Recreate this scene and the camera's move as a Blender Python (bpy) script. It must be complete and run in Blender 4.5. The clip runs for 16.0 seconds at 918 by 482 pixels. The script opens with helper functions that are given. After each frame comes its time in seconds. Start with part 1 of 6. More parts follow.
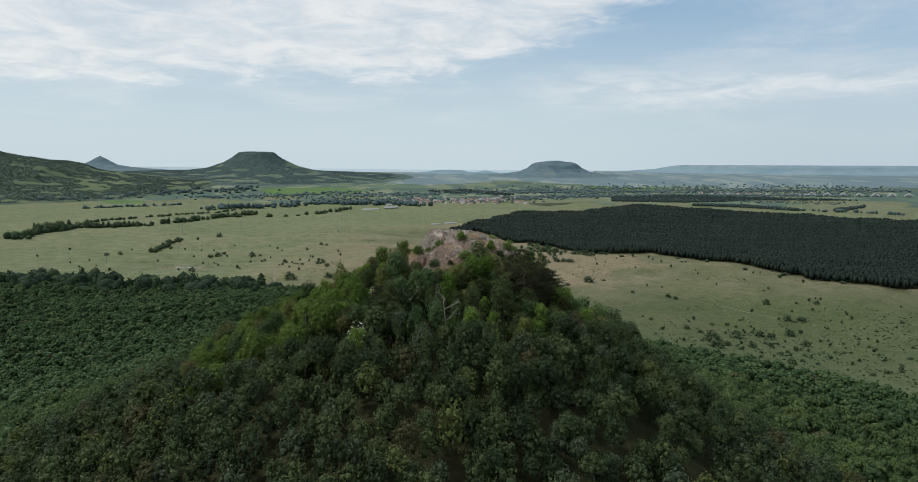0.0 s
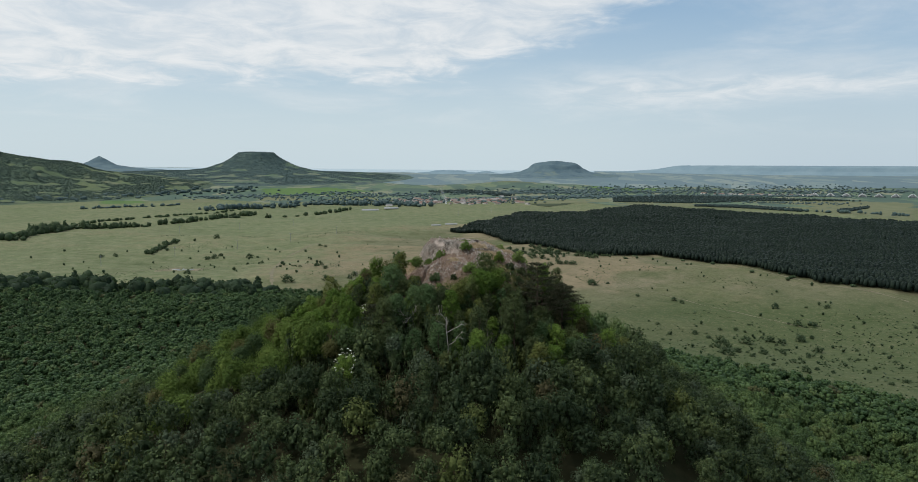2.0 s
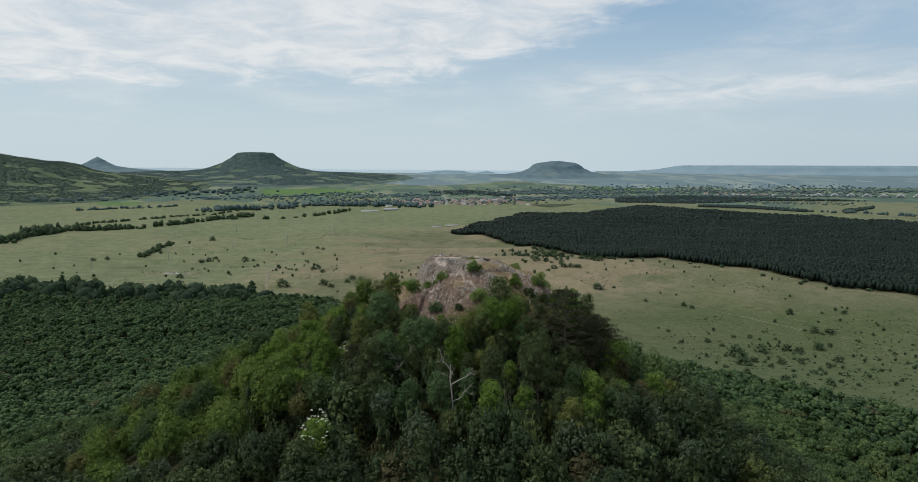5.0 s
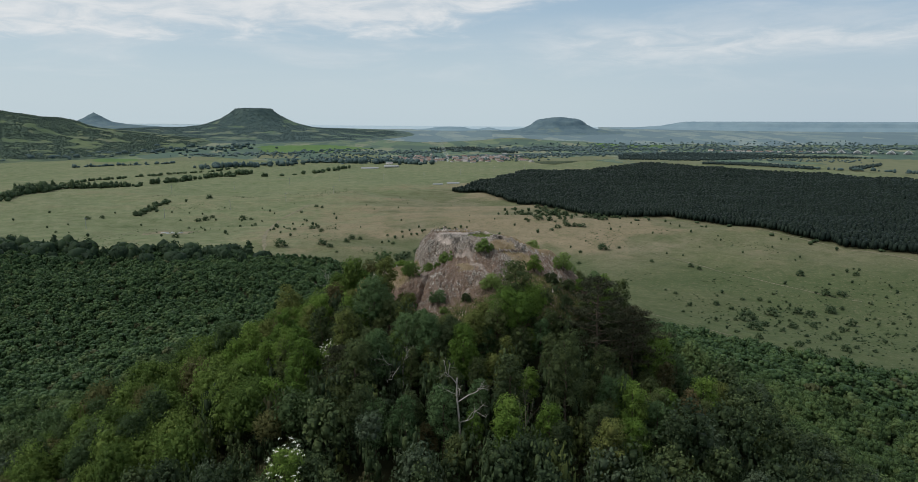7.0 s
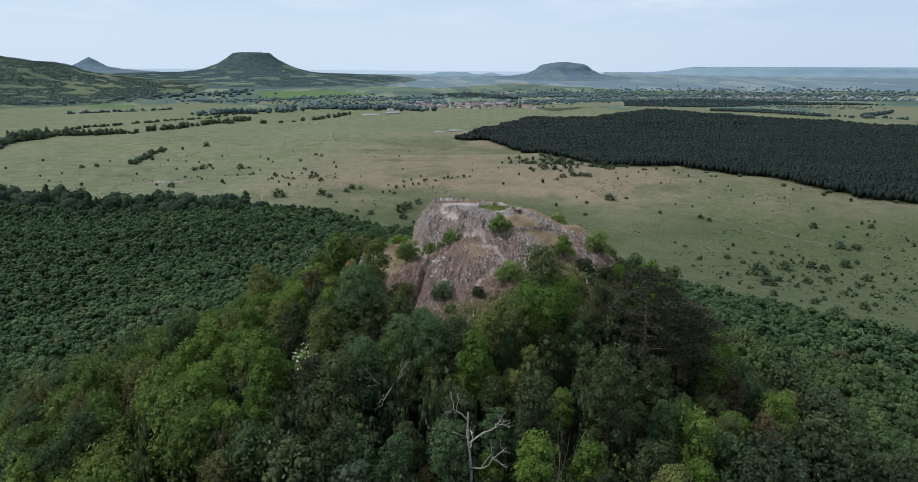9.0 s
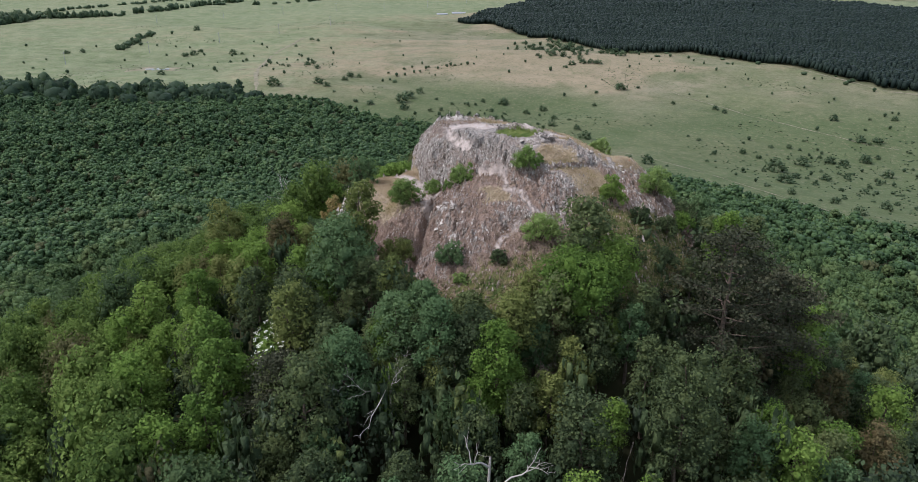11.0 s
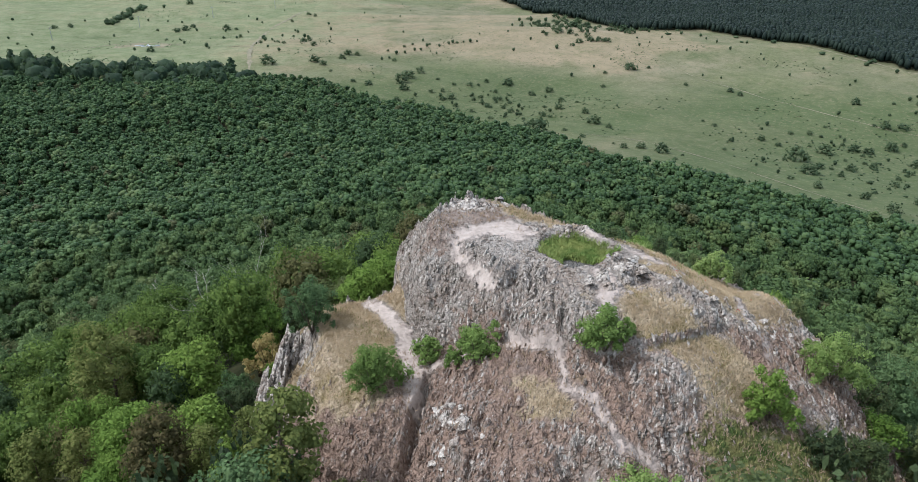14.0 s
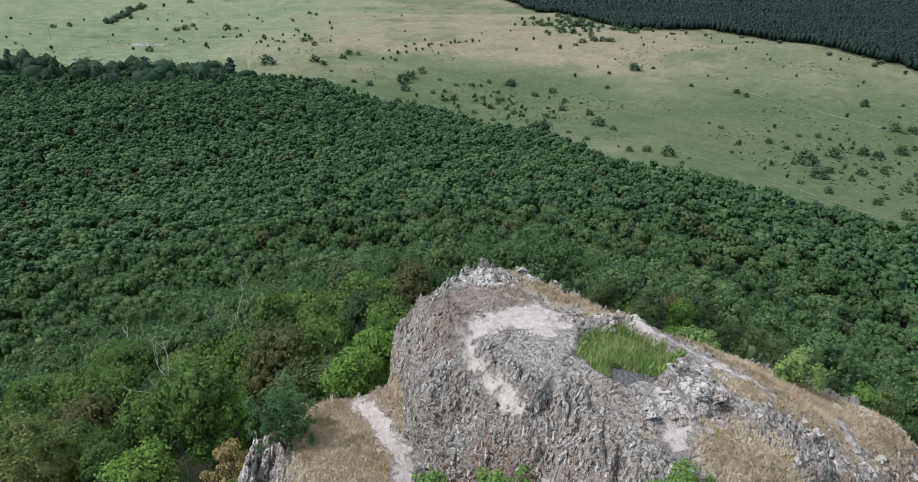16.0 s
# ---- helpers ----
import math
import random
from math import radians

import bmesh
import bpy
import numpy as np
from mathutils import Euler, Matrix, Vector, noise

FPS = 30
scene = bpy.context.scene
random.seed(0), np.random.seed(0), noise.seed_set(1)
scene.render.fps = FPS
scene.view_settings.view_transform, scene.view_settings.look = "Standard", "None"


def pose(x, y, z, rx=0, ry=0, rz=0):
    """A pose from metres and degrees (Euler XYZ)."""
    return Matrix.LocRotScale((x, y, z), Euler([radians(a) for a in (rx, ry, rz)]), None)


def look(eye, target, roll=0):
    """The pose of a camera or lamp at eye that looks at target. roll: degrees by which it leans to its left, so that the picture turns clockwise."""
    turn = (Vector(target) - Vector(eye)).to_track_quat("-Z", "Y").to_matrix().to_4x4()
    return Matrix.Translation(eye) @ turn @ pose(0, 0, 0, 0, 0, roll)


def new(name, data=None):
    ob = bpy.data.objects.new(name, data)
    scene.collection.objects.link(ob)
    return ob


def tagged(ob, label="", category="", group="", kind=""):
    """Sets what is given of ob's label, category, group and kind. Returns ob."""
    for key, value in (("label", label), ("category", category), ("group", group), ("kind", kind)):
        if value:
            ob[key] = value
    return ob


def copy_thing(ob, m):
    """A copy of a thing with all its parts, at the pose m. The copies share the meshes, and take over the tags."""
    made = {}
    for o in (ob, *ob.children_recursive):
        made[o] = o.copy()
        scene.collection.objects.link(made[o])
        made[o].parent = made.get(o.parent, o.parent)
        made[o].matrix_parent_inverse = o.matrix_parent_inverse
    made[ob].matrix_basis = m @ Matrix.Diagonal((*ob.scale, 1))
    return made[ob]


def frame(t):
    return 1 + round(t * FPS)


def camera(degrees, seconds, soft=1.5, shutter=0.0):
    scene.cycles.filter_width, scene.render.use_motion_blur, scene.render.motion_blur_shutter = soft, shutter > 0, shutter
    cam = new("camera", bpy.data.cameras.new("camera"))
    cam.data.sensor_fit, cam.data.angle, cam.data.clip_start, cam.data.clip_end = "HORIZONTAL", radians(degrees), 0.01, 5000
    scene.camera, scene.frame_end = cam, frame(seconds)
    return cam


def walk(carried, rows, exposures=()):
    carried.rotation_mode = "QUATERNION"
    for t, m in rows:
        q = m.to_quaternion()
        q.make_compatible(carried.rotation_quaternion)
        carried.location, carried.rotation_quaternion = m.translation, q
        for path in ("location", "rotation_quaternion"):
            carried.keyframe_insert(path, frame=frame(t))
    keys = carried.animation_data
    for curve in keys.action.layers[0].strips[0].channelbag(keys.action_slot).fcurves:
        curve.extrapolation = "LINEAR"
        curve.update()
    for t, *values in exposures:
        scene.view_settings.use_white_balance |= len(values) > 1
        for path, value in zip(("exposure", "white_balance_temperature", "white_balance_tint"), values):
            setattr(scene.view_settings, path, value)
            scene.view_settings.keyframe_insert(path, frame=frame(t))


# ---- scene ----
# camera and its flight
cam = camera(67.4, 16.0, soft=0.4, shutter=0.08)
PATH = [
    (0, (2.29, 0.94, 140.17), (5.82, 100.28, 129.26), 0.40),
    (0.5, (2.25, 5.54, 140.17), (5.76, 104.88, 129.26), 0.42),
    (1, (2.21, 10.07, 140.22), (5.71, 109.41, 129.29), 0.41),
    (1.5, (2.19, 14.56, 140.27), (5.69, 113.91, 129.36), 0.47),
    (2, (2.17, 19.09, 140.36), (5.65, 118.44, 129.48), 0.42),
    (2.5, (2.25, 23.57, 140.40), (5.73, 122.92, 129.53), 0.38),
    (3, (2.30, 27.93, 140.37), (5.77, 127.28, 129.52), 0.34),
    (3.5, (2.28, 32.45, 140.35), (5.77, 131.80, 129.51), 0.33),
    (4, (2.23, 37.31, 140.41), (5.68, 136.66, 129.59), 0.33),
    (5, (2.16, 46.82, 140.44), (5.59, 146.17, 129.60), 0.33),
    (5.6, (2.09, 52.69, 140.47), (5.51, 152.04, 129.58), 0.34),
    (6.1, (2.05, 57.68, 140.51), (5.45, 156.98, 129.20), 0.34),
    (6.5, (2.01, 61.67, 140.53), (5.41, 160.81, 127.92), 0.34),
    (7, (2.02, 66.77, 140.60), (5.31, 165.26, 123.57), 0.36),
    (7.5, (2.06, 71.66, 140.61), (5.24, 169.43, 119.89), 0.40),
    (8, (2.06, 76.92, 140.67), (5.13, 173.97, 116.77), 0.39),
    (8.2, (2.02, 78.57, 140.55), (5.06, 175.60, 116.53), 0.39),
    (8.7, (1.94, 83.31, 140.43), (4.94, 180.33, 116.36), 0.40),
    (9.2, (1.85, 87.95, 140.29), (4.81, 184.71, 115.21), 0.41),
    (9.7, (1.76, 92.62, 140.17), (4.65, 188.74, 112.73), 0.42),
    (10.3, (1.64, 97.99, 139.91), (4.44, 192.56, 107.53), 0.44),
    (10.5, (1.62, 99.90, 139.89), (4.38, 193.77, 105.53), 0.44),
    (11, (1.57, 104.86, 139.91), (4.16, 196.57, 100.14), 0.47),
    (11.5, (1.56, 109.42, 139.85), (4.10, 199.92, 97.40), 0.54),
    (12, (1.57, 114.40, 139.85), (4.09, 204.70, 96.96), 0.58),
    (12.5, (1.62, 119.02, 139.78), (4.14, 209.29, 96.80), 0.65),
    (13, (1.64, 124.11, 139.77), (4.14, 214.33, 96.72), 0.68),
    (13.5, (1.65, 128.59, 139.78), (4.15, 218.79, 96.69), 0.70),
    (14, (1.61, 133.43, 139.86), (4.05, 223.67, 96.82), 0.69),
    (14.5, (1.57, 136.93, 139.89), (3.99, 227.13, 96.79), 0.73),
    (15, (1.47, 139.87, 139.98), (3.86, 230.07, 96.86), 0.77),
    (15.5, (1.41, 141.58, 139.98), (3.71, 231.75, 96.80), 0.69),
    (16, (1.29, 142.54, 139.94), (3.53, 232.67, 96.70), 0.73),
]
walk(cam, [(t, look(eye, target, roll)) for t, eye, target, roll in PATH],
     exposures=[(0, 0.09, 6500, 10), (4.2, 0.07, 6500, 10), (6.5, -0.06, 6480, 10), (8, 0.05, 6250, 12), (10.3, 0.60, 5850, 20), (11.5, 0.88, 6050, 19), (13, 1.00, 6050, 16), (14.5, 0.92, 5880, 12), (16, 0.86, 5800, 10)])

# ---- sky, sun ----
world = bpy.data.worlds.new("sky")
scene.world = world
world.use_nodes = True


class Nodes:
    """Short writing for node trees."""

    def __init__(self, tree):
        self.tree = tree

    def add(self, kind, **values):
        n = self.tree.nodes.new(kind)
        for key, value in values.items():
            setattr(n, key, value)
        return n

    def put(self, socket, value):
        if isinstance(value, bpy.types.NodeSocket):
            self.tree.links.new(value, socket)
        elif value is not None:
            socket.default_value = value

    def math(self, op, a, b=None, c=None):
        n = self.add("ShaderNodeMath", operation=op)
        for k, v in enumerate((a, b, c)):
            self.put(n.inputs[k], v)
        return n.outputs[0]

    def mix(self, fac, a, b, blend="MIX"):
        n = self.add("ShaderNodeMix", data_type="RGBA", blend_type=blend)
        self.put(n.inputs[0], fac)
        self.put(n.inputs[6], a if not isinstance(a, tuple) else (*a, 1))
        self.put(n.inputs[7], b if not isinstance(b, tuple) else (*b, 1))
        return n.outputs[2]

    def noise(self, scale, detail=4, rough=0.55, vector=None, distortion=0.0):
        n = self.add("ShaderNodeTexNoise")
        self.put(n.inputs["Vector"], vector)
        n.inputs["Scale"].default_value, n.inputs["Detail"].default_value = scale, detail
        n.inputs["Roughness"].default_value, n.inputs["Distortion"].default_value = rough, distortion
        return n.outputs["Fac"]

    def ramp(self, fac, *stops):
        n = self.add("ShaderNodeValToRGB")
        el = n.color_ramp.elements
        while len(el) < len(stops):
            el.new(0.5)
        for e, (at, colour) in zip(el, stops):
            e.position, e.color = at, (*colour, 1) if isinstance(colour, tuple) else (colour, colour, colour, 1)
        self.put(n.inputs[0], fac)
        return n.outputs[0]

    def step(self, x, low, high):
        n = self.add("ShaderNodeMapRange", interpolation_type="SMOOTHSTEP")
        self.put(n.inputs[0], x)
        n.inputs[1].default_value, n.inputs[2].default_value = low, high
        return n.outputs[0]


SUN_HEIGHT, SUN_TURN = 52.0, 270.0   # degrees above the skyline; bearing, clockwise from +y


def make_sky():
    g = Nodes(world.node_tree)
    g.tree.nodes.clear()
    sky = g.add("ShaderNodeTexSky", sky_type="NISHITA", sun_disc=False)
    sky.sun_elevation, sky.sun_rotation = radians(SUN_HEIGHT), radians(SUN_TURN)
    sky.air_density, sky.dust_density, sky.altitude = 1.0, 2.2, 300
    way = g.add("ShaderNodeTexCoord").outputs["Generated"]
    split = g.add("ShaderNodeSeparateXYZ")
    g.put(split.inputs[0], way)
    dx, dy, dz = split.outputs
    over = g.math("MAXIMUM", g.math("ADD", dz, 0.13), 0.02)
    flat = g.add("ShaderNodeCombineXYZ")
    g.put(flat.inputs[0], g.math("DIVIDE", dx, over))
    g.put(flat.inputs[1], g.math("DIVIDE", dy, over))
    n1 = g.noise(0.9, 7, 0.6, flat.outputs[0], 0.5)
    n2 = g.noise(3.4, 7, 0.62, flat.outputs[0], 0.5)
    az = g.math("DIVIDE", dx, g.math("MAXIMUM", dy, 0.2))
    el = g.math("DIVIDE", dz, g.math("MAXIMUM", dy, 0.2))
    # a bank of cloud high up, its lower edge rising to one side
    edge = g.math("ADD", g.math("MULTIPLY", g.math("POWER", g.math("MAXIMUM", g.math("ADD", az, 0.06), 0.0), 1.5), 0.52), 0.122)
    bank = g.math("SUBTRACT", el, edge)
    bank = g.math("ADD", bank, g.math("MULTIPLY", g.math("SUBTRACT", n1, 0.5), 0.09))
    bank = g.math("ADD", bank, g.math("MULTIPLY", g.math("SUBTRACT", n2, 0.5), 0.08))
    bank = g.math("MULTIPLY", g.step(bank, -0.022, 0.030), g.math("ADD", 0.72, g.math("MULTIPLY", g.step(n2, 0.35, 0.62), 0.28)))
    # a broad thin veil on the other side
    line = g.math("SUBTRACT", el, g.math("ADD", g.math("MULTIPLY", az, 0.045), 0.098))
    line = g.math("ADD", line, g.math("MULTIPLY", g.math("SUBTRACT", n1, 0.5), 0.05))
    veil = g.math("SUBTRACT", 1.0, g.step(g.math("ABSOLUTE", line), 0.004, 0.046))
    veil = g.math("MULTIPLY", veil, g.step(az, 0.02, 0.30))
    veil = g.math("MULTIPLY", veil, g.math("ADD", 0.25, g.math("MULTIPLY", g.step(n2, 0.28, 0.66), 0.50)))
    thin = g.math("MULTIPLY", g.math("MULTIPLY", g.step(n1, 0.44, 0.70), 0.42), g.step(el, 0.03, 0.09))
    cover = g.math("MAXIMUM", g.math("MAXIMUM", bank, veil), thin)
    body = g.ramp(n2, (0.3, (6.3, 6.8, 7.1)), (0.7, (8.0, 8.15, 8.2)))
    low = g.step(dz, 0.0, 0.26)
    aside = g.math("MULTIPLY", g.step(az, 0.05, 0.65), 0.55)
    hazy = g.mix(low, g.mix(aside, (5.7, 6.8, 7.35), (4.5, 5.6, 6.5)), g.mix(0.55, sky.outputs[0], (3.2, 5.2, 7.2)))
    hazy = g.mix(0.9, sky.outputs[0], hazy)
    colour = g.mix(g.math("MULTIPLY", cover, 0.9), hazy, body)
    bg = g.add("ShaderNodeBackground")
    g.put(bg.inputs[0], colour)
    bg.inputs[1].default_value = 0.10
    out = g.add("ShaderNodeOutputWorld")
    g.put(out.inputs[0], bg.outputs[0])


make_sky()
sun_data = bpy.data.lights.new("sun", "SUN")
sun_data.energy, sun_data.angle, sun_data.color = 2.35, radians(4), (1.0, 0.965, 0.91)
sun = new("sun", sun_data)
sun.matrix_basis = look((0, 0, 300), (
    -math.sin(radians(SUN_TURN)) * math.cos(radians(SUN_HEIGHT)),
    -math.cos(radians(SUN_TURN)) * math.cos(radians(SUN_HEIGHT)),
    300 - math.sin(radians(SUN_HEIGHT))))


# ---- materials ----
def relief(g, shader, height, strength, distance):
    b = g.add("ShaderNodeBump")
    b.inputs["Strength"].default_value, b.inputs["Distance"].default_value = strength, distance
    g.put(b.inputs["Height"], height)
    g.put(shader.inputs["Normal"], b.outputs[0])


def material(name):
    m = bpy.data.materials.new(name)
    m.use_nodes = True
    g = Nodes(m.node_tree)
    shader = m.node_tree.nodes["Principled BSDF"]
    shader.inputs["Specular IOR Level"].default_value = 0.07
    shader.inputs["Roughness"].default_value = 0.85
    return m, g, shader


def place_of(g):
    return g.add("ShaderNodeNewGeometry").outputs["Position"]


def leaf_material(name, tones, patch=0.16, own=False, through_light=0.3, patches=(), grain=2.6, knobbly=0.4, odd=()):
    """Foliage: tones from deep to light, varied leaf by leaf, tree by tree and over the wood."""
    m, g, shader = material(name)
    geo = g.add("ShaderNodeNewGeometry")
    leaf = geo.outputs["Random Per Island"]
    wide = g.step(g.noise(patch, 3, 0.6, geo.outputs["Position"]), 0.26, 0.74)
    tree = g.add("ShaderNodeObjectInfo").outputs["Random"] if own else g.add("ShaderNodeAttribute", attribute_name="tree").outputs["Fac"]
    mixed = g.math("ADD", g.math("MULTIPLY", leaf, 0.34), g.math("ADD", g.math("MULTIPLY", tree, 0.50), g.math("MULTIPLY", wide, 0.16)))
    colour = g.ramp(mixed, *[(0.12 + 0.76 * k / (len(tones) - 1), t) for k, t in enumerate(tones)])
    clump = g.noise(grain, 3, 0.65, geo.outputs["Position"])
    colour = g.mix(g.math("MULTIPLY", g.step(clump, 0.42, 0.70), 0.25), colour, tones[-1])
    for scale, low, high, tint in patches:
        colour = g.mix(g.math("MULTIPLY", g.step(g.noise(scale, 2, 0.5, geo.outputs["Position"]), low, high), 0.6), colour, tint)
    if odd:
        # single trees of another kind
        pick = g.math("FRACT", g.math("MULTIPLY", tree, 37.7))
        for low, high, tint in odd:
            colour = g.mix(g.math("MULTIPLY", g.math("MULTIPLY", g.math("GREATER_THAN", pick, low), g.math("LESS_THAN", pick, high)), 0.8), colour, tint)
    g.put(shader.inputs["Base Color"], colour)
    shader.inputs["Roughness"].default_value = 0.6
    relief(g, shader, clump, 0.6, knobbly)
    lit = g.add("ShaderNodeBsdfTranslucent")
    g.put(lit.inputs[0], g.mix(0.35, colour, (0.11, 0.18, 0.055)))
    both = g.add("ShaderNodeMixShader")
    both.inputs[0].default_value = through_light
    g.put(both.inputs[1], shader.outputs[0])
    g.put(both.inputs[2], lit.outputs[0])
    g.put(m.node_tree.nodes["Material Output"].inputs[0], both.outputs[0])
    return m


LEAF = leaf_material("leaves_of_the_hill", [(0.028, 0.044, 0.023), (0.050, 0.072, 0.034), (0.088, 0.116, 0.046), (0.132, 0.158, 0.060)], own=True, grain=5.0)
LEAF_LIGHT = leaf_material("light_green_leaves", [(0.064, 0.116, 0.024), (0.112, 0.190, 0.034), (0.176, 0.256, 0.056)], own=True, grain=5.0)
LEAF_GREY = leaf_material("grey_green_leaves", [(0.048, 0.090, 0.038), (0.080, 0.138, 0.058), (0.124, 0.188, 0.080)], own=True, grain=5.0)
LEAF_RED = leaf_material("rusty_leaves", [(0.048, 0.046, 0.020), (0.092, 0.080, 0.034), (0.145, 0.112, 0.056)], own=True)
LEAF_YELLOW = leaf_material("yellowish_leaves", [(0.066, 0.088, 0.026), (0.125, 0.150, 0.042), (0.200, 0.208, 0.070)], own=True)
LEAF_GOLD = leaf_material("golden_seed_heads", [(0.19, 0.145, 0.055), (0.32, 0.250, 0.098), (0.45, 0.370, 0.160)], own=True, grain=7.0)
LEAF_WOOD = leaf_material("woodland_leaves", [(0.026, 0.050, 0.022), (0.042, 0.079, 0.033), (0.062, 0.108, 0.043), (0.096, 0.145, 0.057)],
                          patch=0.05, through_light=0.2, grain=1.3, knobbly=0.5, patches=((0.02, 0.50, 0.66, (0.040, 0.074, 0.032)),), odd=((0.0, 0.015, (0.080, 0.082, 0.040)), (0.5, 0.55, (0.098, 0.136, 0.055))))
LEAF_WOOD_NEAR = leaf_material("near_woodland_leaves", [(0.036, 0.062, 0.026), (0.058, 0.098, 0.039), (0.086, 0.136, 0.050), (0.128, 0.176, 0.066)],
                          patch=0.05, through_light=0.2, grain=3.4, knobbly=0.5, patches=((0.02, 0.50, 0.66, (0.062, 0.104, 0.040)),), odd=((0.0, 0.02, (0.100, 0.102, 0.048)), (0.5, 0.58, (0.100, 0.132, 0.050))))
LEAF_SLOPE = leaf_material("hillside_leaves", [(0.020, 0.034, 0.019), (0.036, 0.056, 0.029), (0.062, 0.090, 0.040), (0.100, 0.130, 0.052)],
                           patch=0.10, grain=4.0, knobbly=0.3, through_light=0.22, odd=((0.0, 0.07, (0.105, 0.128, 0.040)), (0.50, 0.55, (0.082, 0.070, 0.036)), (0.80, 0.88, (0.078, 0.105, 0.066))))
LEAF_SHRUB = leaf_material("shrub_leaves", [(0.105, 0.170, 0.045), (0.180, 0.270, 0.072), (0.275, 0.350, 0.122)], own=True, grain=7.0)
LEAF_SHOULDER = leaf_material("yellow_green_leaves", [(0.044, 0.076, 0.021), (0.080, 0.130, 0.029), (0.122, 0.182, 0.042), (0.172, 0.226, 0.057)],
                              patch=0.15, grain=4.0, odd=((0.0, 0.12, (0.105, 0.090, 0.042)), (0.30, 0.45, (0.044, 0.072, 0.036))))
LEAF_PINE = leaf_material("pine_needles", [(0.022, 0.028, 0.017), (0.040, 0.045, 0.025), (0.074, 0.070, 0.040)], own=True, through_light=0.1)
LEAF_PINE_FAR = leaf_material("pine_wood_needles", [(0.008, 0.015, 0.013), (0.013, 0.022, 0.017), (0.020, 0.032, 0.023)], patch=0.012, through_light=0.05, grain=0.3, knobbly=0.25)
# paler, bluer needles for the far strips: haze painted into the colour
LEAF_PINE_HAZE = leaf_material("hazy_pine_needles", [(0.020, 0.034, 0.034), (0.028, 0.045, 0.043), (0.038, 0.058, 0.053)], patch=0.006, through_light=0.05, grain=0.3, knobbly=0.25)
LEAF_EDGE = leaf_material("wood_edge_leaves", [(0.016, 0.032, 0.019), (0.028, 0.050, 0.028), (0.046, 0.074, 0.037)], patch=0.08)
LEAF_BUSH = leaf_material("bush_leaves", [(0.034, 0.058, 0.031), (0.056, 0.086, 0.044), (0.094, 0.126, 0.066)], own=True)
LEAF_SCRUB = leaf_material("scrub_leaves", [(0.034, 0.058, 0.031), (0.056, 0.086, 0.044), (0.094, 0.126, 0.066)])


def bark_material(name, dark, light):
    m, g, shader = material(name)
    p = place_of(g)
    n = g.noise(9, 5, 0.6, p)
    g.put(shader.inputs["Base Color"], g.ramp(n, (0.3, dark), (0.7, light)))
    relief(g, shader, n, 0.5, 0.03)
    return m


BARK = bark_material("bark", (0.05, 0.04, 0.03), (0.14, 0.11, 0.085))
BARK_THIN = bark_material("greyish_brown_bark", (0.10, 0.085, 0.068), (0.23, 0.20, 0.165))
BARK_DEAD = bark_material("weathered_dead_wood", (0.22, 0.20, 0.175), (0.44, 0.41, 0.37))


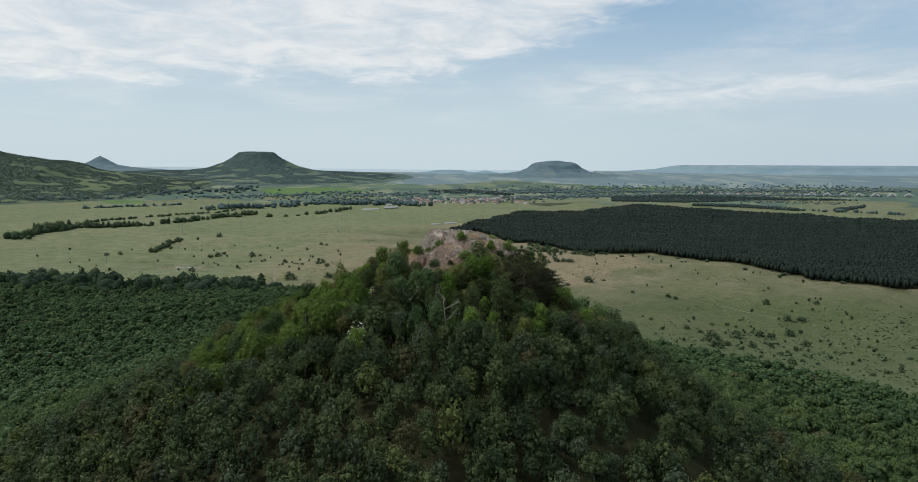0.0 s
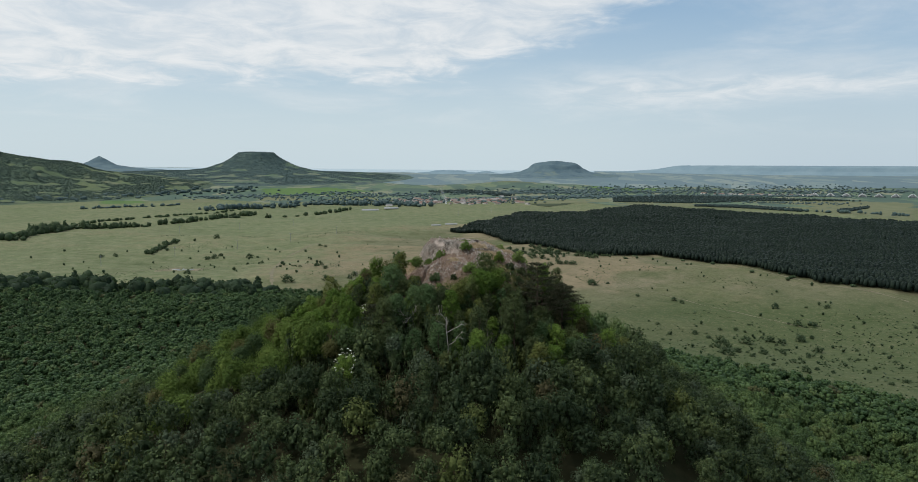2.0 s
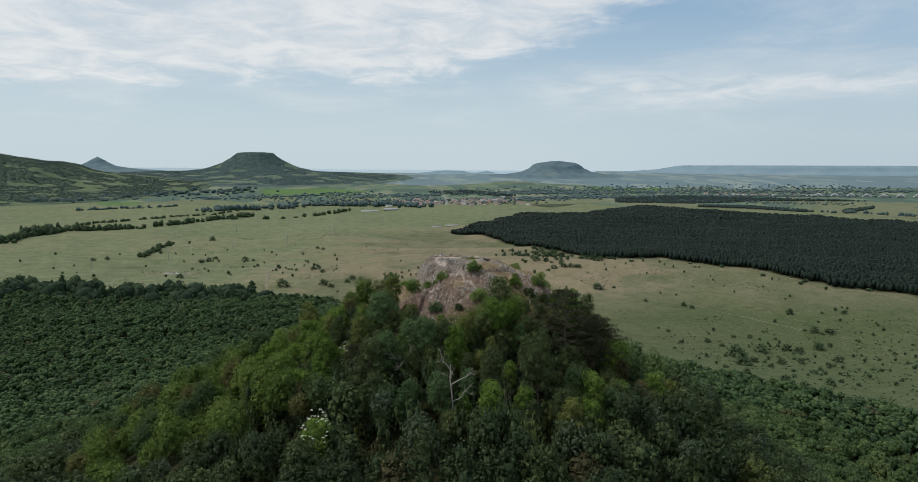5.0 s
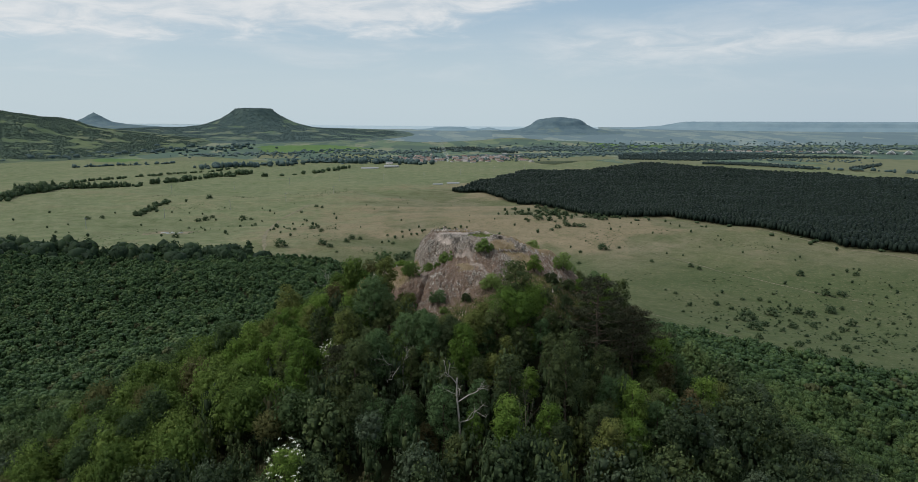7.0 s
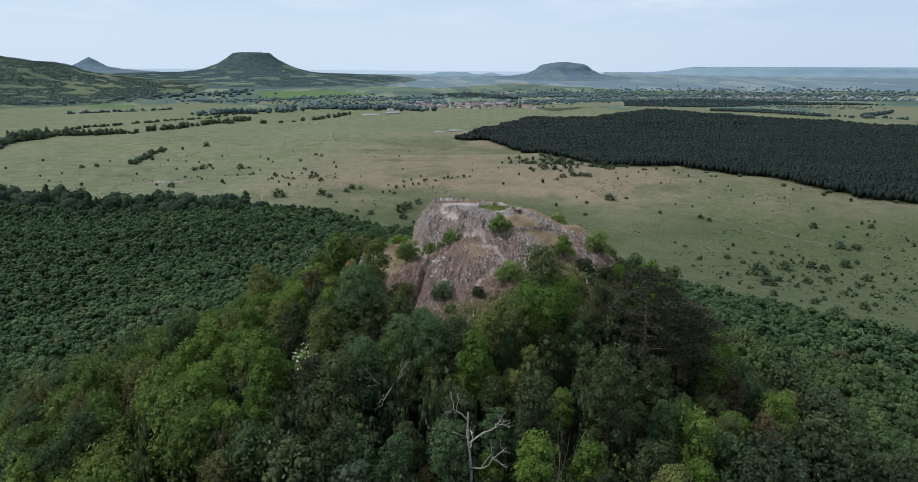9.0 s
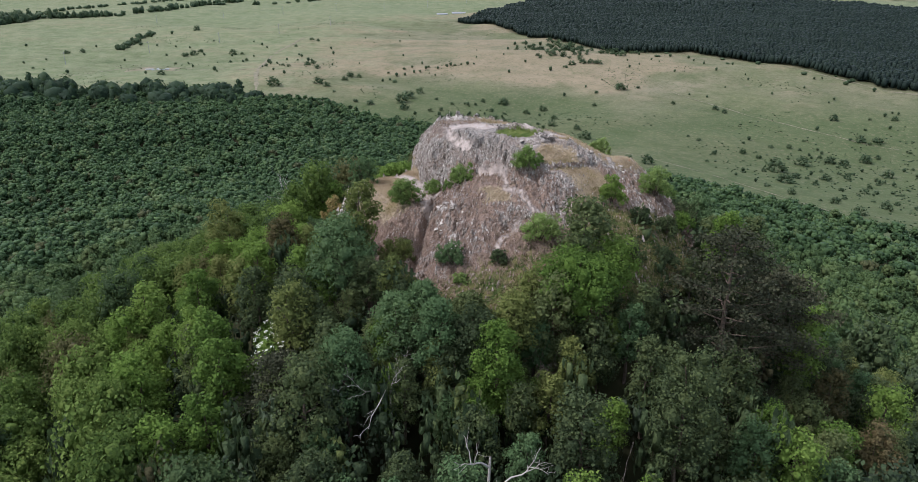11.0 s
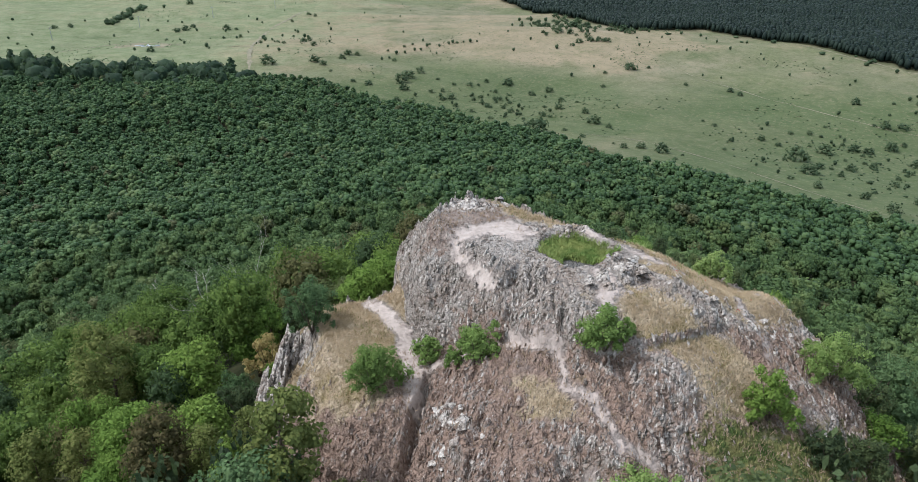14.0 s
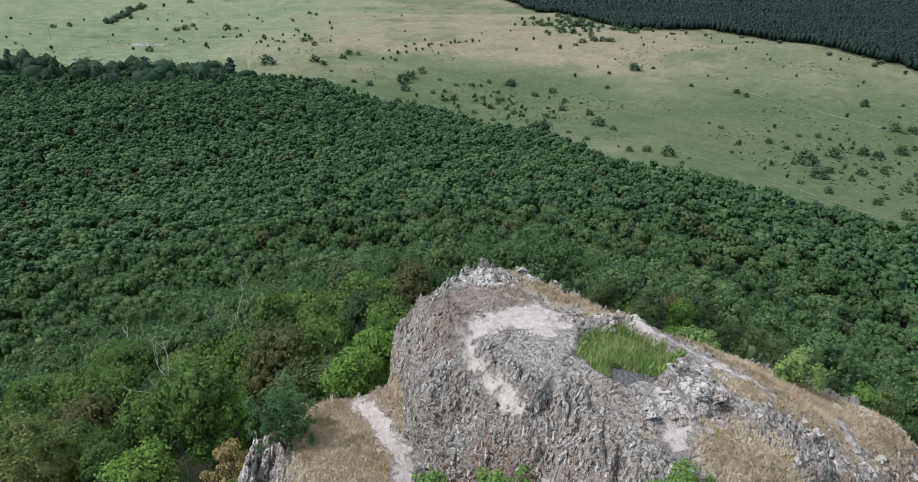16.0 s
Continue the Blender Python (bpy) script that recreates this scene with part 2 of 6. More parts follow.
def ground_material():
    m, g, shader = material("meadow")
    p = place_of(g)
    big, mid, fine = g.noise(0.0045, 5, 0.6, p), g.noise(0.022, 7, 0.68, p), g.noise(0.7, 5, 0.65, p)
    crest = g.add("ShaderNodeAttribute", attribute_name="crest").outputs["Fac"]
    grass = g.ramp(mid, (0.36, (0.080, 0.098, 0.050)), (0.50, (0.130, 0.134, 0.080)), (0.63, (0.182, 0.170, 0.114)))
    green = g.mix(g.step(big, 0.42, 0.62), grass, (0.086, 0.110, 0.050))
    green = g.mix(0.35, green, grass)
    sere = g.step(g.math("ADD", crest, g.math("MULTIPLY", g.math("SUBTRACT", g.noise(0.010, 6, 0.66, p), 0.5), 1.6)), 0.35, 0.75)
    dry = g.mix(g.math("MULTIPLY", sere, 0.68), green, (0.222, 0.186, 0.122))
    spots = g.mix(g.math("MULTIPLY", g.step(g.noise(0.16, 6, 0.7, p), 0.56, 0.72), 0.6), dry, (0.072, 0.084, 0.050))
    spots = g.mix(g.math("MULTIPLY", g.step(g.noise(0.06, 6, 0.7, p), 0.58, 0.70), 0.45), spots, (0.160, 0.130, 0.096))
    lush = g.add("ShaderNodeAttribute", attribute_name="lush").outputs["Fac"]
    lush = g.step(g.math("ADD", lush, g.math("MULTIPLY", g.math("SUBTRACT", mid, 0.5), 1.6)), 0.1, 0.9)
    spots = g.mix(g.math("MULTIPLY", lush, 0.82), spots, g.ramp(g.noise(0.05, 6, 0.7, p), (0.35, (0.094, 0.142, 0.064)), (0.65, (0.168, 0.200, 0.112))))
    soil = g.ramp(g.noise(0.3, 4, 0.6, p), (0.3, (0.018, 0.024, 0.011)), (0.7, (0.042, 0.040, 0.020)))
    # a darker green mixed in by its own weight
    deep_green = g.add("ShaderNodeAttribute", attribute_name="deep_green").outputs["Fac"]
    spots = g.mix(g.math("MULTIPLY", g.step(g.math("ADD", deep_green, g.math("MULTIPLY", g.math("SUBTRACT", mid, 0.5), 1.2)), 0.15, 0.8), 0.85), spots, (0.050, 0.080, 0.032))
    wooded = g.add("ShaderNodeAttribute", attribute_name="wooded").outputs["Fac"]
    tuft = g.noise(0.33, 5, 0.72, p)
    spots = g.mix(g.math("MULTIPLY", g.step(tuft, 0.53, 0.66), 0.55), spots, (0.052, 0.066, 0.028))
    spots = g.mix(g.math("MULTIPLY", g.step(tuft, 0.47, 0.36), 0.35), spots, (0.190, 0.162, 0.112))
    field = g.mix(g.math("MULTIPLY", fine, 0.3), spots, (0.09, 0.088, 0.046))
    streak = g.noise(0.055, 8, 0.78, p, 0.6)
    field = g.mix(0.8, field, g.mix(1.0, field, g.ramp(streak, (0.34, (0.70, 0.76, 0.64)), (0.50, (1.05, 0.985, 1.02)), (0.66, (1.28, 1.17, 1.19))), "MULTIPLY"))
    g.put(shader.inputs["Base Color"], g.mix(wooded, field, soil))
    shader.inputs["Roughness"].default_value = 0.95
    swell = g.noise(0.025, 3, 0.5, p)
    relief(g, shader, g.math("ADD", g.math("MULTIPLY", fine, 0.12), g.math("MULTIPLY", swell, 3.4)), 0.8, 1.0)
    return m


MEADOW = ground_material()


def crag_material():
    """Basalt with lichen, worn soil, reddish earth, dry and green grass where they lie."""
    m, g, shader = material("weathered_basalt")
    geo = g.add("ShaderNodeNewGeometry")
    p = geo.outputs["Position"]
    weight = {n: g.add("ShaderNodeAttribute", attribute_name=n).outputs["Fac"] for n in ("soil", "straw", "red", "green", "mud")}
    coarse, fine = g.noise(0.8, 6, 0.65, p), g.noise(9.0, 5, 0.65, p)
    own = geo.outputs["Random Per Island"]

    def flakes(size, seed):
        # upright splinters: cells drawn out along z, with ragged edges
        bent = g.add("ShaderNodeVectorMath", operation="MULTIPLY_ADD")
        wave = g.add("ShaderNodeTexNoise")
        wave.inputs["Scale"].default_value, wave.inputs["Detail"].default_value = 3.0, 3.0
        g.put(wave.inputs["Vector"], p)
        g.put(bent.inputs[0], wave.outputs["Color"])
        bent.inputs[1].default_value = (0.35, 0.35, 0.35)
        g.put(bent.inputs[2], p)
        stretch = g.add("ShaderNodeMapping")
        g.put(stretch.inputs["Vector"], bent.outputs[0])
        stretch.inputs["Location"].default_value = (seed, seed, seed)
        stretch.inputs["Scale"].default_value = (size, size, size * 0.58)
        cells = g.add("ShaderNodeTexVoronoi", feature="F1")
        g.put(cells.inputs["Vector"], stretch.outputs[0])
        cells.inputs["Scale"].default_value = 1.0
        tone = g.add("ShaderNodeSeparateColor")
        g.put(tone.inputs[0], cells.outputs["Color"])
        return cells.outputs["Distance"], tone.outputs[0]

    near_gap, near_tone = flakes(6.5, 3.0)
    tiny_gap, tiny_tone = flakes(15.0, 8.0)
    tone = g.math("ADD", g.math("MULTIPLY", coarse, 0.42), g.math("ADD", g.math("MULTIPLY", fine, 0.22), g.math("ADD", g.math("MULTIPLY", near_tone, 0.20), g.math("MULTIPLY", tiny_tone, 0.16))))
    stone = g.ramp(tone, (0.34, (0.086, 0.075, 0.063)), (0.40, (0.300, 0.267, 0.230)), (0.48, (0.480, 0.432, 0.380)), (0.62, (0.650, 0.604, 0.545)))
    stone = g.mix(g.math("MULTIPLY", g.step(own, 0.45, 0.0), 0.50), stone, (0.105, 0.088, 0.072))
    stone = g.mix(g.math("MULTIPLY", g.step(own, 0.60, 0.95), 0.48), stone, (0.56, 0.525, 0.47))
    stained = g.step(g.noise(0.55, 5, 0.7, p), 0.46, 0.64)
    stone = g.mix(g.math("MULTIPLY", stained, 0.48), stone, g.ramp(fine, (0.3, (0.120, 0.086, 0.064)), (0.7, (0.310, 0.238, 0.186))))
    lichen = g.step(g.noise(2.6, 5, 0.6, p), 0.58, 0.70)
    stone = g.mix(g.math("MULTIPLY", lichen, 0.35), stone, (0.27, 0.265, 0.235))
    ragged = g.math("MULTIPLY", g.math("SUBTRACT", g.noise(1.9, 7, 0.72, p), 0.5), 2.2)
    over = lambda n, low=0.30, high=0.75: g.step(g.math("ADD", weight[n], ragged), low, high)
    earth = g.ramp(fine, (0.3, (0.135, 0.088, 0.065)), (0.7, (0.340, 0.242, 0.186)))
    colour = g.mix(g.math("MULTIPLY", over("red", 0.12, 0.65), 0.88), stone, earth)
    straw = g.ramp(g.noise(5, 4, 0.6, p), (0.3, (0.275, 0.212, 0.138)), (0.7, (0.50, 0.415, 0.292)))
    straw = g.mix(g.math("MULTIPLY", g.step(g.noise(0.42, 5, 0.65, p), 0.50, 0.62), 0.7), straw, (0.235, 0.190, 0.075))
    straw = g.mix(g.math("MULTIPLY", g.step(g.noise(0.33, 5, 0.65, p), 0.46, 0.36), 0.6), straw, (0.190, 0.142, 0.098))
    colour = g.mix(g.step(g.math("ADD", weight["straw"], g.math("MULTIPLY", ragged, 0.62)), 0.25, 0.70), colour, straw)
    colour = g.mix(over("green"), colour, g.ramp(g.noise(1.4, 4, 0.6, p), (0.4, (0.055, 0.085, 0.024)), (0.62, (0.17, 0.155, 0.065))))
    bare_soil = g.step(g.math("ADD", weight["soil"], g.math("MULTIPLY", ragged, 0.32)), 0.30, 0.66)
    dust = g.ramp(g.noise(3, 5, 0.6, p), (0.3, (0.255, 0.213, 0.185)), (0.7, (0.405, 0.352, 0.312)))
    colour = g.mix(g.math("MULTIPLY", bare_soil, 0.9), colour, dust)
    colour = g.mix(g.step(g.math("ADD", weight["mud"], g.math("MULTIPLY", ragged, 0.4)), 0.35, 0.6), colour, g.ramp(fine, (0.3, (0.105, 0.100, 0.092)), (0.7, (0.19, 0.182, 0.168))))
    g.put(shader.inputs["Base Color"], colour)
    shader.inputs["Roughness"].default_value = 0.92
    bare = g.math("SUBTRACT", 1.0, g.math("MULTIPLY", over("soil"), 0.85))
    rough = g.math("ADD", g.math("MULTIPLY", near_gap, -1.0), g.math("ADD", g.math("MULTIPLY", tiny_gap, -0.45), g.math("MULTIPLY", fine, 0.5)))
    relief(g, shader, g.math("MULTIPLY", rough, bare), 1.0, 0.22)
    return m


CRAG = crag_material()


def plain_material(name, a, b, scale=0.05, rough=0.9, bumpy=0.0):
    m, g, shader = material(name)
    p = place_of(g)
    n = g.noise(scale, 5, 0.6, p)
    g.put(shader.inputs["Base Color"], g.ramp(n, (0.3, a), (0.7, b)))
    shader.inputs["Roughness"].default_value = rough
    if bumpy:
        relief(g, shader, n, 0.6, bumpy)
    return m


CROP = plain_material("young_crop", (0.070, 0.125, 0.042), (0.095, 0.160, 0.055), 0.02)
CROP_PALE = plain_material("pale_crop", (0.112, 0.126, 0.070), (0.150, 0.158, 0.094), 0.02)
PLOUGHED = plain_material("dark_field", (0.035, 0.05, 0.03), (0.06, 0.075, 0.04), 0.02)
DIRT = plain_material("pale_dirt", (0.10, 0.105, 0.058), (0.22, 0.19, 0.135), 0.10)
TRACK = plain_material("worn_track", (0.110, 0.112, 0.070), (0.215, 0.188, 0.136), 0.22)
# leaves of distant trees, with blue haze put into their base colours
LEAF_FAR = leaf_material("haze_tinted_far_leaves", [(0.044, 0.073, 0.078), (0.058, 0.092, 0.090), (0.080, 0.116, 0.102)], patch=0.02, through_light=0.05, grain=0.12, knobbly=0.6)
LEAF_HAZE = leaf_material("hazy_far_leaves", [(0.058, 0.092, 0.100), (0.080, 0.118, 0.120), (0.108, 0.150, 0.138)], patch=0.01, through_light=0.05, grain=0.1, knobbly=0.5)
LEAF_RIDGE = leaf_material("haze_tinted_ridge_leaves", [(0.027, 0.047, 0.043), (0.043, 0.070, 0.058), (0.074, 0.106, 0.070)], patch=0.01, through_light=0.05, grain=0.12, knobbly=0.5)


def parcel_material(name, tones, scale):
    """A plain divided into fields and woods."""
    m, g, shader = material(name)
    flat = g.add("ShaderNodeMapping")
    g.put(flat.inputs["Vector"], place_of(g))
    flat.inputs["Rotation"].default_value = (0, 0, 0.5)
    flat.inputs["Scale"].default_value = (scale, scale * 0.45, 0.0)
    cells = g.add("ShaderNodeTexVoronoi", feature="F1")
    g.put(cells.inputs["Vector"], flat.outputs[0])
    cells.inputs["Scale"].default_value = 1.0
    pick = g.add("ShaderNodeSeparateColor")
    g.put(pick.inputs[0], cells.outputs["Color"])
    colour = g.ramp(pick.outputs[0], *[(k / len(tones), t) for k, t in enumerate(tones)])
    m.node_tree.nodes[-1].color_ramp.interpolation = "CONSTANT"
    grain = g.noise(0.02, 5, 0.65, place_of(g))
    g.put(shader.inputs["Base Color"], g.mix(g.step(grain, 0.50, 0.64), colour, tones[0]))
    return m


def hillside_material(name, woods, fields, scale):
    """Woods on a far hill, with open fields where they lie."""
    m, g, shader = material(name)
    p = place_of(g)
    crowns = g.noise(scale, 6, 0.7, p)
    colour = g.ramp(crowns, (0.36, woods[0]), (0.64, woods[1]))
    cells = g.add("ShaderNodeTexVoronoi", feature="F1")
    g.put(cells.inputs["Vector"], p)
    cells.inputs["Scale"].default_value = 0.012
    pick = g.add("ShaderNodeSeparateColor")
    g.put(pick.inputs[0], cells.outputs["Color"])
    land_use = g.ramp(pick.outputs[0], (0.0, fields[0]), (0.5, fields[1]), (0.9, fields[2]))
    opened = g.add("ShaderNodeAttribute", attribute_name="open_land").outputs["Fac"]
    colour = g.mix(g.math("MULTIPLY", opened, g.step(crowns, 0.60, 0.50)), colour, land_use)
    g.put(shader.inputs["Base Color"], colour)
    relief(g, shader, crowns, 0.6, 12.0)
    return m


# hill colours carry the haze of distance: bluer and paler the farther off
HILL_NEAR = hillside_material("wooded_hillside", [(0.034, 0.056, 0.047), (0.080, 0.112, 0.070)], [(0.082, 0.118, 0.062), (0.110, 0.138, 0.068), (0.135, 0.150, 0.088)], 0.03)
HILL_MID = hillside_material("haze_tinted_hillside", [(0.044, 0.072, 0.074), (0.072, 0.106, 0.094)], [(0.078, 0.118, 0.084), (0.100, 0.142, 0.086), (0.135, 0.158, 0.110)], 0.03)
HILL_FAR = hillside_material("haze_tinted_far_hill", [(0.074, 0.118, 0.146), (0.112, 0.162, 0.178)], [(0.098, 0.145, 0.150), (0.110, 0.158, 0.150), (0.130, 0.172, 0.160)], 0.02)
# aerial haze mixed into the field tones, most in the farthest sheet
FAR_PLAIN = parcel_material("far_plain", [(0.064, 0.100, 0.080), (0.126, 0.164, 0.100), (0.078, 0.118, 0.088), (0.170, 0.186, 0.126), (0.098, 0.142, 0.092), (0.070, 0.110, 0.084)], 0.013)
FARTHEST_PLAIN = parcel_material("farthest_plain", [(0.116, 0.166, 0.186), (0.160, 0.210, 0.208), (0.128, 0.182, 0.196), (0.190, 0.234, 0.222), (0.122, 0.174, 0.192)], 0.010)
HILL_FARTHEST = plain_material("haze_tinted_farthest_hill", (0.150, 0.222, 0.266), (0.200, 0.276, 0.312), 0.010, 0.9, 10.0)
WATER = plain_material("lake_water", (0.30, 0.39, 0.44), (0.35, 0.44, 0.49), 0.002, 0.6)
PLASTER = plain_material("plaster", (0.55, 0.53, 0.48), (0.70, 0.68, 0.63), 0.3)
PLASTER_FAR = plain_material("grey_concrete", (0.36, 0.38, 0.38), (0.46, 0.48, 0.48), 0.3)
ROOF_TILE = plain_material("roof_tile", (0.15, 0.115, 0.10), (0.25, 0.175, 0.145), 0.4)
ROOF_GREY = plain_material("grey_roof", (0.20, 0.19, 0.185), (0.30, 0.29, 0.28), 0.4)
METAL = plain_material("weathered_metal", (0.20, 0.21, 0.21), (0.30, 0.31, 0.31), 0.8, 0.5)
STRAW = plain_material("dry_grass", (0.275, 0.208, 0.122), (0.53, 0.430, 0.290), 0.55)
RUSSET = plain_material("russet_dry_grass", (0.20, 0.145, 0.098), (0.36, 0.275, 0.190), 1.4)
GRASS = plain_material("green_grass", (0.115, 0.200, 0.052), (0.320, 0.340, 0.120), 1.3)
OLIVE = plain_material("olive_grass", (0.130, 0.140, 0.050), (0.270, 0.245, 0.110), 1.1)
POPPY = plain_material("poppy_petal", (0.50, 0.03, 0.015), (0.62, 0.06, 0.03), 3.0)
GLASS = plain_material("window_pane", (0.05, 0.06, 0.07), (0.08, 0.09, 0.10), 0.5, 0.2)


def smoke_material():
    m, g, shader = material("thin_smoke")
    shader.inputs["Base Color"].default_value = (0.82, 0.84, 0.86, 1)
    clear = g.add("ShaderNodeBsdfTransparent")
    both = g.add("ShaderNodeMixShader")
    g.put(both.inputs[0], g.math("MULTIPLY", g.math("POWER", g.add("ShaderNodeAttribute", attribute_name="thick").outputs["Fac"], 1.4), 0.26))
    g.put(both.inputs[1], clear.outputs[0])
    g.put(both.inputs[2], shader.outputs[0])
    g.put(m.node_tree.nodes["Material Output"].inputs[0], both.outputs[0])
    return m


SMOKE = smoke_material()
FLOWER = plain_material("white_blossom", (0.60, 0.62, 0.48), (0.78, 0.79, 0.68), 3.0)


# ---- mesh helpers ----
def mesh_np(name, verts, faces, mat=None, smooth=False):
    """A mesh from arrays of corners and of faces that all have the same number of corners."""
    me = bpy.data.meshes.new(name)
    verts, faces = np.asarray(verts, np.float32), np.asarray(faces, np.int32)
    me.vertices.add(len(verts))
    me.vertices.foreach_set("co", verts.ravel())
    me.loops.add(faces.size)
    me.loops.foreach_set("vertex_index", faces.ravel())
    me.polygons.add(len(faces))
    me.polygons.foreach_set("loop_start", np.arange(len(faces), dtype=np.int32) * faces.shape[1])
    if smooth:
        me.polygons.foreach_set("use_smooth", np.ones(len(faces), bool))
    me.update(calc_edges=True)
    if mat:
        me.materials.append(mat)
    return me


def part(name, data, mat, parent, label=""):
    """Links a bmesh or a mesh as one object under a thing or a part."""
    if isinstance(data, bmesh.types.BMesh):
        me = bpy.data.meshes.new(name)
        data.to_mesh(me)
        data.free()
        me.materials.append(mat)
    else:
        me = data
        if mat and not me.materials:
            me.materials.append(mat)
    ob = new(name, me)
    ob.parent = parent
    return tagged(ob, label)


def join(pieces):
    """Joins pairs of corners and faces into one pair."""
    verts, faces, n = [], [], 0
    for v, f in pieces:
        verts.append(v)
        faces.append(np.asarray(f) + n)
        n += len(v)
    return np.concatenate(verts), np.concatenate(faces)


def attribute(me, name, values):
    a = me.attributes.new(name, "FLOAT", "POINT")
    a.data.foreach_set("value", np.asarray(values, np.float32))


def blocks(name, items, mat):
    """Boxes, each with its centre, half sizes and turn about z, as one mesh."""
    corner = np.array([(x, y, z) for z in (-1, 1) for y in (-1, 1) for x in (-1, 1)], float)
    sides = np.array([(0, 2, 3, 1), (4, 5, 7, 6), (0, 1, 5, 4), (2, 6, 7, 3), (0, 4, 6, 2), (1, 3, 7, 5)])
    out = []
    for centre, half, turn in items:
        c, s = math.cos(turn), math.sin(turn)
        v = corner * half
        out.append((np.stack([v[:, 0] * c - v[:, 1] * s, v[:, 0] * s + v[:, 1] * c, v[:, 2]], 1) + centre, sides))
    return mesh_np(name, *join(out), mat)


def tube(points, radii, sides=6):
    """A tapering tube along points, as corners and faces."""
    points = np.asarray(points, float)
    along = np.gradient(points, axis=0)
    along /= np.linalg.norm(along, axis=1)[:, None] + 1e-9
    ref = np.array((0.31, 0.95, 0.05))
    a = np.cross(along, ref)
    a /= np.linalg.norm(a, axis=1)[:, None] + 1e-9
    b = np.cross(along, a)
    turn = np.arange(sides) * 2 * np.pi / sides
    ring = np.cos(turn)[None, :, None] * a[:, None] + np.sin(turn)[None, :, None] * b[:, None]
    v = (points[:, None] + ring * np.asarray(radii)[:, None, None]).reshape(-1, 3)
    i, j = np.meshgrid(np.arange(len(points) - 1), np.arange(sides), indexing="ij")
    k = (j + 1) % sides
    f = np.stack([i * sides + j, i * sides + k, (i + 1) * sides + k, (i + 1) * sides + j], -1).reshape(-1, 4)
    return v, f


def cube_ball(cuts):
    """A ball of quads, of radius 1."""
    u = np.linspace(-1, 1, cuts + 1)
    verts, faces, n = [], [], 0
    for axis in range(3):
        for side in (-1, 1):
            a, b = np.meshgrid(u, u, indexing="ij")
            p = np.zeros((cuts + 1, cuts + 1, 3))
            p[..., axis], p[..., (axis + 1) % 3], p[..., (axis + 2) % 3] = side, a * side, b
            i, j = np.meshgrid(np.arange(cuts), np.arange(cuts), indexing="ij")
            q = i * (cuts + 1) + j
            faces.append(n + np.stack([q, q + cuts + 1, q + cuts + 2, q + 1], -1).reshape(-1, 4))
            verts.append(p.reshape(-1, 3))
            n += (cuts + 1) ** 2
    v = np.concatenate(verts)
    return v / np.linalg.norm(v, axis=1)[:, None], np.concatenate(faces)


def welded(ball):
    """The same ball with its seams closed."""
    v, f = ball
    _, first, back = np.unique(np.round(v, 5), axis=0, return_index=True, return_inverse=True)
    return v[first], back.reshape(-1)[f]


BALL1, BALL2 = welded(cube_ball(1)), welded(cube_ball(2))


def leaves(rng, places, normals, size, spread=0.6):
    """Small bent leaf sprays at places, facing about along normals."""
    n = len(places)
    w = normals + spread * rng.normal(size=(n, 3))
    w /= np.linalg.norm(w, axis=1)[:, None]
    a = np.cross(w, rng.normal(size=(n, 3)))
    a /= np.linalg.norm(a, axis=1)[:, None] + 1e-9
    b = np.cross(w, a)
    s = size * rng.uniform(0.6, 1.3, (n, 1))
    k = rng.uniform(0.45, 0.8, (n, 1))
    v = np.stack([places - a * s, places - b * s * k + w * s * 0.18, places + a * s * 0.9, places + b * s * k + w * s * 0.12], 1)
    return v.reshape(-1, 3), np.arange(4 * n).reshape(-1, 4)


def crown(rng, radius, height, base, count, size, lobes=11, squash=1.0, core=None):
    """A crown of leaf sprays over uneven lobes, with a dark inner body in each lobe."""
    up = 0.95 - 1.75 * (np.arange(lobes) + rng.uniform(0.2, 0.8, lobes)) / lobes
    turn = rng.uniform(0, 2 * np.pi) + np.arange(lobes) * 2.4
    out = np.sqrt(1 - np.minimum(up ** 2, 0.98)) * rng.uniform(0.45, 0.78, lobes) * (1 - 0.18 * up)
    centre = np.stack([np.cos(turn) * out * radius, np.sin(turn) * out * radius, base + height * (0.5 + 0.36 * up)], 1)
    size_of = radius * rng.uniform(0.24, 0.52, lobes) * (11.0 / max(lobes, 11)) ** 0.33
    pieces = []
    for c, r in zip(centre, size_of):
        v, f = core or BALL2
        pieces.append((v * r * (0.54 if len(v) > 8 else 0.64) * rng.uniform(0.70, 1.20, (len(v), 1)) + c, f))
    share = rng.choice(lobes, count * 2, p=size_of ** 2 / (size_of ** 2).sum())
    d = rng.normal(size=(count * 2, 3))
    d[:, 2] += 0.65
    d /= np.linalg.norm(d, axis=1)[:, None]
    p = centre[share] + d * (size_of[share] * rng.uniform(0.72, 1.32, count * 2))[:, None] * (1, 1, squash)
    gap = np.linalg.norm(p[:, None] - centre[None], axis=2) / size_of[None]
    keep = np.where((gap < 0.74).sum(1) == 0)[0][:count]
    pieces.append(leaves(rng, p[keep], d[keep] + (0, 0, 0.25), size, 0.60))
    return join(pieces)


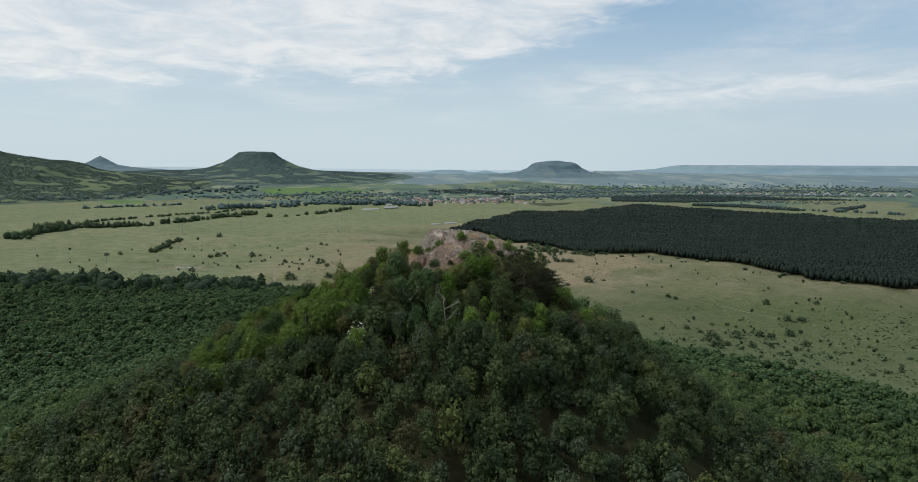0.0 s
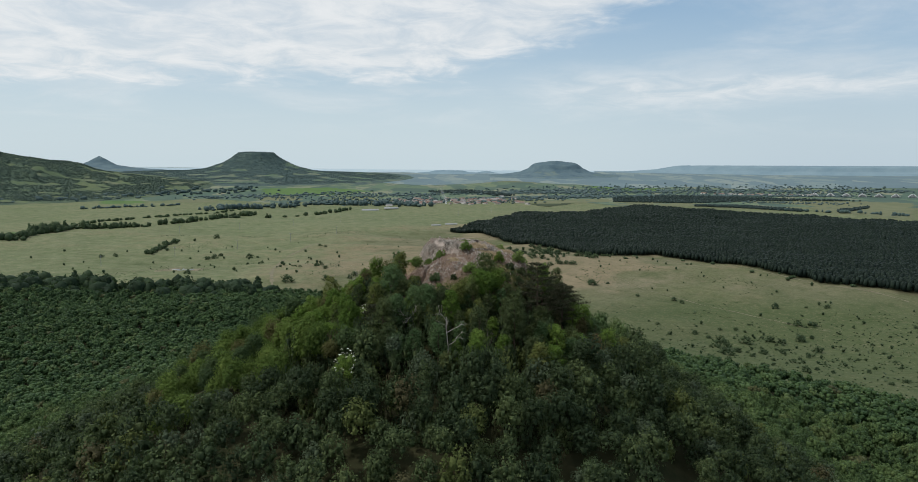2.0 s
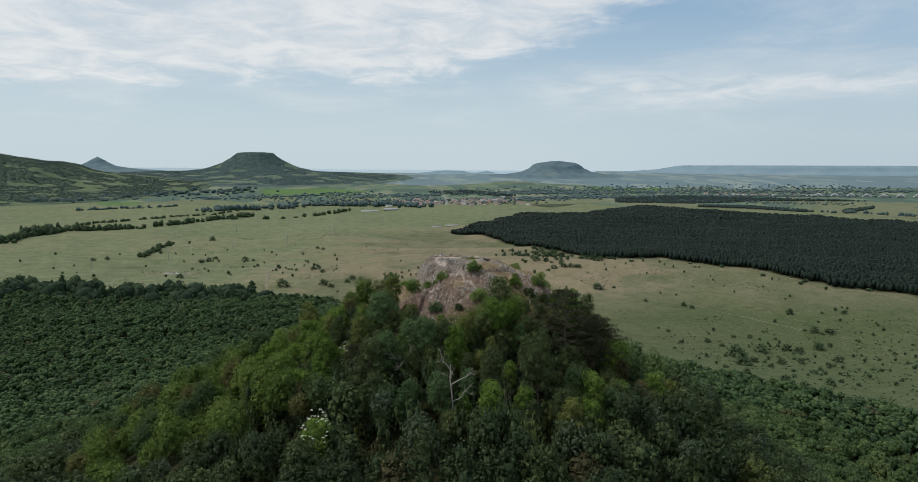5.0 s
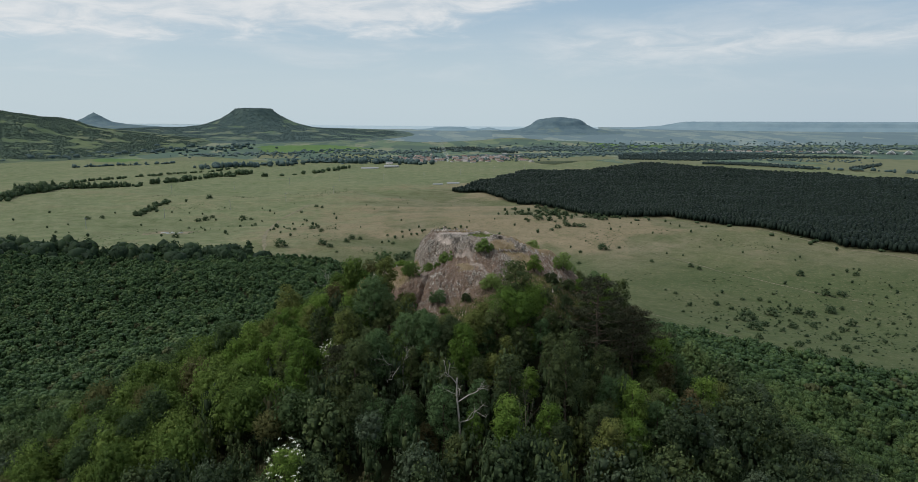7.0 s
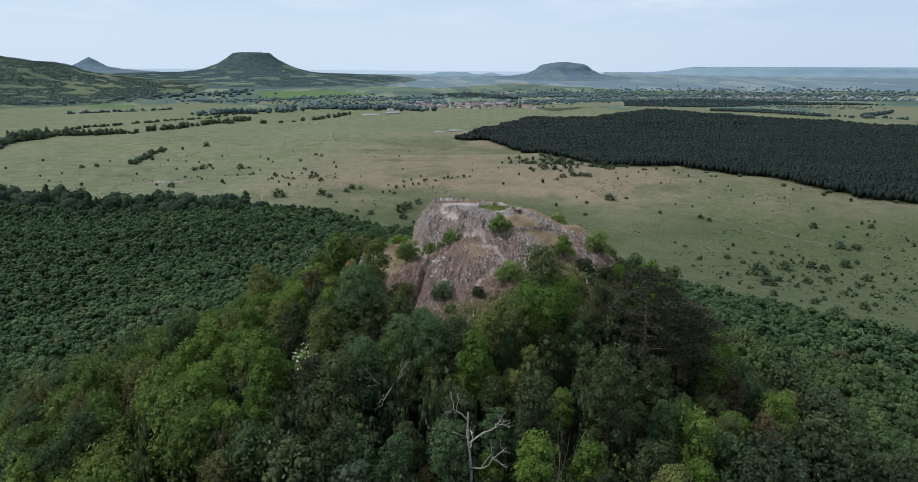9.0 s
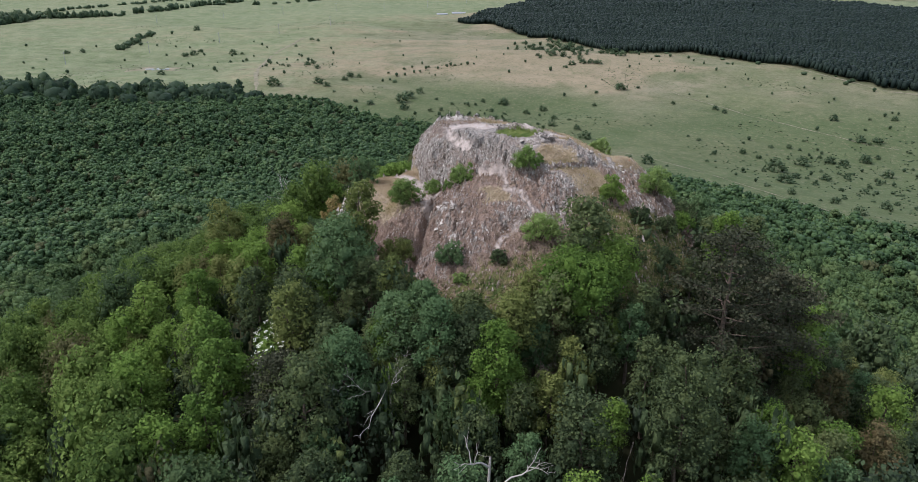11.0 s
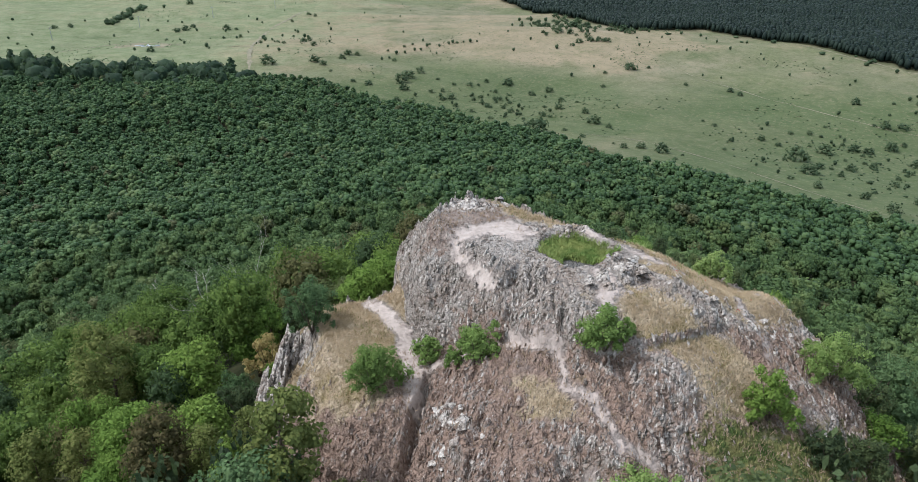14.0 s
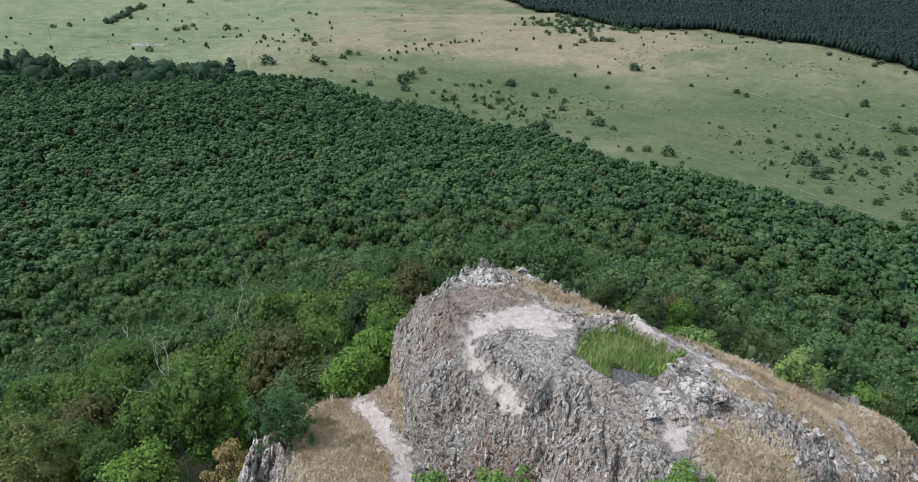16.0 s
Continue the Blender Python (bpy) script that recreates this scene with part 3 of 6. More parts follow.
def limbs(rng, height, radius, count=6, lean=0.5, thick=0.16):
    """A trunk with limbs, as corners and faces."""
    steps = np.linspace(0, 1, 7)
    bend = np.cumsum(rng.normal(0, 0.10, (7, 2)), 0) * height * 0.12
    trunk = np.concatenate([bend, (steps * height)[:, None]], 1)
    trunk[0, :2] = 0
    out = [tube(trunk, thick * (1.15 - 0.95 * steps))]
    for k in range(count):
        s = rng.uniform(0.3, 0.85)
        start = np.array([np.interp(s, steps, trunk[:, i]) for i in range(3)])
        turn = k * 2.4 + rng.uniform(0, 0.8)
        reach = radius * rng.uniform(0.6, 1.0) * (1.1 - 0.5 * s)
        t = np.linspace(0, 1, 5)[:, None]
        go = np.array([math.cos(turn) * reach, math.sin(turn) * reach, reach * lean])
        path = start + go * t + rng.normal(0, 0.06, (5, 3)) * reach * t
        out.append(tube(path, thick * (1 - 0.75 * s) * 0.6 * (1.05 - t[:, 0]), 5))
    return join(out)


# ---- shape of the land ----
HILL = (8.0, 165.0)


def hashed(ix, iy, seed):
    h = (ix.astype(np.int64) * 374761393 + iy.astype(np.int64) * 668265263 + seed * 974711) & 0x7FFFFFFF
    h = ((h ^ (h >> 13)) * 1274126177) & 0x7FFFFFFF
    return ((h ^ (h >> 16)) & 0xFFFF) / 65535.0


def vnoise(x, y, seed=0):
    """Smooth value noise from 0 to 1 on a lattice of unit size."""
    x, y = np.asarray(x, float), np.asarray(y, float)
    ix, iy = np.floor(x), np.floor(y)
    u, v = x - ix, y - iy
    u, v = u * u * (3 - 2 * u), v * v * (3 - 2 * v)
    a, b = hashed(ix, iy, seed), hashed(ix + 1, iy, seed)
    c, d = hashed(ix, iy + 1, seed), hashed(ix + 1, iy + 1, seed)
    return (a * (1 - u) + b * u) * (1 - v) + (c * (1 - u) + d * u) * v


def fbm(x, y, seed=0, octaves=4):
    total, size, weight = 0.0, 1.0, 0.5
    for n in range(octaves):
        total = total + weight * vnoise(np.asarray(x) * size, np.asarray(y) * size, seed + 17 * n)
        size, weight = size * 2.03, weight * 0.5
    return total / (1 - 0.5 ** octaves)


def bump(x, y, cx, cy, sx, sy, height):
    return height * np.exp(-(((x - cx) / sx) ** 2 + ((y - cy) / sy) ** 2))


def cone(x, y):
    """The wooded cone below the rock."""
    dx, dy = x - HILL[0], y - HILL[1]
    turn, r = np.arctan2(dy, dx), np.hypot(dx, dy)
    z = np.interp(r * (1 + 0.05 * np.sin(3 * turn + 0.6)), [0, 14, 18, 25, 35, 48, 70, 100, 140, 190, 265, 340, 450, 620],
                  [117, 116, 113.5, 108, 102, 95, 83, 69, 54, 41, 25, 10, 2, 0])
    # steeper on one flank, a blunt rib towards the start of the flight
    east, south = np.maximum(np.cos(turn + 0.15), 0) ** 0.8, np.maximum(-np.sin(turn + 0.05), 0) ** 2.5
    z = z - east * np.interp(r, [20, 28, 38, 51, 68, 100, 140, 190, 265], [0, 3, 4.5, 7, 10.5, 13, 10, 5, 0])
    return z + south * np.interp(r, [22, 34, 50, 70, 100, 140], [0, 2.5, 4, 4, 2, 0])


def swells(x, y):
    """The long waves of the meadow."""
    return (fbm(x / 210.0, y / 160.0, 5, 2) - 0.5) * 13 + (fbm(x / 85.0, y / 60.0, 9, 2) - 0.5) * 7.5


def ground(x, y):
    """Height of the open land and of the hill's soil; far off it rises gently towards the skyline."""
    x, y = np.asarray(x, float), np.asarray(y, float)
    z = cone(x, y)
    z = z + bump(x, y, 60, 730, 190, 130, -15) + bump(x, y, 300, 590, 130, 110, -11) + bump(x, y, 400, 960, 190, 170, 11)
    z = z + bump(x, y, 520, 740, 150, 150, 9) + bump(x, y, -260, 1060, 200, 120, -6) + bump(x, y, 140, 1090, 130, 80, 5)
    z = z + bump(x, y, 185, 735, 60, 70, 6) + bump(x, y, 30, 1010, 120, 50, 6) + bump(x, y, -60, 905, 60, 30, -4)
    roll = swells(x, y)
    away = np.hypot(x - HILL[0], y - HILL[1])
    z = z + roll * np.clip((away - 330) / 300, 0, 1)
    d = np.hypot(x, y)
    u = np.maximum(d - 2200, 0)
    true = 2200 + u * (1 + 5 * (u / 2700) ** 2)
    rise = 140 - np.maximum(d, 2200) * (140 / true)
    return np.where(d > 2200, z * np.clip(1 - u / 600, 0, 1) + rise, z)


WOOD = [(-620, -60), (-620, 700), (-503, 790), (-400, 779), (-295, 778), (-181, 785), (-105, 778), (-57, 723), (2, 690), (43, 612), (79, 572), (105, 487),
        (131, 463), (148, 436), (172, 400), (215, 365), (270, 320), (300, 250), (310, -60), (100, -160), (-400, -160)]
PINES = [(31, 1486), (91, 1450), (144, 1251), (204, 1155), (230, 1045), (276, 1035), (335, 1025), (391, 940), (424, 868), (455, 800), (500, 720), (640, 640), (1500, 700),
         (1600, 1500), (1256, 1780), (1143, 1868), (1109, 1980), (959, 2063), (880, 2086), (865, 2230), (795, 2333), (733, 2426), (669, 2381), (572, 2233), (447, 2058),
         (348, 1995), (285, 2027), (229, 1983), (185, 1872), (125, 1701), (74, 1560)]


def within(x, y, outline):
    """Which points lie inside an outline."""
    o = np.asarray(outline, float)
    hit = np.zeros(np.shape(x), bool)
    for (xa, ya), (xb, yb) in zip(o, np.roll(o, -1, 0)):
        cross = (ya > y) != (yb > y)
        hit ^= cross & (x < (xb - xa) * (y - ya) / (yb - ya + 1e-12) + xa)
    return hit


# ---- the rock on the summit ----
TOP = [(2.2, 165.6), (1.5, 170.2), (2.6, 172.6), (4.6, 172.4), (8.2, 168.4), (11.4, 165.2), (13.0, 162.0), (12.0, 160.6), (8.2, 159.8), (6.0, 161.4), (3.8, 164.2)]
BARE = [(-8.2, 166), (-7.0, 160.5), (-4.6, 156.8), (-2.4, 152.8), (0, 149.4), (3, 147), (7, 147.8), (9.5, 149.8), (13.2, 152.2), (17.8, 155.2), (22, 158.5), (22, 165.5), (14, 170), (8, 173.4), (0, 175.4), (-4.4, 170)]


def gap_to(x, y, outline):
    """Distance to an outline, below zero inside it."""
    o = np.array(outline, float)
    best = np.full(np.shape(x), 1e9)
    hit = np.zeros(np.shape(x), bool)
    for (xa, ya), (xb, yb) in zip(o, np.roll(o, -1, 0)):
        u = np.clip(((x - xa) * (xb - xa) + (y - ya) * (yb - ya)) / ((xb - xa) ** 2 + (yb - ya) ** 2), 0, 1)
        best = np.minimum(best, np.hypot(x - xa - u * (xb - xa), y - ya - u * (yb - ya)))
        hit ^= ((ya > y) != (yb > y)) & (x < (xb - xa) * (y - ya) / (yb - ya + 1e-12) + xa)
    return np.where(hit, -best, best)


def line_gap(x, y, line):
    """Distance to an open line."""
    o = np.array(line, float)
    best = np.full(np.shape(x), 1e9)
    for (xa, ya), (xb, yb) in zip(o[:-1], o[1:]):
        u = np.clip(((x - xa) * (xb - xa) + (y - ya) * (yb - ya)) / ((xb - xa) ** 2 + (yb - ya) ** 2), 0, 1)
        best = np.minimum(best, np.hypot(x - xa - u * (xb - xa), y - ya - u * (yb - ya)))
    return best


def rock_height(x, y):
    """The crag: a level top, a cliff and shelf on one side, a broken slope in front, a spur and a steep back."""
    x, y = np.asarray(x, float), np.asarray(y, float)
    d = gap_to(x, y, TOP)
    d = np.maximum(d + (fbm(x / 2.6, y / 2.6, 61, 3) - 0.5) * 1.1, 0)
    turn = np.arctan2(y - 164.5, x - 6.5)
    west, east = np.maximum(-np.cos(turn), 0) ** 2, np.maximum(np.cos(turn), 0) ** 2
    front, back = np.maximum(-np.sin(turn), 0) ** 2, np.maximum(np.sin(turn), 0) ** 2
    bulge = 1 - np.sqrt(1 - np.minimum(d / 2.2, 1) ** 2)
    f_west = 4.5 * bulge + 0.12 * d + 1.3 * np.maximum(d - 7.0, 0)
    f_front = 1.7 * bulge + 0.10 * d + 0.30 * np.maximum(d - 2.2, 0) + 0.014 * np.maximum(d - 2, 0) ** 2 + 0.22 * np.maximum(d - 11.0, 0) ** 1.5
    f_east = 0.53 * d + 0.75 * np.maximum(d - 7.5, 0)
    f_back = 2.6 * (1 - np.exp(-d / 1.2)) + 0.85 * d
    z = 124.45 - (west * f_west + front * f_front + east * f_east + back * f_back)
    z = z - np.clip(y - 167, 0, 6) * 0.10 - bump(x, y, 0.6, 157.0, 1.3, 4.0, 1.0) + bump(x, y, -4.8, 163.0, 2.4, 2.6, 0.5)
    z = z + bump(x, y, 3.7, 172.2, 1.7, 0.9, 0.12) + bump(x, y, 10.3, 161.2, 1.6, 0.7, 0.45) + bump(x, y, 18.2, 162.8, 1.5, 1.4, 0.8)
    z = z + bump(x, y, -0.5, 172.2, 1.3, 1.8, 1.9) - bump(x, y, 1.5, 164.4, 1.3, 1.2, 1.1) - bump(x, y, 5.5, 161.4, 1.0, 1.2, 0.8)
    z = z - 6 * np.clip((-1.2 - x) / 0.8, 0, 1) * np.clip((y - 169.0) / 1.2, 0, 1)
    z = z + bump(x, y, 11.4, 156.4, 2.0, 1.6, 1.1) - bump(x, y, 6.9, 153.3, 1.0, 1.0, 0.8)
    return z


# ---- ground sheet, out to the skyline ----
def make_ground():
    rings = np.concatenate([np.linspace(0, 60, 16), np.geomspace(64, 5300, 190)])
    turns = np.linspace(0, 2 * np.pi, 421)[:-1]
    r, t = np.meshgrid(rings, turns, indexing="ij")
    x, y = HILL[0] + r * np.sin(t), HILL[1] + r * np.cos(t)
    z = ground(x, y)
    z = np.where(r < 26, np.minimum(z, rock_height(x, y) - 0.5), z)
    i, j = np.meshgrid(np.arange(len(rings) - 1), np.arange(len(turns)), indexing="ij")
    k = (j + 1) % len(turns)
    n = len(turns)
    f = np.stack([i * n + j, i * n + k, (i + 1) * n + k, (i + 1) * n + j], -1).reshape(-1, 4)
    me = mesh_np("ground", np.stack([x, y, z], -1).reshape(-1, 3), f[:, ::-1], MEADOW, smooth=True)
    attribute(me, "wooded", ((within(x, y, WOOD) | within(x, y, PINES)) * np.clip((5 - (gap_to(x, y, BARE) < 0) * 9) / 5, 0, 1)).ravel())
    attribute(me, "crest", np.clip(0.45 + swells(x, y) / 7, 0, 1).ravel())
    # darker green in low ground and round three spots near the wood
    attribute(me, "deep_green", np.clip(np.clip((-1.5 - z) / 12, 0, 1) + bump(x, y, 400, 540, 230, 220, 1.0) + bump(x, y, 190, 480, 90, 110, 0.8) + bump(x, y, 40, 690, 90, 70, 0.6), 0, 1).ravel())
    attribute(me, "lush", np.clip(np.clip((-20 - x + (y - 900) * 0.18) / 380, 0, 0.75) * (y > 0) + np.clip((y - 1450) / 500, 0, 0.8), 0, 1).ravel())
    return tagged(new("ground", me), "rolling dry meadow and hillside soil", "ground", kind="structure")


make_ground()


def drape(name, outline, mat, lift=0.3, step=25.0, label="", category="field"):
    """A patch of another crop or soil, lying on the ground inside an outline."""
    o = np.array(outline, float)
    x0, y0 = o.min(0)
    x1, y1 = o.max(0)
    gx, gy = np.arange(x0 - step, x1 + step, step), np.arange(y0 - step, y1 + step, step)
    x, y = np.meshgrid(gx, gy, indexing="ij")
    jx, jy = x + (hashed(x, y, 3) - 0.5) * step * 0.5, y + (hashed(x, y, 4) - 0.5) * step * 0.5
    inside = within(jx, jy, o)
    i, j = np.meshgrid(np.arange(len(gx) - 1), np.arange(len(gy) - 1), indexing="ij")
    n = len(gy)
    f = np.stack([i * n + j, (i + 1) * n + j, (i + 1) * n + j + 1, i * n + j + 1], -1).reshape(-1, 4)
    f = f[inside.reshape(-1)[f].sum(1) >= 3]
    me = mesh_np(name, np.stack([jx, jy, ground(jx, jy) + lift], -1).reshape(-1, 3), f, mat, smooth=True)
    return tagged(new(name, me), label, category, kind="structure")


def strip(name, points, width, mat, lift=0.12, label="", wobble=0.0):
    """A track along points, draped on the ground."""
    p = np.array(points, float)
    s = np.r_[0, np.cumsum(np.hypot(*np.diff(p, axis=0).T))]
    at = np.linspace(0, s[-1], max(int(s[-1] / 6), 4))
    x, y = np.interp(at, s, p[:, 0]), np.interp(at, s, p[:, 1])
    k = np.ones(7) / 7
    if len(x) > 20:
        x[3:-3], y[3:-3] = np.convolve(x, k, "valid"), np.convolve(y, k, "valid")
    dx, dy = np.gradient(x), np.gradient(y)
    d = np.hypot(dx, dy)
    w = width * (0.5 + wobble * (vnoise(at / 9, at * 0, 41) - 0.5))
    rows = []
    for side in (-1, -0.33, 0.33, 1):
        a, b = x - dy / d * w * side, y + dx / d * w * side
        rows.append(np.stack([a, b, ground(a, b) + lift], -1))
    v = np.stack(rows, 1).reshape(-1, 3)
    i, j = np.meshgrid(np.arange(len(x) - 1), np.arange(3), indexing="ij")
    f = np.stack([i * 4 + j, i * 4 + j + 1, (i + 1) * 4 + j + 1, (i + 1) * 4 + j], -1).reshape(-1, 4)
    me = mesh_np(name, v, f[:, ::-1], mat, smooth=True)
    return tagged(new(name, me), label, "track", kind="structure")


strip("dirt_track", [(-189, 821), (-198, 864), (-204, 883), (-213, 931), (-221, 1000), (-231, 1092), (-219, 1148), (-208, 1254)], 4.4, TRACK, 0.22, "pale worn dirt track through the meadow", 0.7)
strip("dirt_track", [(-437, 890), (-412, 943), (-373, 980), (-328, 988), (-254, 953), (-213, 931)], 1.6, TRACK, 0.2, "faint dirt track past the ruined farm", 0.9)
strip("dirt_track", [(364, 624), (336, 645), (316, 680), (296, 713), (274, 763), (251, 796), (235, 862), (223, 901)], 1.0, TRACK, 0.2, "narrow pale footpath over the grassy rise", 0.95)
strip("dirt_track", [(230, 422), (210, 446), (194, 490), (172, 552), (138, 598), (104, 620)], 0.9, TRACK, 0.2, "faint dirt track between the wood and the meadow", 0.95)
strip("dirt_track", [(483, 690), (455, 780), (424, 850), (391, 915), (335, 985), (280, 1000)], 2.0, TRACK, 0.2, "pale track at the foot of the pine wood", 0.8)

drape("crop_field", [(-860, 1400), (-770, 1440), (-745, 1290), (-760, 1235)], CROP, label="bright green young crop field")
drape("crop_field", [(-1257, 2644), (-1192, 2714), (-1000, 2462), (-1109, 2356)], CROP, label="bright green crop field below the wooded slope")
drape("crop_field", [(-1060, 2744), (-976, 2928), (-778, 2523), (-903, 2471)], CROP_PALE, label="pale green field below the wooded slope")
drape("crop_field", [(-803, 3192), (-504, 3306), (-271, 3156), (-443, 2908), (-698, 2873)], CROP, 0.6, label="green field at the foot of the flat-topped hill")
drape("crop_field", [(-707, 2814), (-589, 2918), (-495, 2671), (-652, 2596)], CROP_PALE, 0.6, label="pale green field before the flat-topped hill")
drape("crop_field", [(639, 2493), (682, 2661), (992, 2613), (1148, 2219), (939, 2419)], CROP_PALE, 0.6, label="pale field beyond the pine wood")
drape("crop_field", [(1034, 2663), (1361, 2720), (1758, 2483), (1354, 1916), (1225, 2186), (1350, 2445), (1227, 2586)], CROP_PALE, 0.6, label="pale field beyond the pine wood")
drape("crop_field", [(326, 2629), (616, 2834), (711, 2772), (682, 2661), (420, 2528)], CROP_PALE, 0.6, label="pale field beyond the pine wood")
drape("crop_field", [(336, 2538), (537, 2573), (398, 2392), (360, 2412)], PLOUGHED, 0.9, 12, label="dark ploughed field near the village")
drape("crop_field", [(700, 3150), (760, 3450), (1100, 3350), (1000, 3100)], CROP, 0.8, label="green field on the far plain")


# ---- hills of the distance ----
SLOPES = []


def hill(name, centre, rings, stretch, mat, label, turn=0.0, seed=0, rough=0.06, cuts=(90, 160), flat=0.0, trees=()):
    """A hill from rings of (radius, height), stretched and turned, that rests on the far ground."""
    rr, hh = np.array(rings, float).T
    r = np.linspace(0, rr[-1], cuts[0])
    t = np.linspace(0, 2 * np.pi, cuts[1], endpoint=False)
    r, t = np.meshgrid(r, t, indexing="ij")
    lx, ly = r * np.cos(t), r * np.sin(t)
    wave = 1 + rough * 2 * (fbm(2.2 * np.cos(t) + 7, 2.2 * np.sin(t) + 3, seed, 4) - 0.5)
    h = np.interp(r * wave, rr, hh)
    h = h + (fbm(lx / 60, ly / 60, seed + 5, 4) - 0.5) * 16 * np.clip(h / 60, 0, 1) * (1 - flat * (h > hh[0] * 0.97))
    c, s = math.cos(turn), math.sin(turn)
    x = centre[0] + lx * stretch[0] * c - ly * stretch[1] * s
    y = centre[1] + lx * stretch[0] * s + ly * stretch[1] * c
    g0 = ground(x, y)
    z = np.maximum(g0 - 2, 0) * (h <= 0) + (g0 + h) * (h > 0) if hh[0] < 0 else g0 + h - 1.5
    n = cuts[1]
    i, j = np.meshgrid(np.arange(cuts[0] - 1), np.arange(n), indexing="ij")
    k = (j + 1) % n
    f = np.stack([i * n + j, i * n + k, (i + 1) * n + k, (i + 1) * n + j], -1).reshape(-1, 4)
    me = mesh_np(name, np.stack([x, y, z], -1).reshape(-1, 3), f[:, ::-1], mat, smooth=True)
    open_land = np.clip((fbm(x / 75, y / 48, seed + 91, 3) - 0.575 - 0.5 * np.maximum(h / hh[0] - 0.25, 0)) / 0.05, 0, 1)
    attribute(me, "open_land", open_land.ravel())
    if trees:
        SLOPES.append((np.stack([x, y, z, open_land], -1), *trees))
    return tagged(new(name, me), label, "hill", kind="structure")


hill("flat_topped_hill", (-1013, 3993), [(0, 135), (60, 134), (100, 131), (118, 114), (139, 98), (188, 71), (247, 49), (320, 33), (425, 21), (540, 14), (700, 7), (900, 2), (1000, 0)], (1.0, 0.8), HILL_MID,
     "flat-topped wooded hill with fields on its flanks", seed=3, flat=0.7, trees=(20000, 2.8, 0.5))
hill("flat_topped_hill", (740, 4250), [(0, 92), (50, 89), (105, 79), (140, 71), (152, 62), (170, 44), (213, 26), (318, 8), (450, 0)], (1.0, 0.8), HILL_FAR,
     "flat-topped hill, haze painted in as a bluish colour", seed=9, flat=0.8, rough=0.03)
hill("low_hill", (90, 4520), [(0, 20), (90, 19), (130, 9), (200, 4), (260, 0)], (1.0, 0.6), HILL_FARTHEST, "low wooded hills, painted pale for haze", seed=12, flat=0.8)
hill("low_hill", (335, 4540), [(0, 20), (25, 14), (60, 6), (120, 0)], (1.0, 0.6), HILL_FARTHEST, "small pointed hill, painted pale for haze", seed=14)
hill("cone_hill", (-2050, 4327), [(0, 84), (16, 76), (55, 53), (103, 31), (200, 16), (330, 6), (480, 0)], (1.0, 0.8), HILL_FAR, "pointed conical hill, haze painted in as a bluish colour", seed=21, rough=0.03)
hill("long_plateau", (2600, 4250), [(0, 50), (640, 50), (720, 46), (800, 22), (950, 6), (1200, 0)], (1.5, 0.26), HILL_FARTHEST, "long level plateau, painted pale blue for haze", seed=27, flat=0.9, turn=-0.42)
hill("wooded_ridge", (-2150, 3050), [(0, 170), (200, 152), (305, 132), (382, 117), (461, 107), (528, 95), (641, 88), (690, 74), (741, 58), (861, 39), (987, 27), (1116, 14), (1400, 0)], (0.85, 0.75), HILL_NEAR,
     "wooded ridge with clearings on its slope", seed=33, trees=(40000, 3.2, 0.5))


def far_sheet(name, near, far, mat, lift, label):
    """The plain far ahead, lying on the ground between two distances."""
    r, t = np.meshgrid(np.linspace(near, far, 26), np.radians(np.linspace(-52, 52, 150)), indexing="ij")
    edge = (fbm(t * 9 + 3, t * 0 + 1, 47, 3) - 0.5) * 500
    r = r + edge * np.linspace(1, 0, 26)[:, None]
    x, y = r * np.sin(t), r * np.cos(t)
    i, j = np.meshgrid(np.arange(25), np.arange(149), indexing="ij")
    f = np.stack([i * 150 + j, i * 150 + j + 1, (i + 1) * 150 + j + 1, (i + 1) * 150 + j], -1).reshape(-1, 4)
    return tagged(new(name, mesh_np(name, np.stack([x, y, ground(x, y) + lift], -1).reshape(-1, 3), f[:, ::-1], mat, smooth=True)), label, "ground", kind="structure")


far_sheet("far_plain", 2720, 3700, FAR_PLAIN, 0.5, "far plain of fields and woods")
far_sheet("farthest_plain", 3600, 5250, FARTHEST_PLAIN, 1.0, "farthest plain, painted paler and bluer for haze")

def lake(near, far, first, last):
    r, t = np.meshgrid(np.linspace(near, far, 12), np.radians(np.linspace(first, last, 90)), indexing="ij")
    r = r + ((fbm(t * 14 + 3, t * 0 + 1, 53, 3) - 0.5) * 260) * np.linspace(1, 0, 12)[:, None]
    x, y = r * np.sin(t), r * np.cos(t)
    i, j = np.meshgrid(np.arange(11), np.arange(89), indexing="ij")
    f = np.stack([i * 90 + j, i * 90 + j + 1, (i + 1) * 90 + j + 1, (i + 1) * 90 + j], -1).reshape(-1, 4)
    return tagged(new("water", mesh_np("water", np.stack([x, y, ground(x, y) + 2.0], -1).reshape(-1, 3), f[:, ::-1], WATER, smooth=True)), "pale lake on the skyline", "water", kind="structure")


lake(4480, 5290, -36, 13)


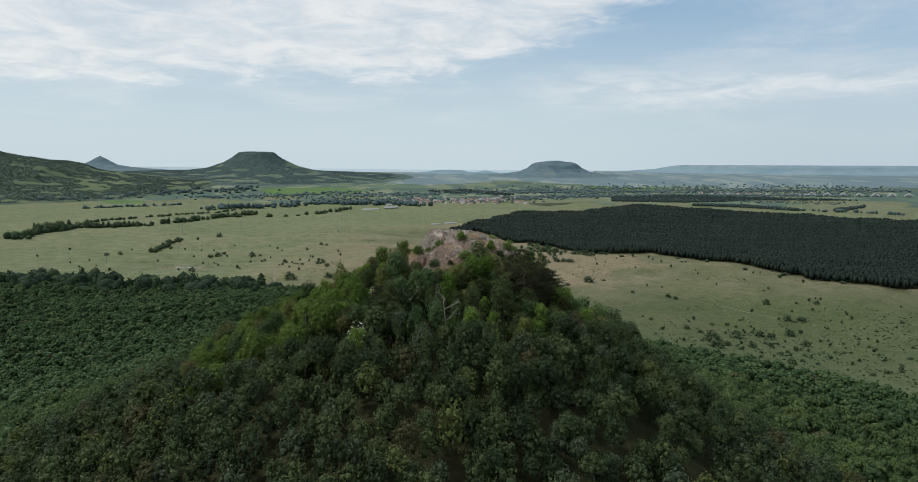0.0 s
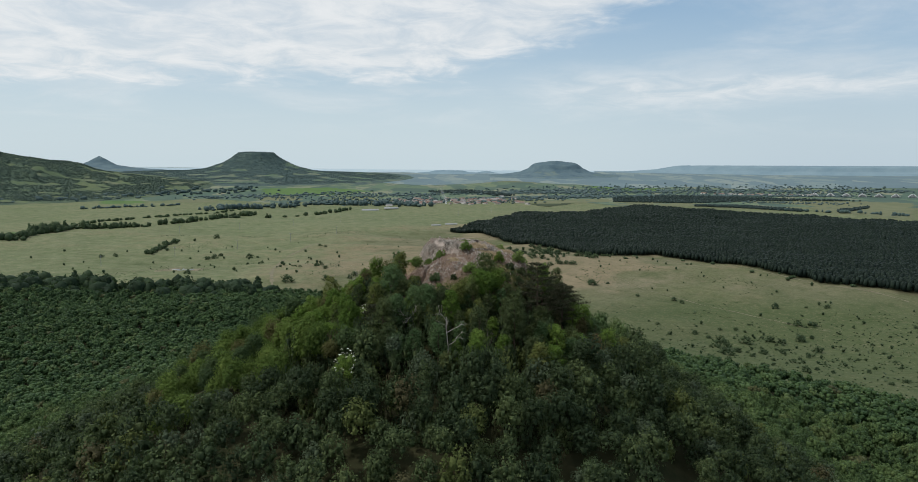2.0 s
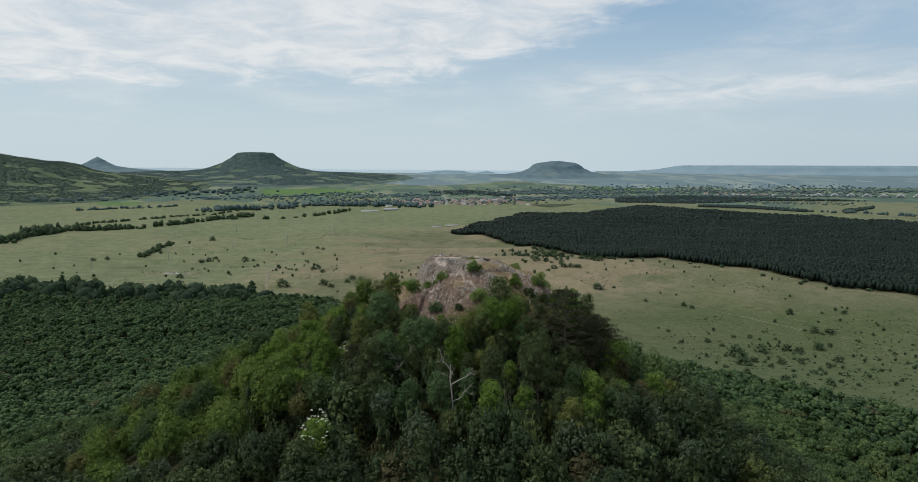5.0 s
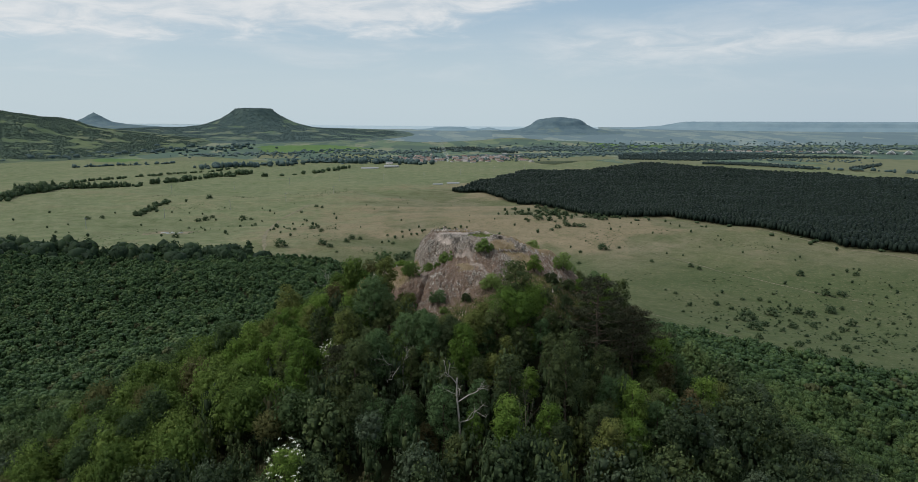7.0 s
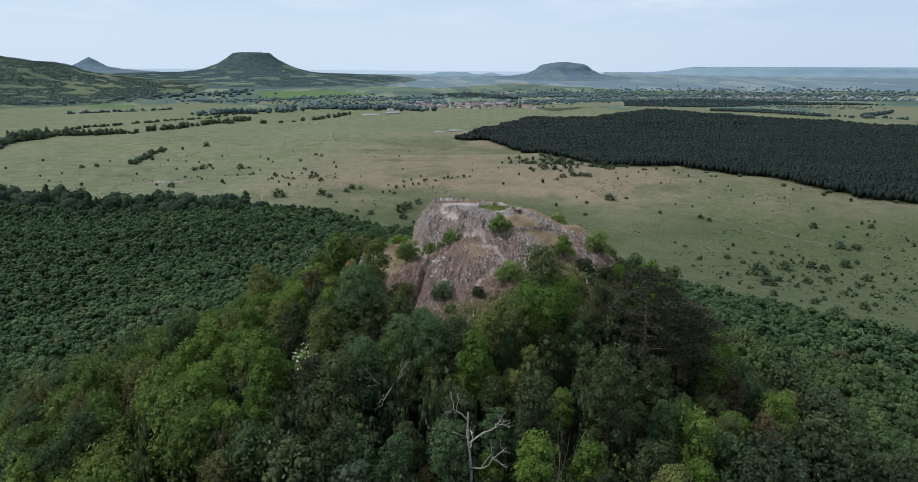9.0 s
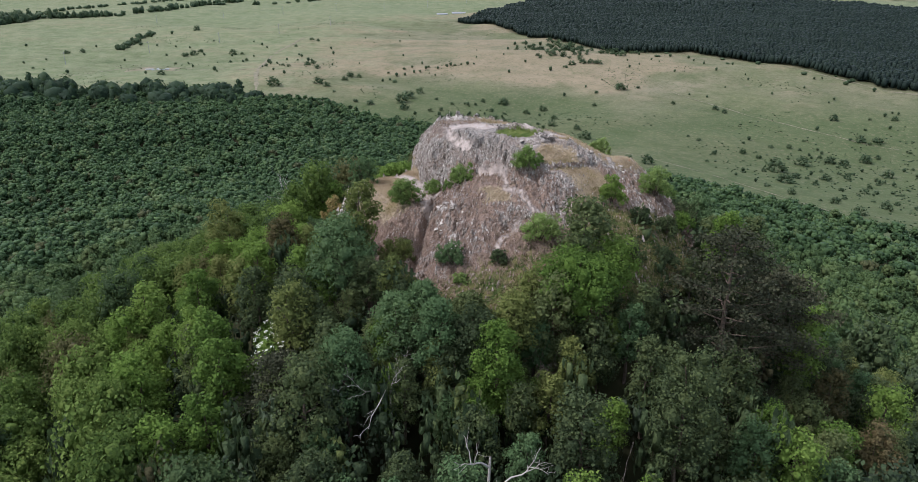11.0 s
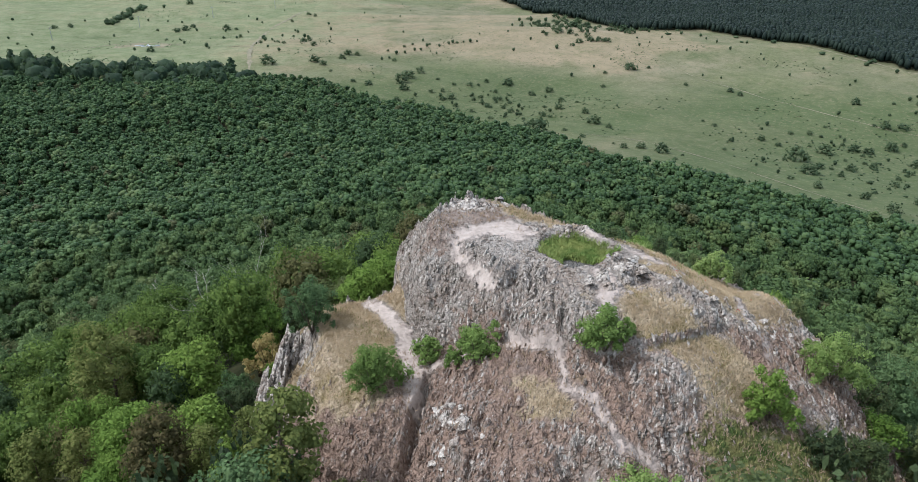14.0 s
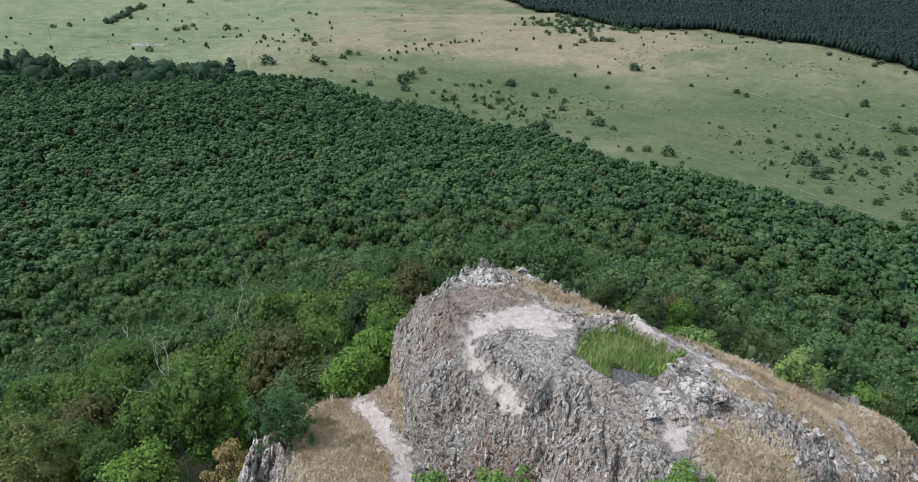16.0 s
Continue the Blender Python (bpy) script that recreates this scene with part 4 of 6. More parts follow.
PALE = [(2.0, 165.2), (2.1, 166.7), (3.3, 168.1), (5.0, 169.0), (6.6, 167.6), (6.5, 166.2), (5.3, 165.5), (4.6, 166.1), (3.8, 166.5), (2.9, 165.5)]
PINK = [(1.4, 165.2), (0.5, 166.6), (0.5, 169.2), (1.8, 170.4), (3.1, 171.2), (5.0, 171.2), (5.4, 169.2), (3.0, 167.3), (2.2, 165.6)]
PIT = [(6.4, 165.1), (7.2, 166.5), (9.1, 166.5), (10.2, 164.7), (9.6, 163.5), (7.9, 162.6), (6.9, 163.7)]
PIT_FLOOR = [(7.4, 164.3), (8.6, 164.2), (9.4, 163.8), (9.2, 163.1), (7.9, 162.6), (7.2, 163.3)]
WAYS = [([(2.3, 165.8), (2.4, 165.1), (2.8, 164.5), (3.1, 163.8), (3.5, 163.0), (4.0, 162.2)], 0.34), ([(-2.6, 168.4), (-1.7, 166.9), (-0.9, 165.3), (-0.3, 164.4), (-0.2, 162.9), (0.1, 161.6), (0.3, 159.3)], 0.50),
        ([(0.6, 161.2), (2.6, 160.9), (4.4, 160.0), (5.6, 159.2), (6.7, 158.4), (6.7, 157.0), (7.9, 155.9), (8.6, 154.0), (9.8, 153.6)], 0.27),
        ([(9.0, 162.2), (9.4, 160.6), (8.8, 159.6)], 0.45), ([(8.6, 167.4), (11.4, 164.4), (13.2, 162.3)], 0.25), ([(16.2, 162.6), (16.0, 161.1), (16.3, 160.0), (16.4, 158.6)], 0.20),
        ([(7.4, 153.4), (6.4, 152.4), (5.6, 151.2)], 0.25)]
DRY = [[(4.6, 172.0), (5.4, 169.4), (7.4, 167.8), (9.0, 167.3), (11.8, 164.6), (12.6, 162.2), (15.0, 161.2), (18.5, 162.4), (20.5, 165.5), (14, 168), (9, 171.4)],
       [(8.1, 159.8), (9.4, 160.8), (11.0, 161.1), (12.4, 160.2), (13.0, 159.4), (14.5, 158.8), (15.6, 157.8), (14.8, 155.8), (12.4, 155.4), (11.9, 156.7), (11.0, 157.8), (9.8, 157.6), (9.2, 158.9)],
       [(-8.0, 167.0), (-5.6, 171.5), (-1.8, 172.5), (-0.3, 169.0), (0.2, 166.4), (-0.5, 164.6), (-0.5, 162.0), (-1.2, 158.8), (-6.2, 160)],
       [(11.2, 163.4), (12.0, 161.6), (13.4, 160.9), (14.6, 160.9), (16.2, 160.4), (18.6, 161.6), (21, 164.5), (14, 168)], [(4.4, 158.0), (7.4, 157.1), (7.5, 155.4), (5.0, 156.0)]]
FOOT = [(-2, 151.2), (1.5, 150.6), (5.5, 150.4), (9.5, 151.6), (12.5, 153), (14, 146), (4, 143), (-3, 146)]
PINK_FOOT = [(4.1, 159.8), (5.9, 158.9), (6.0, 157.6), (4.2, 157.9)]
WEEDS = [(11.6, 154.6), (13.4, 155.4), (17, 155.6), (21.5, 157.6), (24, 152), (14, 146)]


def make_rock(step=0.08):
    """Corners, faces and what lies on them, on a grid over the crag."""
    xs, ys = np.arange(-14, 27.01, step), np.arange(137, 181.01, step)
    x, y = np.meshgrid(xs, ys, indexing="ij")
    z = rock_height(x, y)
    wx, wy = (fbm(x / 0.9, y / 0.9, 55, 3) - 0.5) * 1.1, (fbm(x / 0.9, y / 0.9, 56, 3) - 0.5) * 1.1
    true_x, true_y = x, y
    x, y = x + wx, y + wy
    soft = lambda g, w: np.clip(0.5 - g / w, 0, 1)
    soil = soft(gap_to(x, y, PALE), 1.3)
    for line, w in WAYS:
        soil = np.maximum(soil, soft(line_gap(x - 0.6 * wx, y - 0.6 * wy, line) - w, 0.7))
    pink = soft(gap_to(x, y, PINK), 1.2)
    soil = np.maximum(soil, 0.46 * np.maximum(pink, soft(gap_to(x, y, PINK_FOOT), 1.0)))
    straw = np.max([soft(gap_to(x, y, o), 1.2) for o in DRY], 0) * (0.92 + 0.4 * (fbm(x / 1.6, y / 1.6, 91, 3) - 0.5))
    pit = soft(gap_to(x, y, PIT), 0.5)
    floor = soft(gap_to(x, y, PIT_FLOOR), 0.5)
    low = np.clip((124.4 - z) / 2.6, 0, 1) * np.clip((163.5 - y) / 3 + 0.15, 0.15, 1) * (0.74 + 1.3 * (fbm(x / 2.2, y / 2.2, 97, 3) - 0.5))
    red = np.clip(low + np.maximum(pink * 0.5, soft(gap_to(x, y, PINK_FOOT), 1.0)) + 0.75 * (x < -0.8) * (y < 160.5), 0, 1)
    x, y = true_x, true_y
    slope = np.hypot(*np.gradient(z, step))
    straw = straw * np.clip(2.1 - slope, 0, 1)
    crag = np.clip(slope * 1.25 + 0.10, 0, 1) * (1 - 0.75 * soft(gap_to(x, y, WEEDS), 2.0)) * (1 - 0.6 * soft(gap_to(x, y, FOOT), 2.4)) * (1 - 0.9 * soil) * (1 - 0.92 * straw) * (1 - pit)
    # upright ribs and clefts, then knobs, then grit
    turn, out = np.arctan2(y - 165.5, x - 6.8), np.hypot(x - 6.8, y - 165.5)
    ribs = np.abs(fbm(turn * 13 + wx * 0.8, out / 1.7 + wy, 71, 3) - 0.5) * 2
    ribs2 = np.abs(fbm(turn * 27 + wy, out / 0.9 + wx, 73, 2) - 0.5) * 2
    z = z + (fbm(x / 2.2, y / 2.2, 77, 4) - 0.5) * 0.7 * crag + (0.3 - ribs) * 0.80 * crag + (0.3 - ribs2) * 0.46 * crag
    z = z + (fbm(x / 0.28, y / 0.28, 79, 3) - 0.5) * (0.38 * crag + 0.05)
    ledge = np.mod(z * 0.9 + fbm(x / 1.5, y / 1.5, 85, 2), 1.0)
    z = z + (0.5 - np.abs(ledge - 0.5)) * 0.35 * crag
    cleft = soft(line_gap(x, y, [(1.0, 160.4), (0.5, 158.8), (0.2, 156.8), (-0.4, 154.2), (-0.8, 152.0)]) - 0.18, 0.55)
    z = z - cleft * 1.4 - pit * 0.45 - bump(x, y, 10.6, 160.9, 0.9, 0.45, 0.55)
    rim = np.clip(1 - np.abs(gap_to(x, y, PIT) - 0.35) / 0.45, 0, 1) * (x > 6.8)
    z = z + rim * (0.35 * fbm(x / 0.5, y / 0.5, 83, 2))
    weeds = np.maximum(soft(gap_to(x, y, WEEDS), 2.0), 0.75 * soft(gap_to(x, y, FOOT), 2.4))
    weights = dict(soil=soil, straw=straw * (1 - soil), red=red, green=np.clip(pit * (1 - floor) + weeds, 0, 1), mud=floor)
    n = len(ys)
    i, j = np.meshgrid(np.arange(len(xs) - 1), np.arange(n - 1), indexing="ij")
    f = np.stack([i * n + j, (i + 1) * n + j, (i + 1) * n + j + 1, i * n + j + 1], -1).reshape(-1, 4)
    keep = ((z > cone(x, y) - 0.9) | (gap_to(x, y, BARE) < 0.6)).reshape(-1) & (gap_to(x, y, BARE) < np.where((y < 153) & (x < 8), 3.0, 4.5)).reshape(-1)
    used = keep[f].all(1)
    f = f[used]
    back = np.full(x.size, -1)
    kept = np.unique(f)
    back[kept] = np.arange(len(kept))
    grid = np.stack([x, y, z], -1)
    return grid.reshape(-1, 3)[kept], back[f], {k: w.reshape(-1)[kept] for k, w in weights.items()}, crag.reshape(-1)[kept], grid, pit


rv, rf, rock_weights, rock_crag, rock_grid, rock_pit = make_rock()
rock = tagged(new("rock_outcrop"), "weathered grey basalt crag with worn paths and dry grass", "rock")
crag_mesh = mesh_np("crag", rv, rf, CRAG, smooth=True)
for key, values in rock_weights.items():
    attribute(crag_mesh, key, values)
part("crag", crag_mesh, None, rock)


def surface(x, y):
    """Height and uphill way of the finished crag."""
    i = np.clip(((np.asarray(x) + 14) / 0.08).astype(int), 1, rock_grid.shape[0] - 2)
    j = np.clip(((np.asarray(y) - 137) / 0.08).astype(int), 1, rock_grid.shape[1] - 2)
    z = rock_grid[..., 2]
    return z[i, j], (z[np.minimum(i + 4, z.shape[0] - 1), j] - z[np.maximum(i - 4, 0), j]) / 0.64, (z[i, np.minimum(j + 4, z.shape[1] - 1)] - z[i, np.maximum(j - 4, 0)]) / 0.64


WEDGE = np.array([(-1, -1, -1), (1, -1, -1), (1, 1, -1), (-1, 1, -1), (-0.45, -0.5, 1), (0.5, -0.35, 0.75), (0.35, 0.5, 1.0), (-0.5, 0.4, 0.6)], float)
WEDGE_FACES = np.array([(4, 5, 6, 7), (0, 1, 5, 4), (1, 2, 6, 5), (2, 3, 7, 6), (3, 0, 4, 7)])


def make_shards(count, seed, low, high):
    """Upright flakes of rock that stick out of the crag."""
    rng = np.random.default_rng(seed)
    front = (rv[:, 1] < 174).astype(float)
    chance = np.clip(rock_crag, 0, 1) ** 1.5 * front
    pick = rng.choice(len(rv), count, p=chance / chance.sum())
    p = rv[pick] + rng.uniform(-0.05, 0.05, (count, 3))
    _, gx, gy = surface(p[:, 0], p[:, 1])
    normal = np.stack([-gx, -gy, np.ones(count)], 1)
    normal /= np.linalg.norm(normal, axis=1)[:, None]
    steep = np.stack([gx, gy, gx * gx + gy * gy], 1)
    steep /= np.linalg.norm(steep, axis=1)[:, None] + 1e-6
    up = steep * 0.9 + np.array((0, 0, 0.35)) + 0.28 * normal + rng.normal(0, 0.16, (count, 3))
    up /= np.linalg.norm(up, axis=1)[:, None]
    a = np.cross(up, normal + rng.normal(0, 0.35, (count, 3)))
    a /= np.linalg.norm(a, axis=1)[:, None] + 1e-9
    b = np.cross(up, a)
    long = rng.uniform(low, high, (count, 1)) * rng.uniform(0.6, 1.3, (count, 1))
    half = np.concatenate([long * rng.uniform(0.28, 0.60, (count, 1)), long * rng.uniform(0.18, 0.36, (count, 1)), long], 1)
    w = WEDGE[None] * rng.uniform(0.75, 1.25, (count, 8, 3)) * half[:, None]
    p = p + normal * long * rng.uniform(-0.05, 0.22, (count, 1))
    v = p[:, None] + w[..., :1] * a[:, None] + w[..., 1:2] * b[:, None] + w[..., 2:] * up[:, None]
    f = WEDGE_FACES[None] + (np.arange(count) * 8)[:, None, None]
    me = mesh_np("rock_flakes", v.reshape(-1, 3), f.reshape(-1, 4), CRAG)
    for key in ("red",):
        attribute(me, key, np.repeat(rock_weights[key][pick] * 0.6, 8))
    return me


tagged(part("splintered_rock", make_shards(24000, 101, 0.05, 0.13), None, rock, "upright splintered grey flakes"), kind="stuff")
tagged(part("splintered_rock", make_shards(2200, 102, 0.13, 0.24), None, rock, "upright splintered grey flakes"), kind="stuff")


def make_stones():
    """Loose blocks on the summit, at the rim of the hollow and on the spur, each its own piece."""
    rng = np.random.default_rng(103)
    kinds = []
    for k in range(6):
        v = WEDGE * rng.uniform(0.7, 1.2, (8, 3)) * (1, 0.8, 0.42)
        me = mesh_np("stone", v, WEDGE_FACES, CRAG)
        kinds.append(me)
    spots = []
    for n, (cx, cy, sx, sy) in {52: (3.7, 171.4, 1.0, 0.5), 40: (10.6, 162.4, 0.5, 0.8), 30: (8.6, 167.0, 0.8, 0.25), 45: (9.9, 161.4, 0.9, 0.5), 18: (19.4, 164.0, 1.2, 0.7), 16: (15.6, 160.6, 1.4, 0.5), 28: (2.0, 156.2, 0.5, 0.8)}.items():
        spots += [(rng.normal(cx, sx), rng.normal(cy, sy)) for _ in range(n)]
    for x, y in spots:
        z, gx, gy = surface(x, y)
        s = rng.uniform(0.10, 0.30)
        o = new("stone", kinds[rng.integers(6)])
        o.parent = rock
        o.matrix_basis = Matrix.LocRotScale((x, y, float(z) + 0.25 * s), Euler((rng.uniform(-0.6, 0.6), rng.uniform(-0.6, 0.6), rng.uniform(0, 6.28))), (s, s, s))


make_stones()


def make_blades(count, seed, weight, mat, name, label, low, high, width):
    """Tufts of grass on the crag."""
    rng = np.random.default_rng(seed)
    pick = rng.choice(len(rv), count, p=weight / weight.sum())
    p = np.repeat(rv[pick], 5, 0) + rng.normal(0, 0.07, (count * 5, 3)) * (1, 1, 0.2)
    n = len(p)
    turn = rng.uniform(0, 6.283, n)
    a = np.stack([np.cos(turn), np.sin(turn), np.zeros(n)], 1) * width
    tall = np.stack([rng.normal(0, 0.4, n), rng.normal(0, 0.4, n), np.ones(n)], 1) * (rng.uniform(low, high, n))[:, None]
    v = np.stack([p - a, p + a, p + a * 0.6 + tall * 0.9, p - a * 0.5 + tall], 1)
    me = mesh_np(name, v.reshape(-1, 3), np.arange(4 * n).reshape(-1, 4), mat)
    return tagged(new(name, me), label, "grass", kind="stuff")


make_blades(14000, 111, np.clip(rock_weights["straw"] - 0.35, 0, 1) + 1e-9, STRAW, "dry_grass", "dry straw-coloured grass on the crag", 0.06, 0.19, 0.008)
make_blades(3200, 115, (np.clip(rock_weights["red"] - 0.2, 0, 1) * np.clip(1.1 - rock_crag, 0.15, 1) + 0.02 * (rock_crag < 0.6)) * (rock_weights["straw"] < 0.25) + 1e-9, RUSSET, "dry_grass", "russet dry grass between the splintered stones", 0.08, 0.22, 0.016)
make_blades(4200, 112, np.clip(rock_weights["green"] - 0.3, 0, 1) * (rv[:, 1] > 160) + 1e-9, GRASS, "green_grass", "fresh green grass in the hollow of the rock", 0.06, 0.30, 0.016)
make_blades(3000, 113, 0.5 * np.clip(rock_weights["straw"] - 0.3, 0, 1) * np.clip(fbm(rv[:, 0] / 2.2, rv[:, 1] / 2.2, 117, 3) * 6 - 3.1, 0, 1) + 0.5 * np.clip(rock_weights["green"] - 0.3, 0, 1) * (rv[:, 1] < 157) + 1e-9, OLIVE, "green_grass", "olive grass among the straw", 0.08, 0.20, 0.012)
make_blades(26, 114, np.clip(rock_weights["straw"] - 0.3, 0, 1) * (rv[:, 0] > 12) * (rv[:, 1] > 158) + 1e-12, POPPY, "poppies", "red poppies in the dry grass", 0.03, 0.07, 0.022)


FIN_LINE = [(-6.9, 166.8, 117.9), (-7.3, 165.6, 117.0), (-7.7, 164.0, 116.2), (-8.0, 162.4, 115.6)]


def make_fin():
    """An upright fin of rock at the outer edge of the shelf."""
    rng = np.random.default_rng(119)
    line = np.array(FIN_LINE)
    for k in range(54):
        at = (k + 0.5) / 54
        p = np.array([np.interp(at * (len(line) - 1), np.arange(len(line)), line[:, i]) for i in range(3)])
        half = np.array((rng.uniform(0.12, 0.28), rng.uniform(0.14, 0.32), rng.uniform(0.45, 0.95)))
        v = WEDGE * rng.uniform(0.8, 1.2, (8, 3)) * half
        turn = rng.uniform(-0.5, 0.5)
        c, s = math.cos(turn), math.sin(turn)
        v = np.stack([v[:, 0] * c - v[:, 1] * s + 0.2 * v[:, 2], v[:, 0] * s + v[:, 1] * c + 0.25 * v[:, 2], v[:, 2]], 1)
        v = v + p + (rng.normal(0, 0.30), rng.normal(0, 0.30), rng.uniform(-0.5, 0.2))
        part("rock_fin", mesh_np("rock_fin", v, WEDGE_FACES, CRAG), None, rock, "upright pale grey blade of rock")


make_fin()


# ---- woods ----
def scattered(x0, x1, y0, y1, gap, seed, jitter=0.85):
    rng = np.random.default_rng(seed)
    x, y = np.meshgrid(np.arange(x0, x1, gap), np.arange(y0, y1, gap * 0.9), indexing="ij")
    x = x + (np.arange(x.shape[1]) % 2)[None] * gap / 2
    x, y = x + rng.uniform(-0.5, 0.5, x.shape) * gap * jitter, y + rng.uniform(-0.5, 0.5, x.shape) * gap * jitter
    return x.ravel(), y.ravel()


def far_trees(name, x, y, radius, height, mat, seed, sprays, size, label, category, core=BALL1, pointed=False, vary=0.3, base=None):
    """Trees past counting, as one mesh: for each an uneven body and sprays of leaves."""
    rng = np.random.default_rng(seed)
    n = len(x)
    z = ground(x, y) if base is None else base
    r = radius * rng.uniform(1 - vary, 1 + vary, n)
    h = height * rng.uniform(1 - vary, 1 + 0.8 * vary, n)
    bv, bf = core
    body = bv[None] * rng.uniform(0.80, 1.14, (n, len(bv), 1))
    if pointed:
        wide = np.clip(1.1 - (bv[:, 2] + 1) * 0.30, 0.35, 1)
        body = body * np.stack([wide, wide, np.ones_like(wide)], 1)[None]
    body = body * np.stack([r, r, h * 0.54], 1)[:, None] + np.stack([x, y, z + h * 0.44], 1)[:, None]
    faces = (bf[None] + (np.arange(n) * len(bv))[:, None, None]).reshape(-1, 4)
    out = [(body.reshape(-1, 3), faces)]
    if sprays:
        d = rng.normal(size=(n, sprays, 3))
        d[..., 2] = np.abs(d[..., 2]) * 0.9 - 0.15
        d /= np.linalg.norm(d, axis=2)[..., None]
        wide = np.clip(1.05 - (d[..., 2] + 1) * 0.42, 0.12, 1)[..., None] if pointed else 1
        p = np.stack([x, y, z + h * 0.44], 1)[:, None] + d * np.stack([r, r, h * 0.54], 1)[:, None] * rng.uniform(0.85, 1.12, (n, sprays, 1)) * (np.concatenate([wide, wide, np.ones_like(wide)], 2) if pointed else 1)
        out.append(leaves(rng, p.reshape(-1, 3), d.reshape(-1, 3), size))
    me = mesh_np(name, *join(out), mat, smooth=True)
    own = rng.uniform(0, 1, n)
    attribute(me, "tree", np.concatenate([np.repeat(own, len(bv))] + ([np.repeat(own, 4 * sprays)] if sprays else [])))
    return tagged(new(name, me), label, category, kind="stuff")


def joined_trees(name, x, y, z, kinds, scale, tall, mat, seed, label):
    """Trees past counting as one mesh, each a turned and scaled copy of one of some kinds."""
    rng = np.random.default_rng(seed)
    which = rng.integers(len(kinds), size=len(x))
    out, tone = [], []
    for k, (v, f) in enumerate(kinds):
        m = np.where(which == k)[0]
        turn = rng.uniform(0, 6.283, len(m))
        c, s = np.cos(turn)[:, None], np.sin(turn)[:, None]
        r, h = scale[m][:, None], tall[m][:, None]
        p = np.stack([(v[None, :, 0] * c - v[None, :, 1] * s) * r + x[m][:, None], (v[None, :, 0] * s + v[None, :, 1] * c) * r + y[m][:, None], v[None, :, 2] * h + z[m][:, None]], -1)
        out.append((p.reshape(-1, 3), (f[None] + (np.arange(len(m)) * len(v))[:, None, None]).reshape(-1, 4)))
        tone.append(np.repeat(rng.uniform(0, 1, len(m)), len(v)))
    me = mesh_np(name, *join(out), mat, smooth=True)
    attribute(me, "tree", np.concatenate(tone))
    return tagged(new(name, me), label, "woodland", kind="stuff")


def low_kinds(count, sprays, size, lobes, seed, ball):
    """Crowns from 0 to 1.75 high: round clumps of foliage and sprays of leaves that fray them."""
    kinds = []
    for k in range(count):
        rng = np.random.default_rng(seed + k)
        n = lobes + k % 2
        up = 1 - 1.25 * (np.arange(n) + 0.4) / n
        turn = np.arange(n) * 2.4 + rng.uniform(0, 6.28) + rng.uniform(-0.3, 0.3, n)
        c = np.stack([np.sqrt(1 - up ** 2) * np.cos(turn), np.sqrt(1 - up ** 2) * np.sin(turn), up], 1) * rng.uniform(0.50, 0.72, (n, 1)) * (1, 1, 1.05) + (0, 0, 0.95)
        r = rng.uniform(0.85, 1.2, n) * 1.25 / math.sqrt(n)
        v, f = ball
        pieces = []
        for centre, size_of in zip(c, r):
            w = v * rng.uniform(0.66, 1.16, (len(v), 1)) * size_of + centre
            pieces.append((w, f[w[f][..., 2].max(1) > 0.45]))
        pieces.append((v * 0.62 + (0, 0, 0.75), f))
        pick = rng.integers(n, size=sprays)
        d = rng.normal(size=(sprays, 3)) + 0.9 * (c[pick] - (0, 0, 0.6))
        d /= np.linalg.norm(d, axis=1)[:, None]
        pieces.append(leaves(rng, c[pick] + d * (r[pick] * rng.uniform(0.92, 1.12, sprays))[:, None], d, size))
        kinds.append(join(pieces))
    return kinds


def leafy_kinds(count, sprays, size, lobes, seed, core=BALL1):
    """The same, leaf by leaf, for trees that are seen from near."""
    return [crown(np.random.default_rng(seed + k), 1.0, 1.75, 0.0, sprays, size, lobes + k % 4, core=core) for k in range(count)]


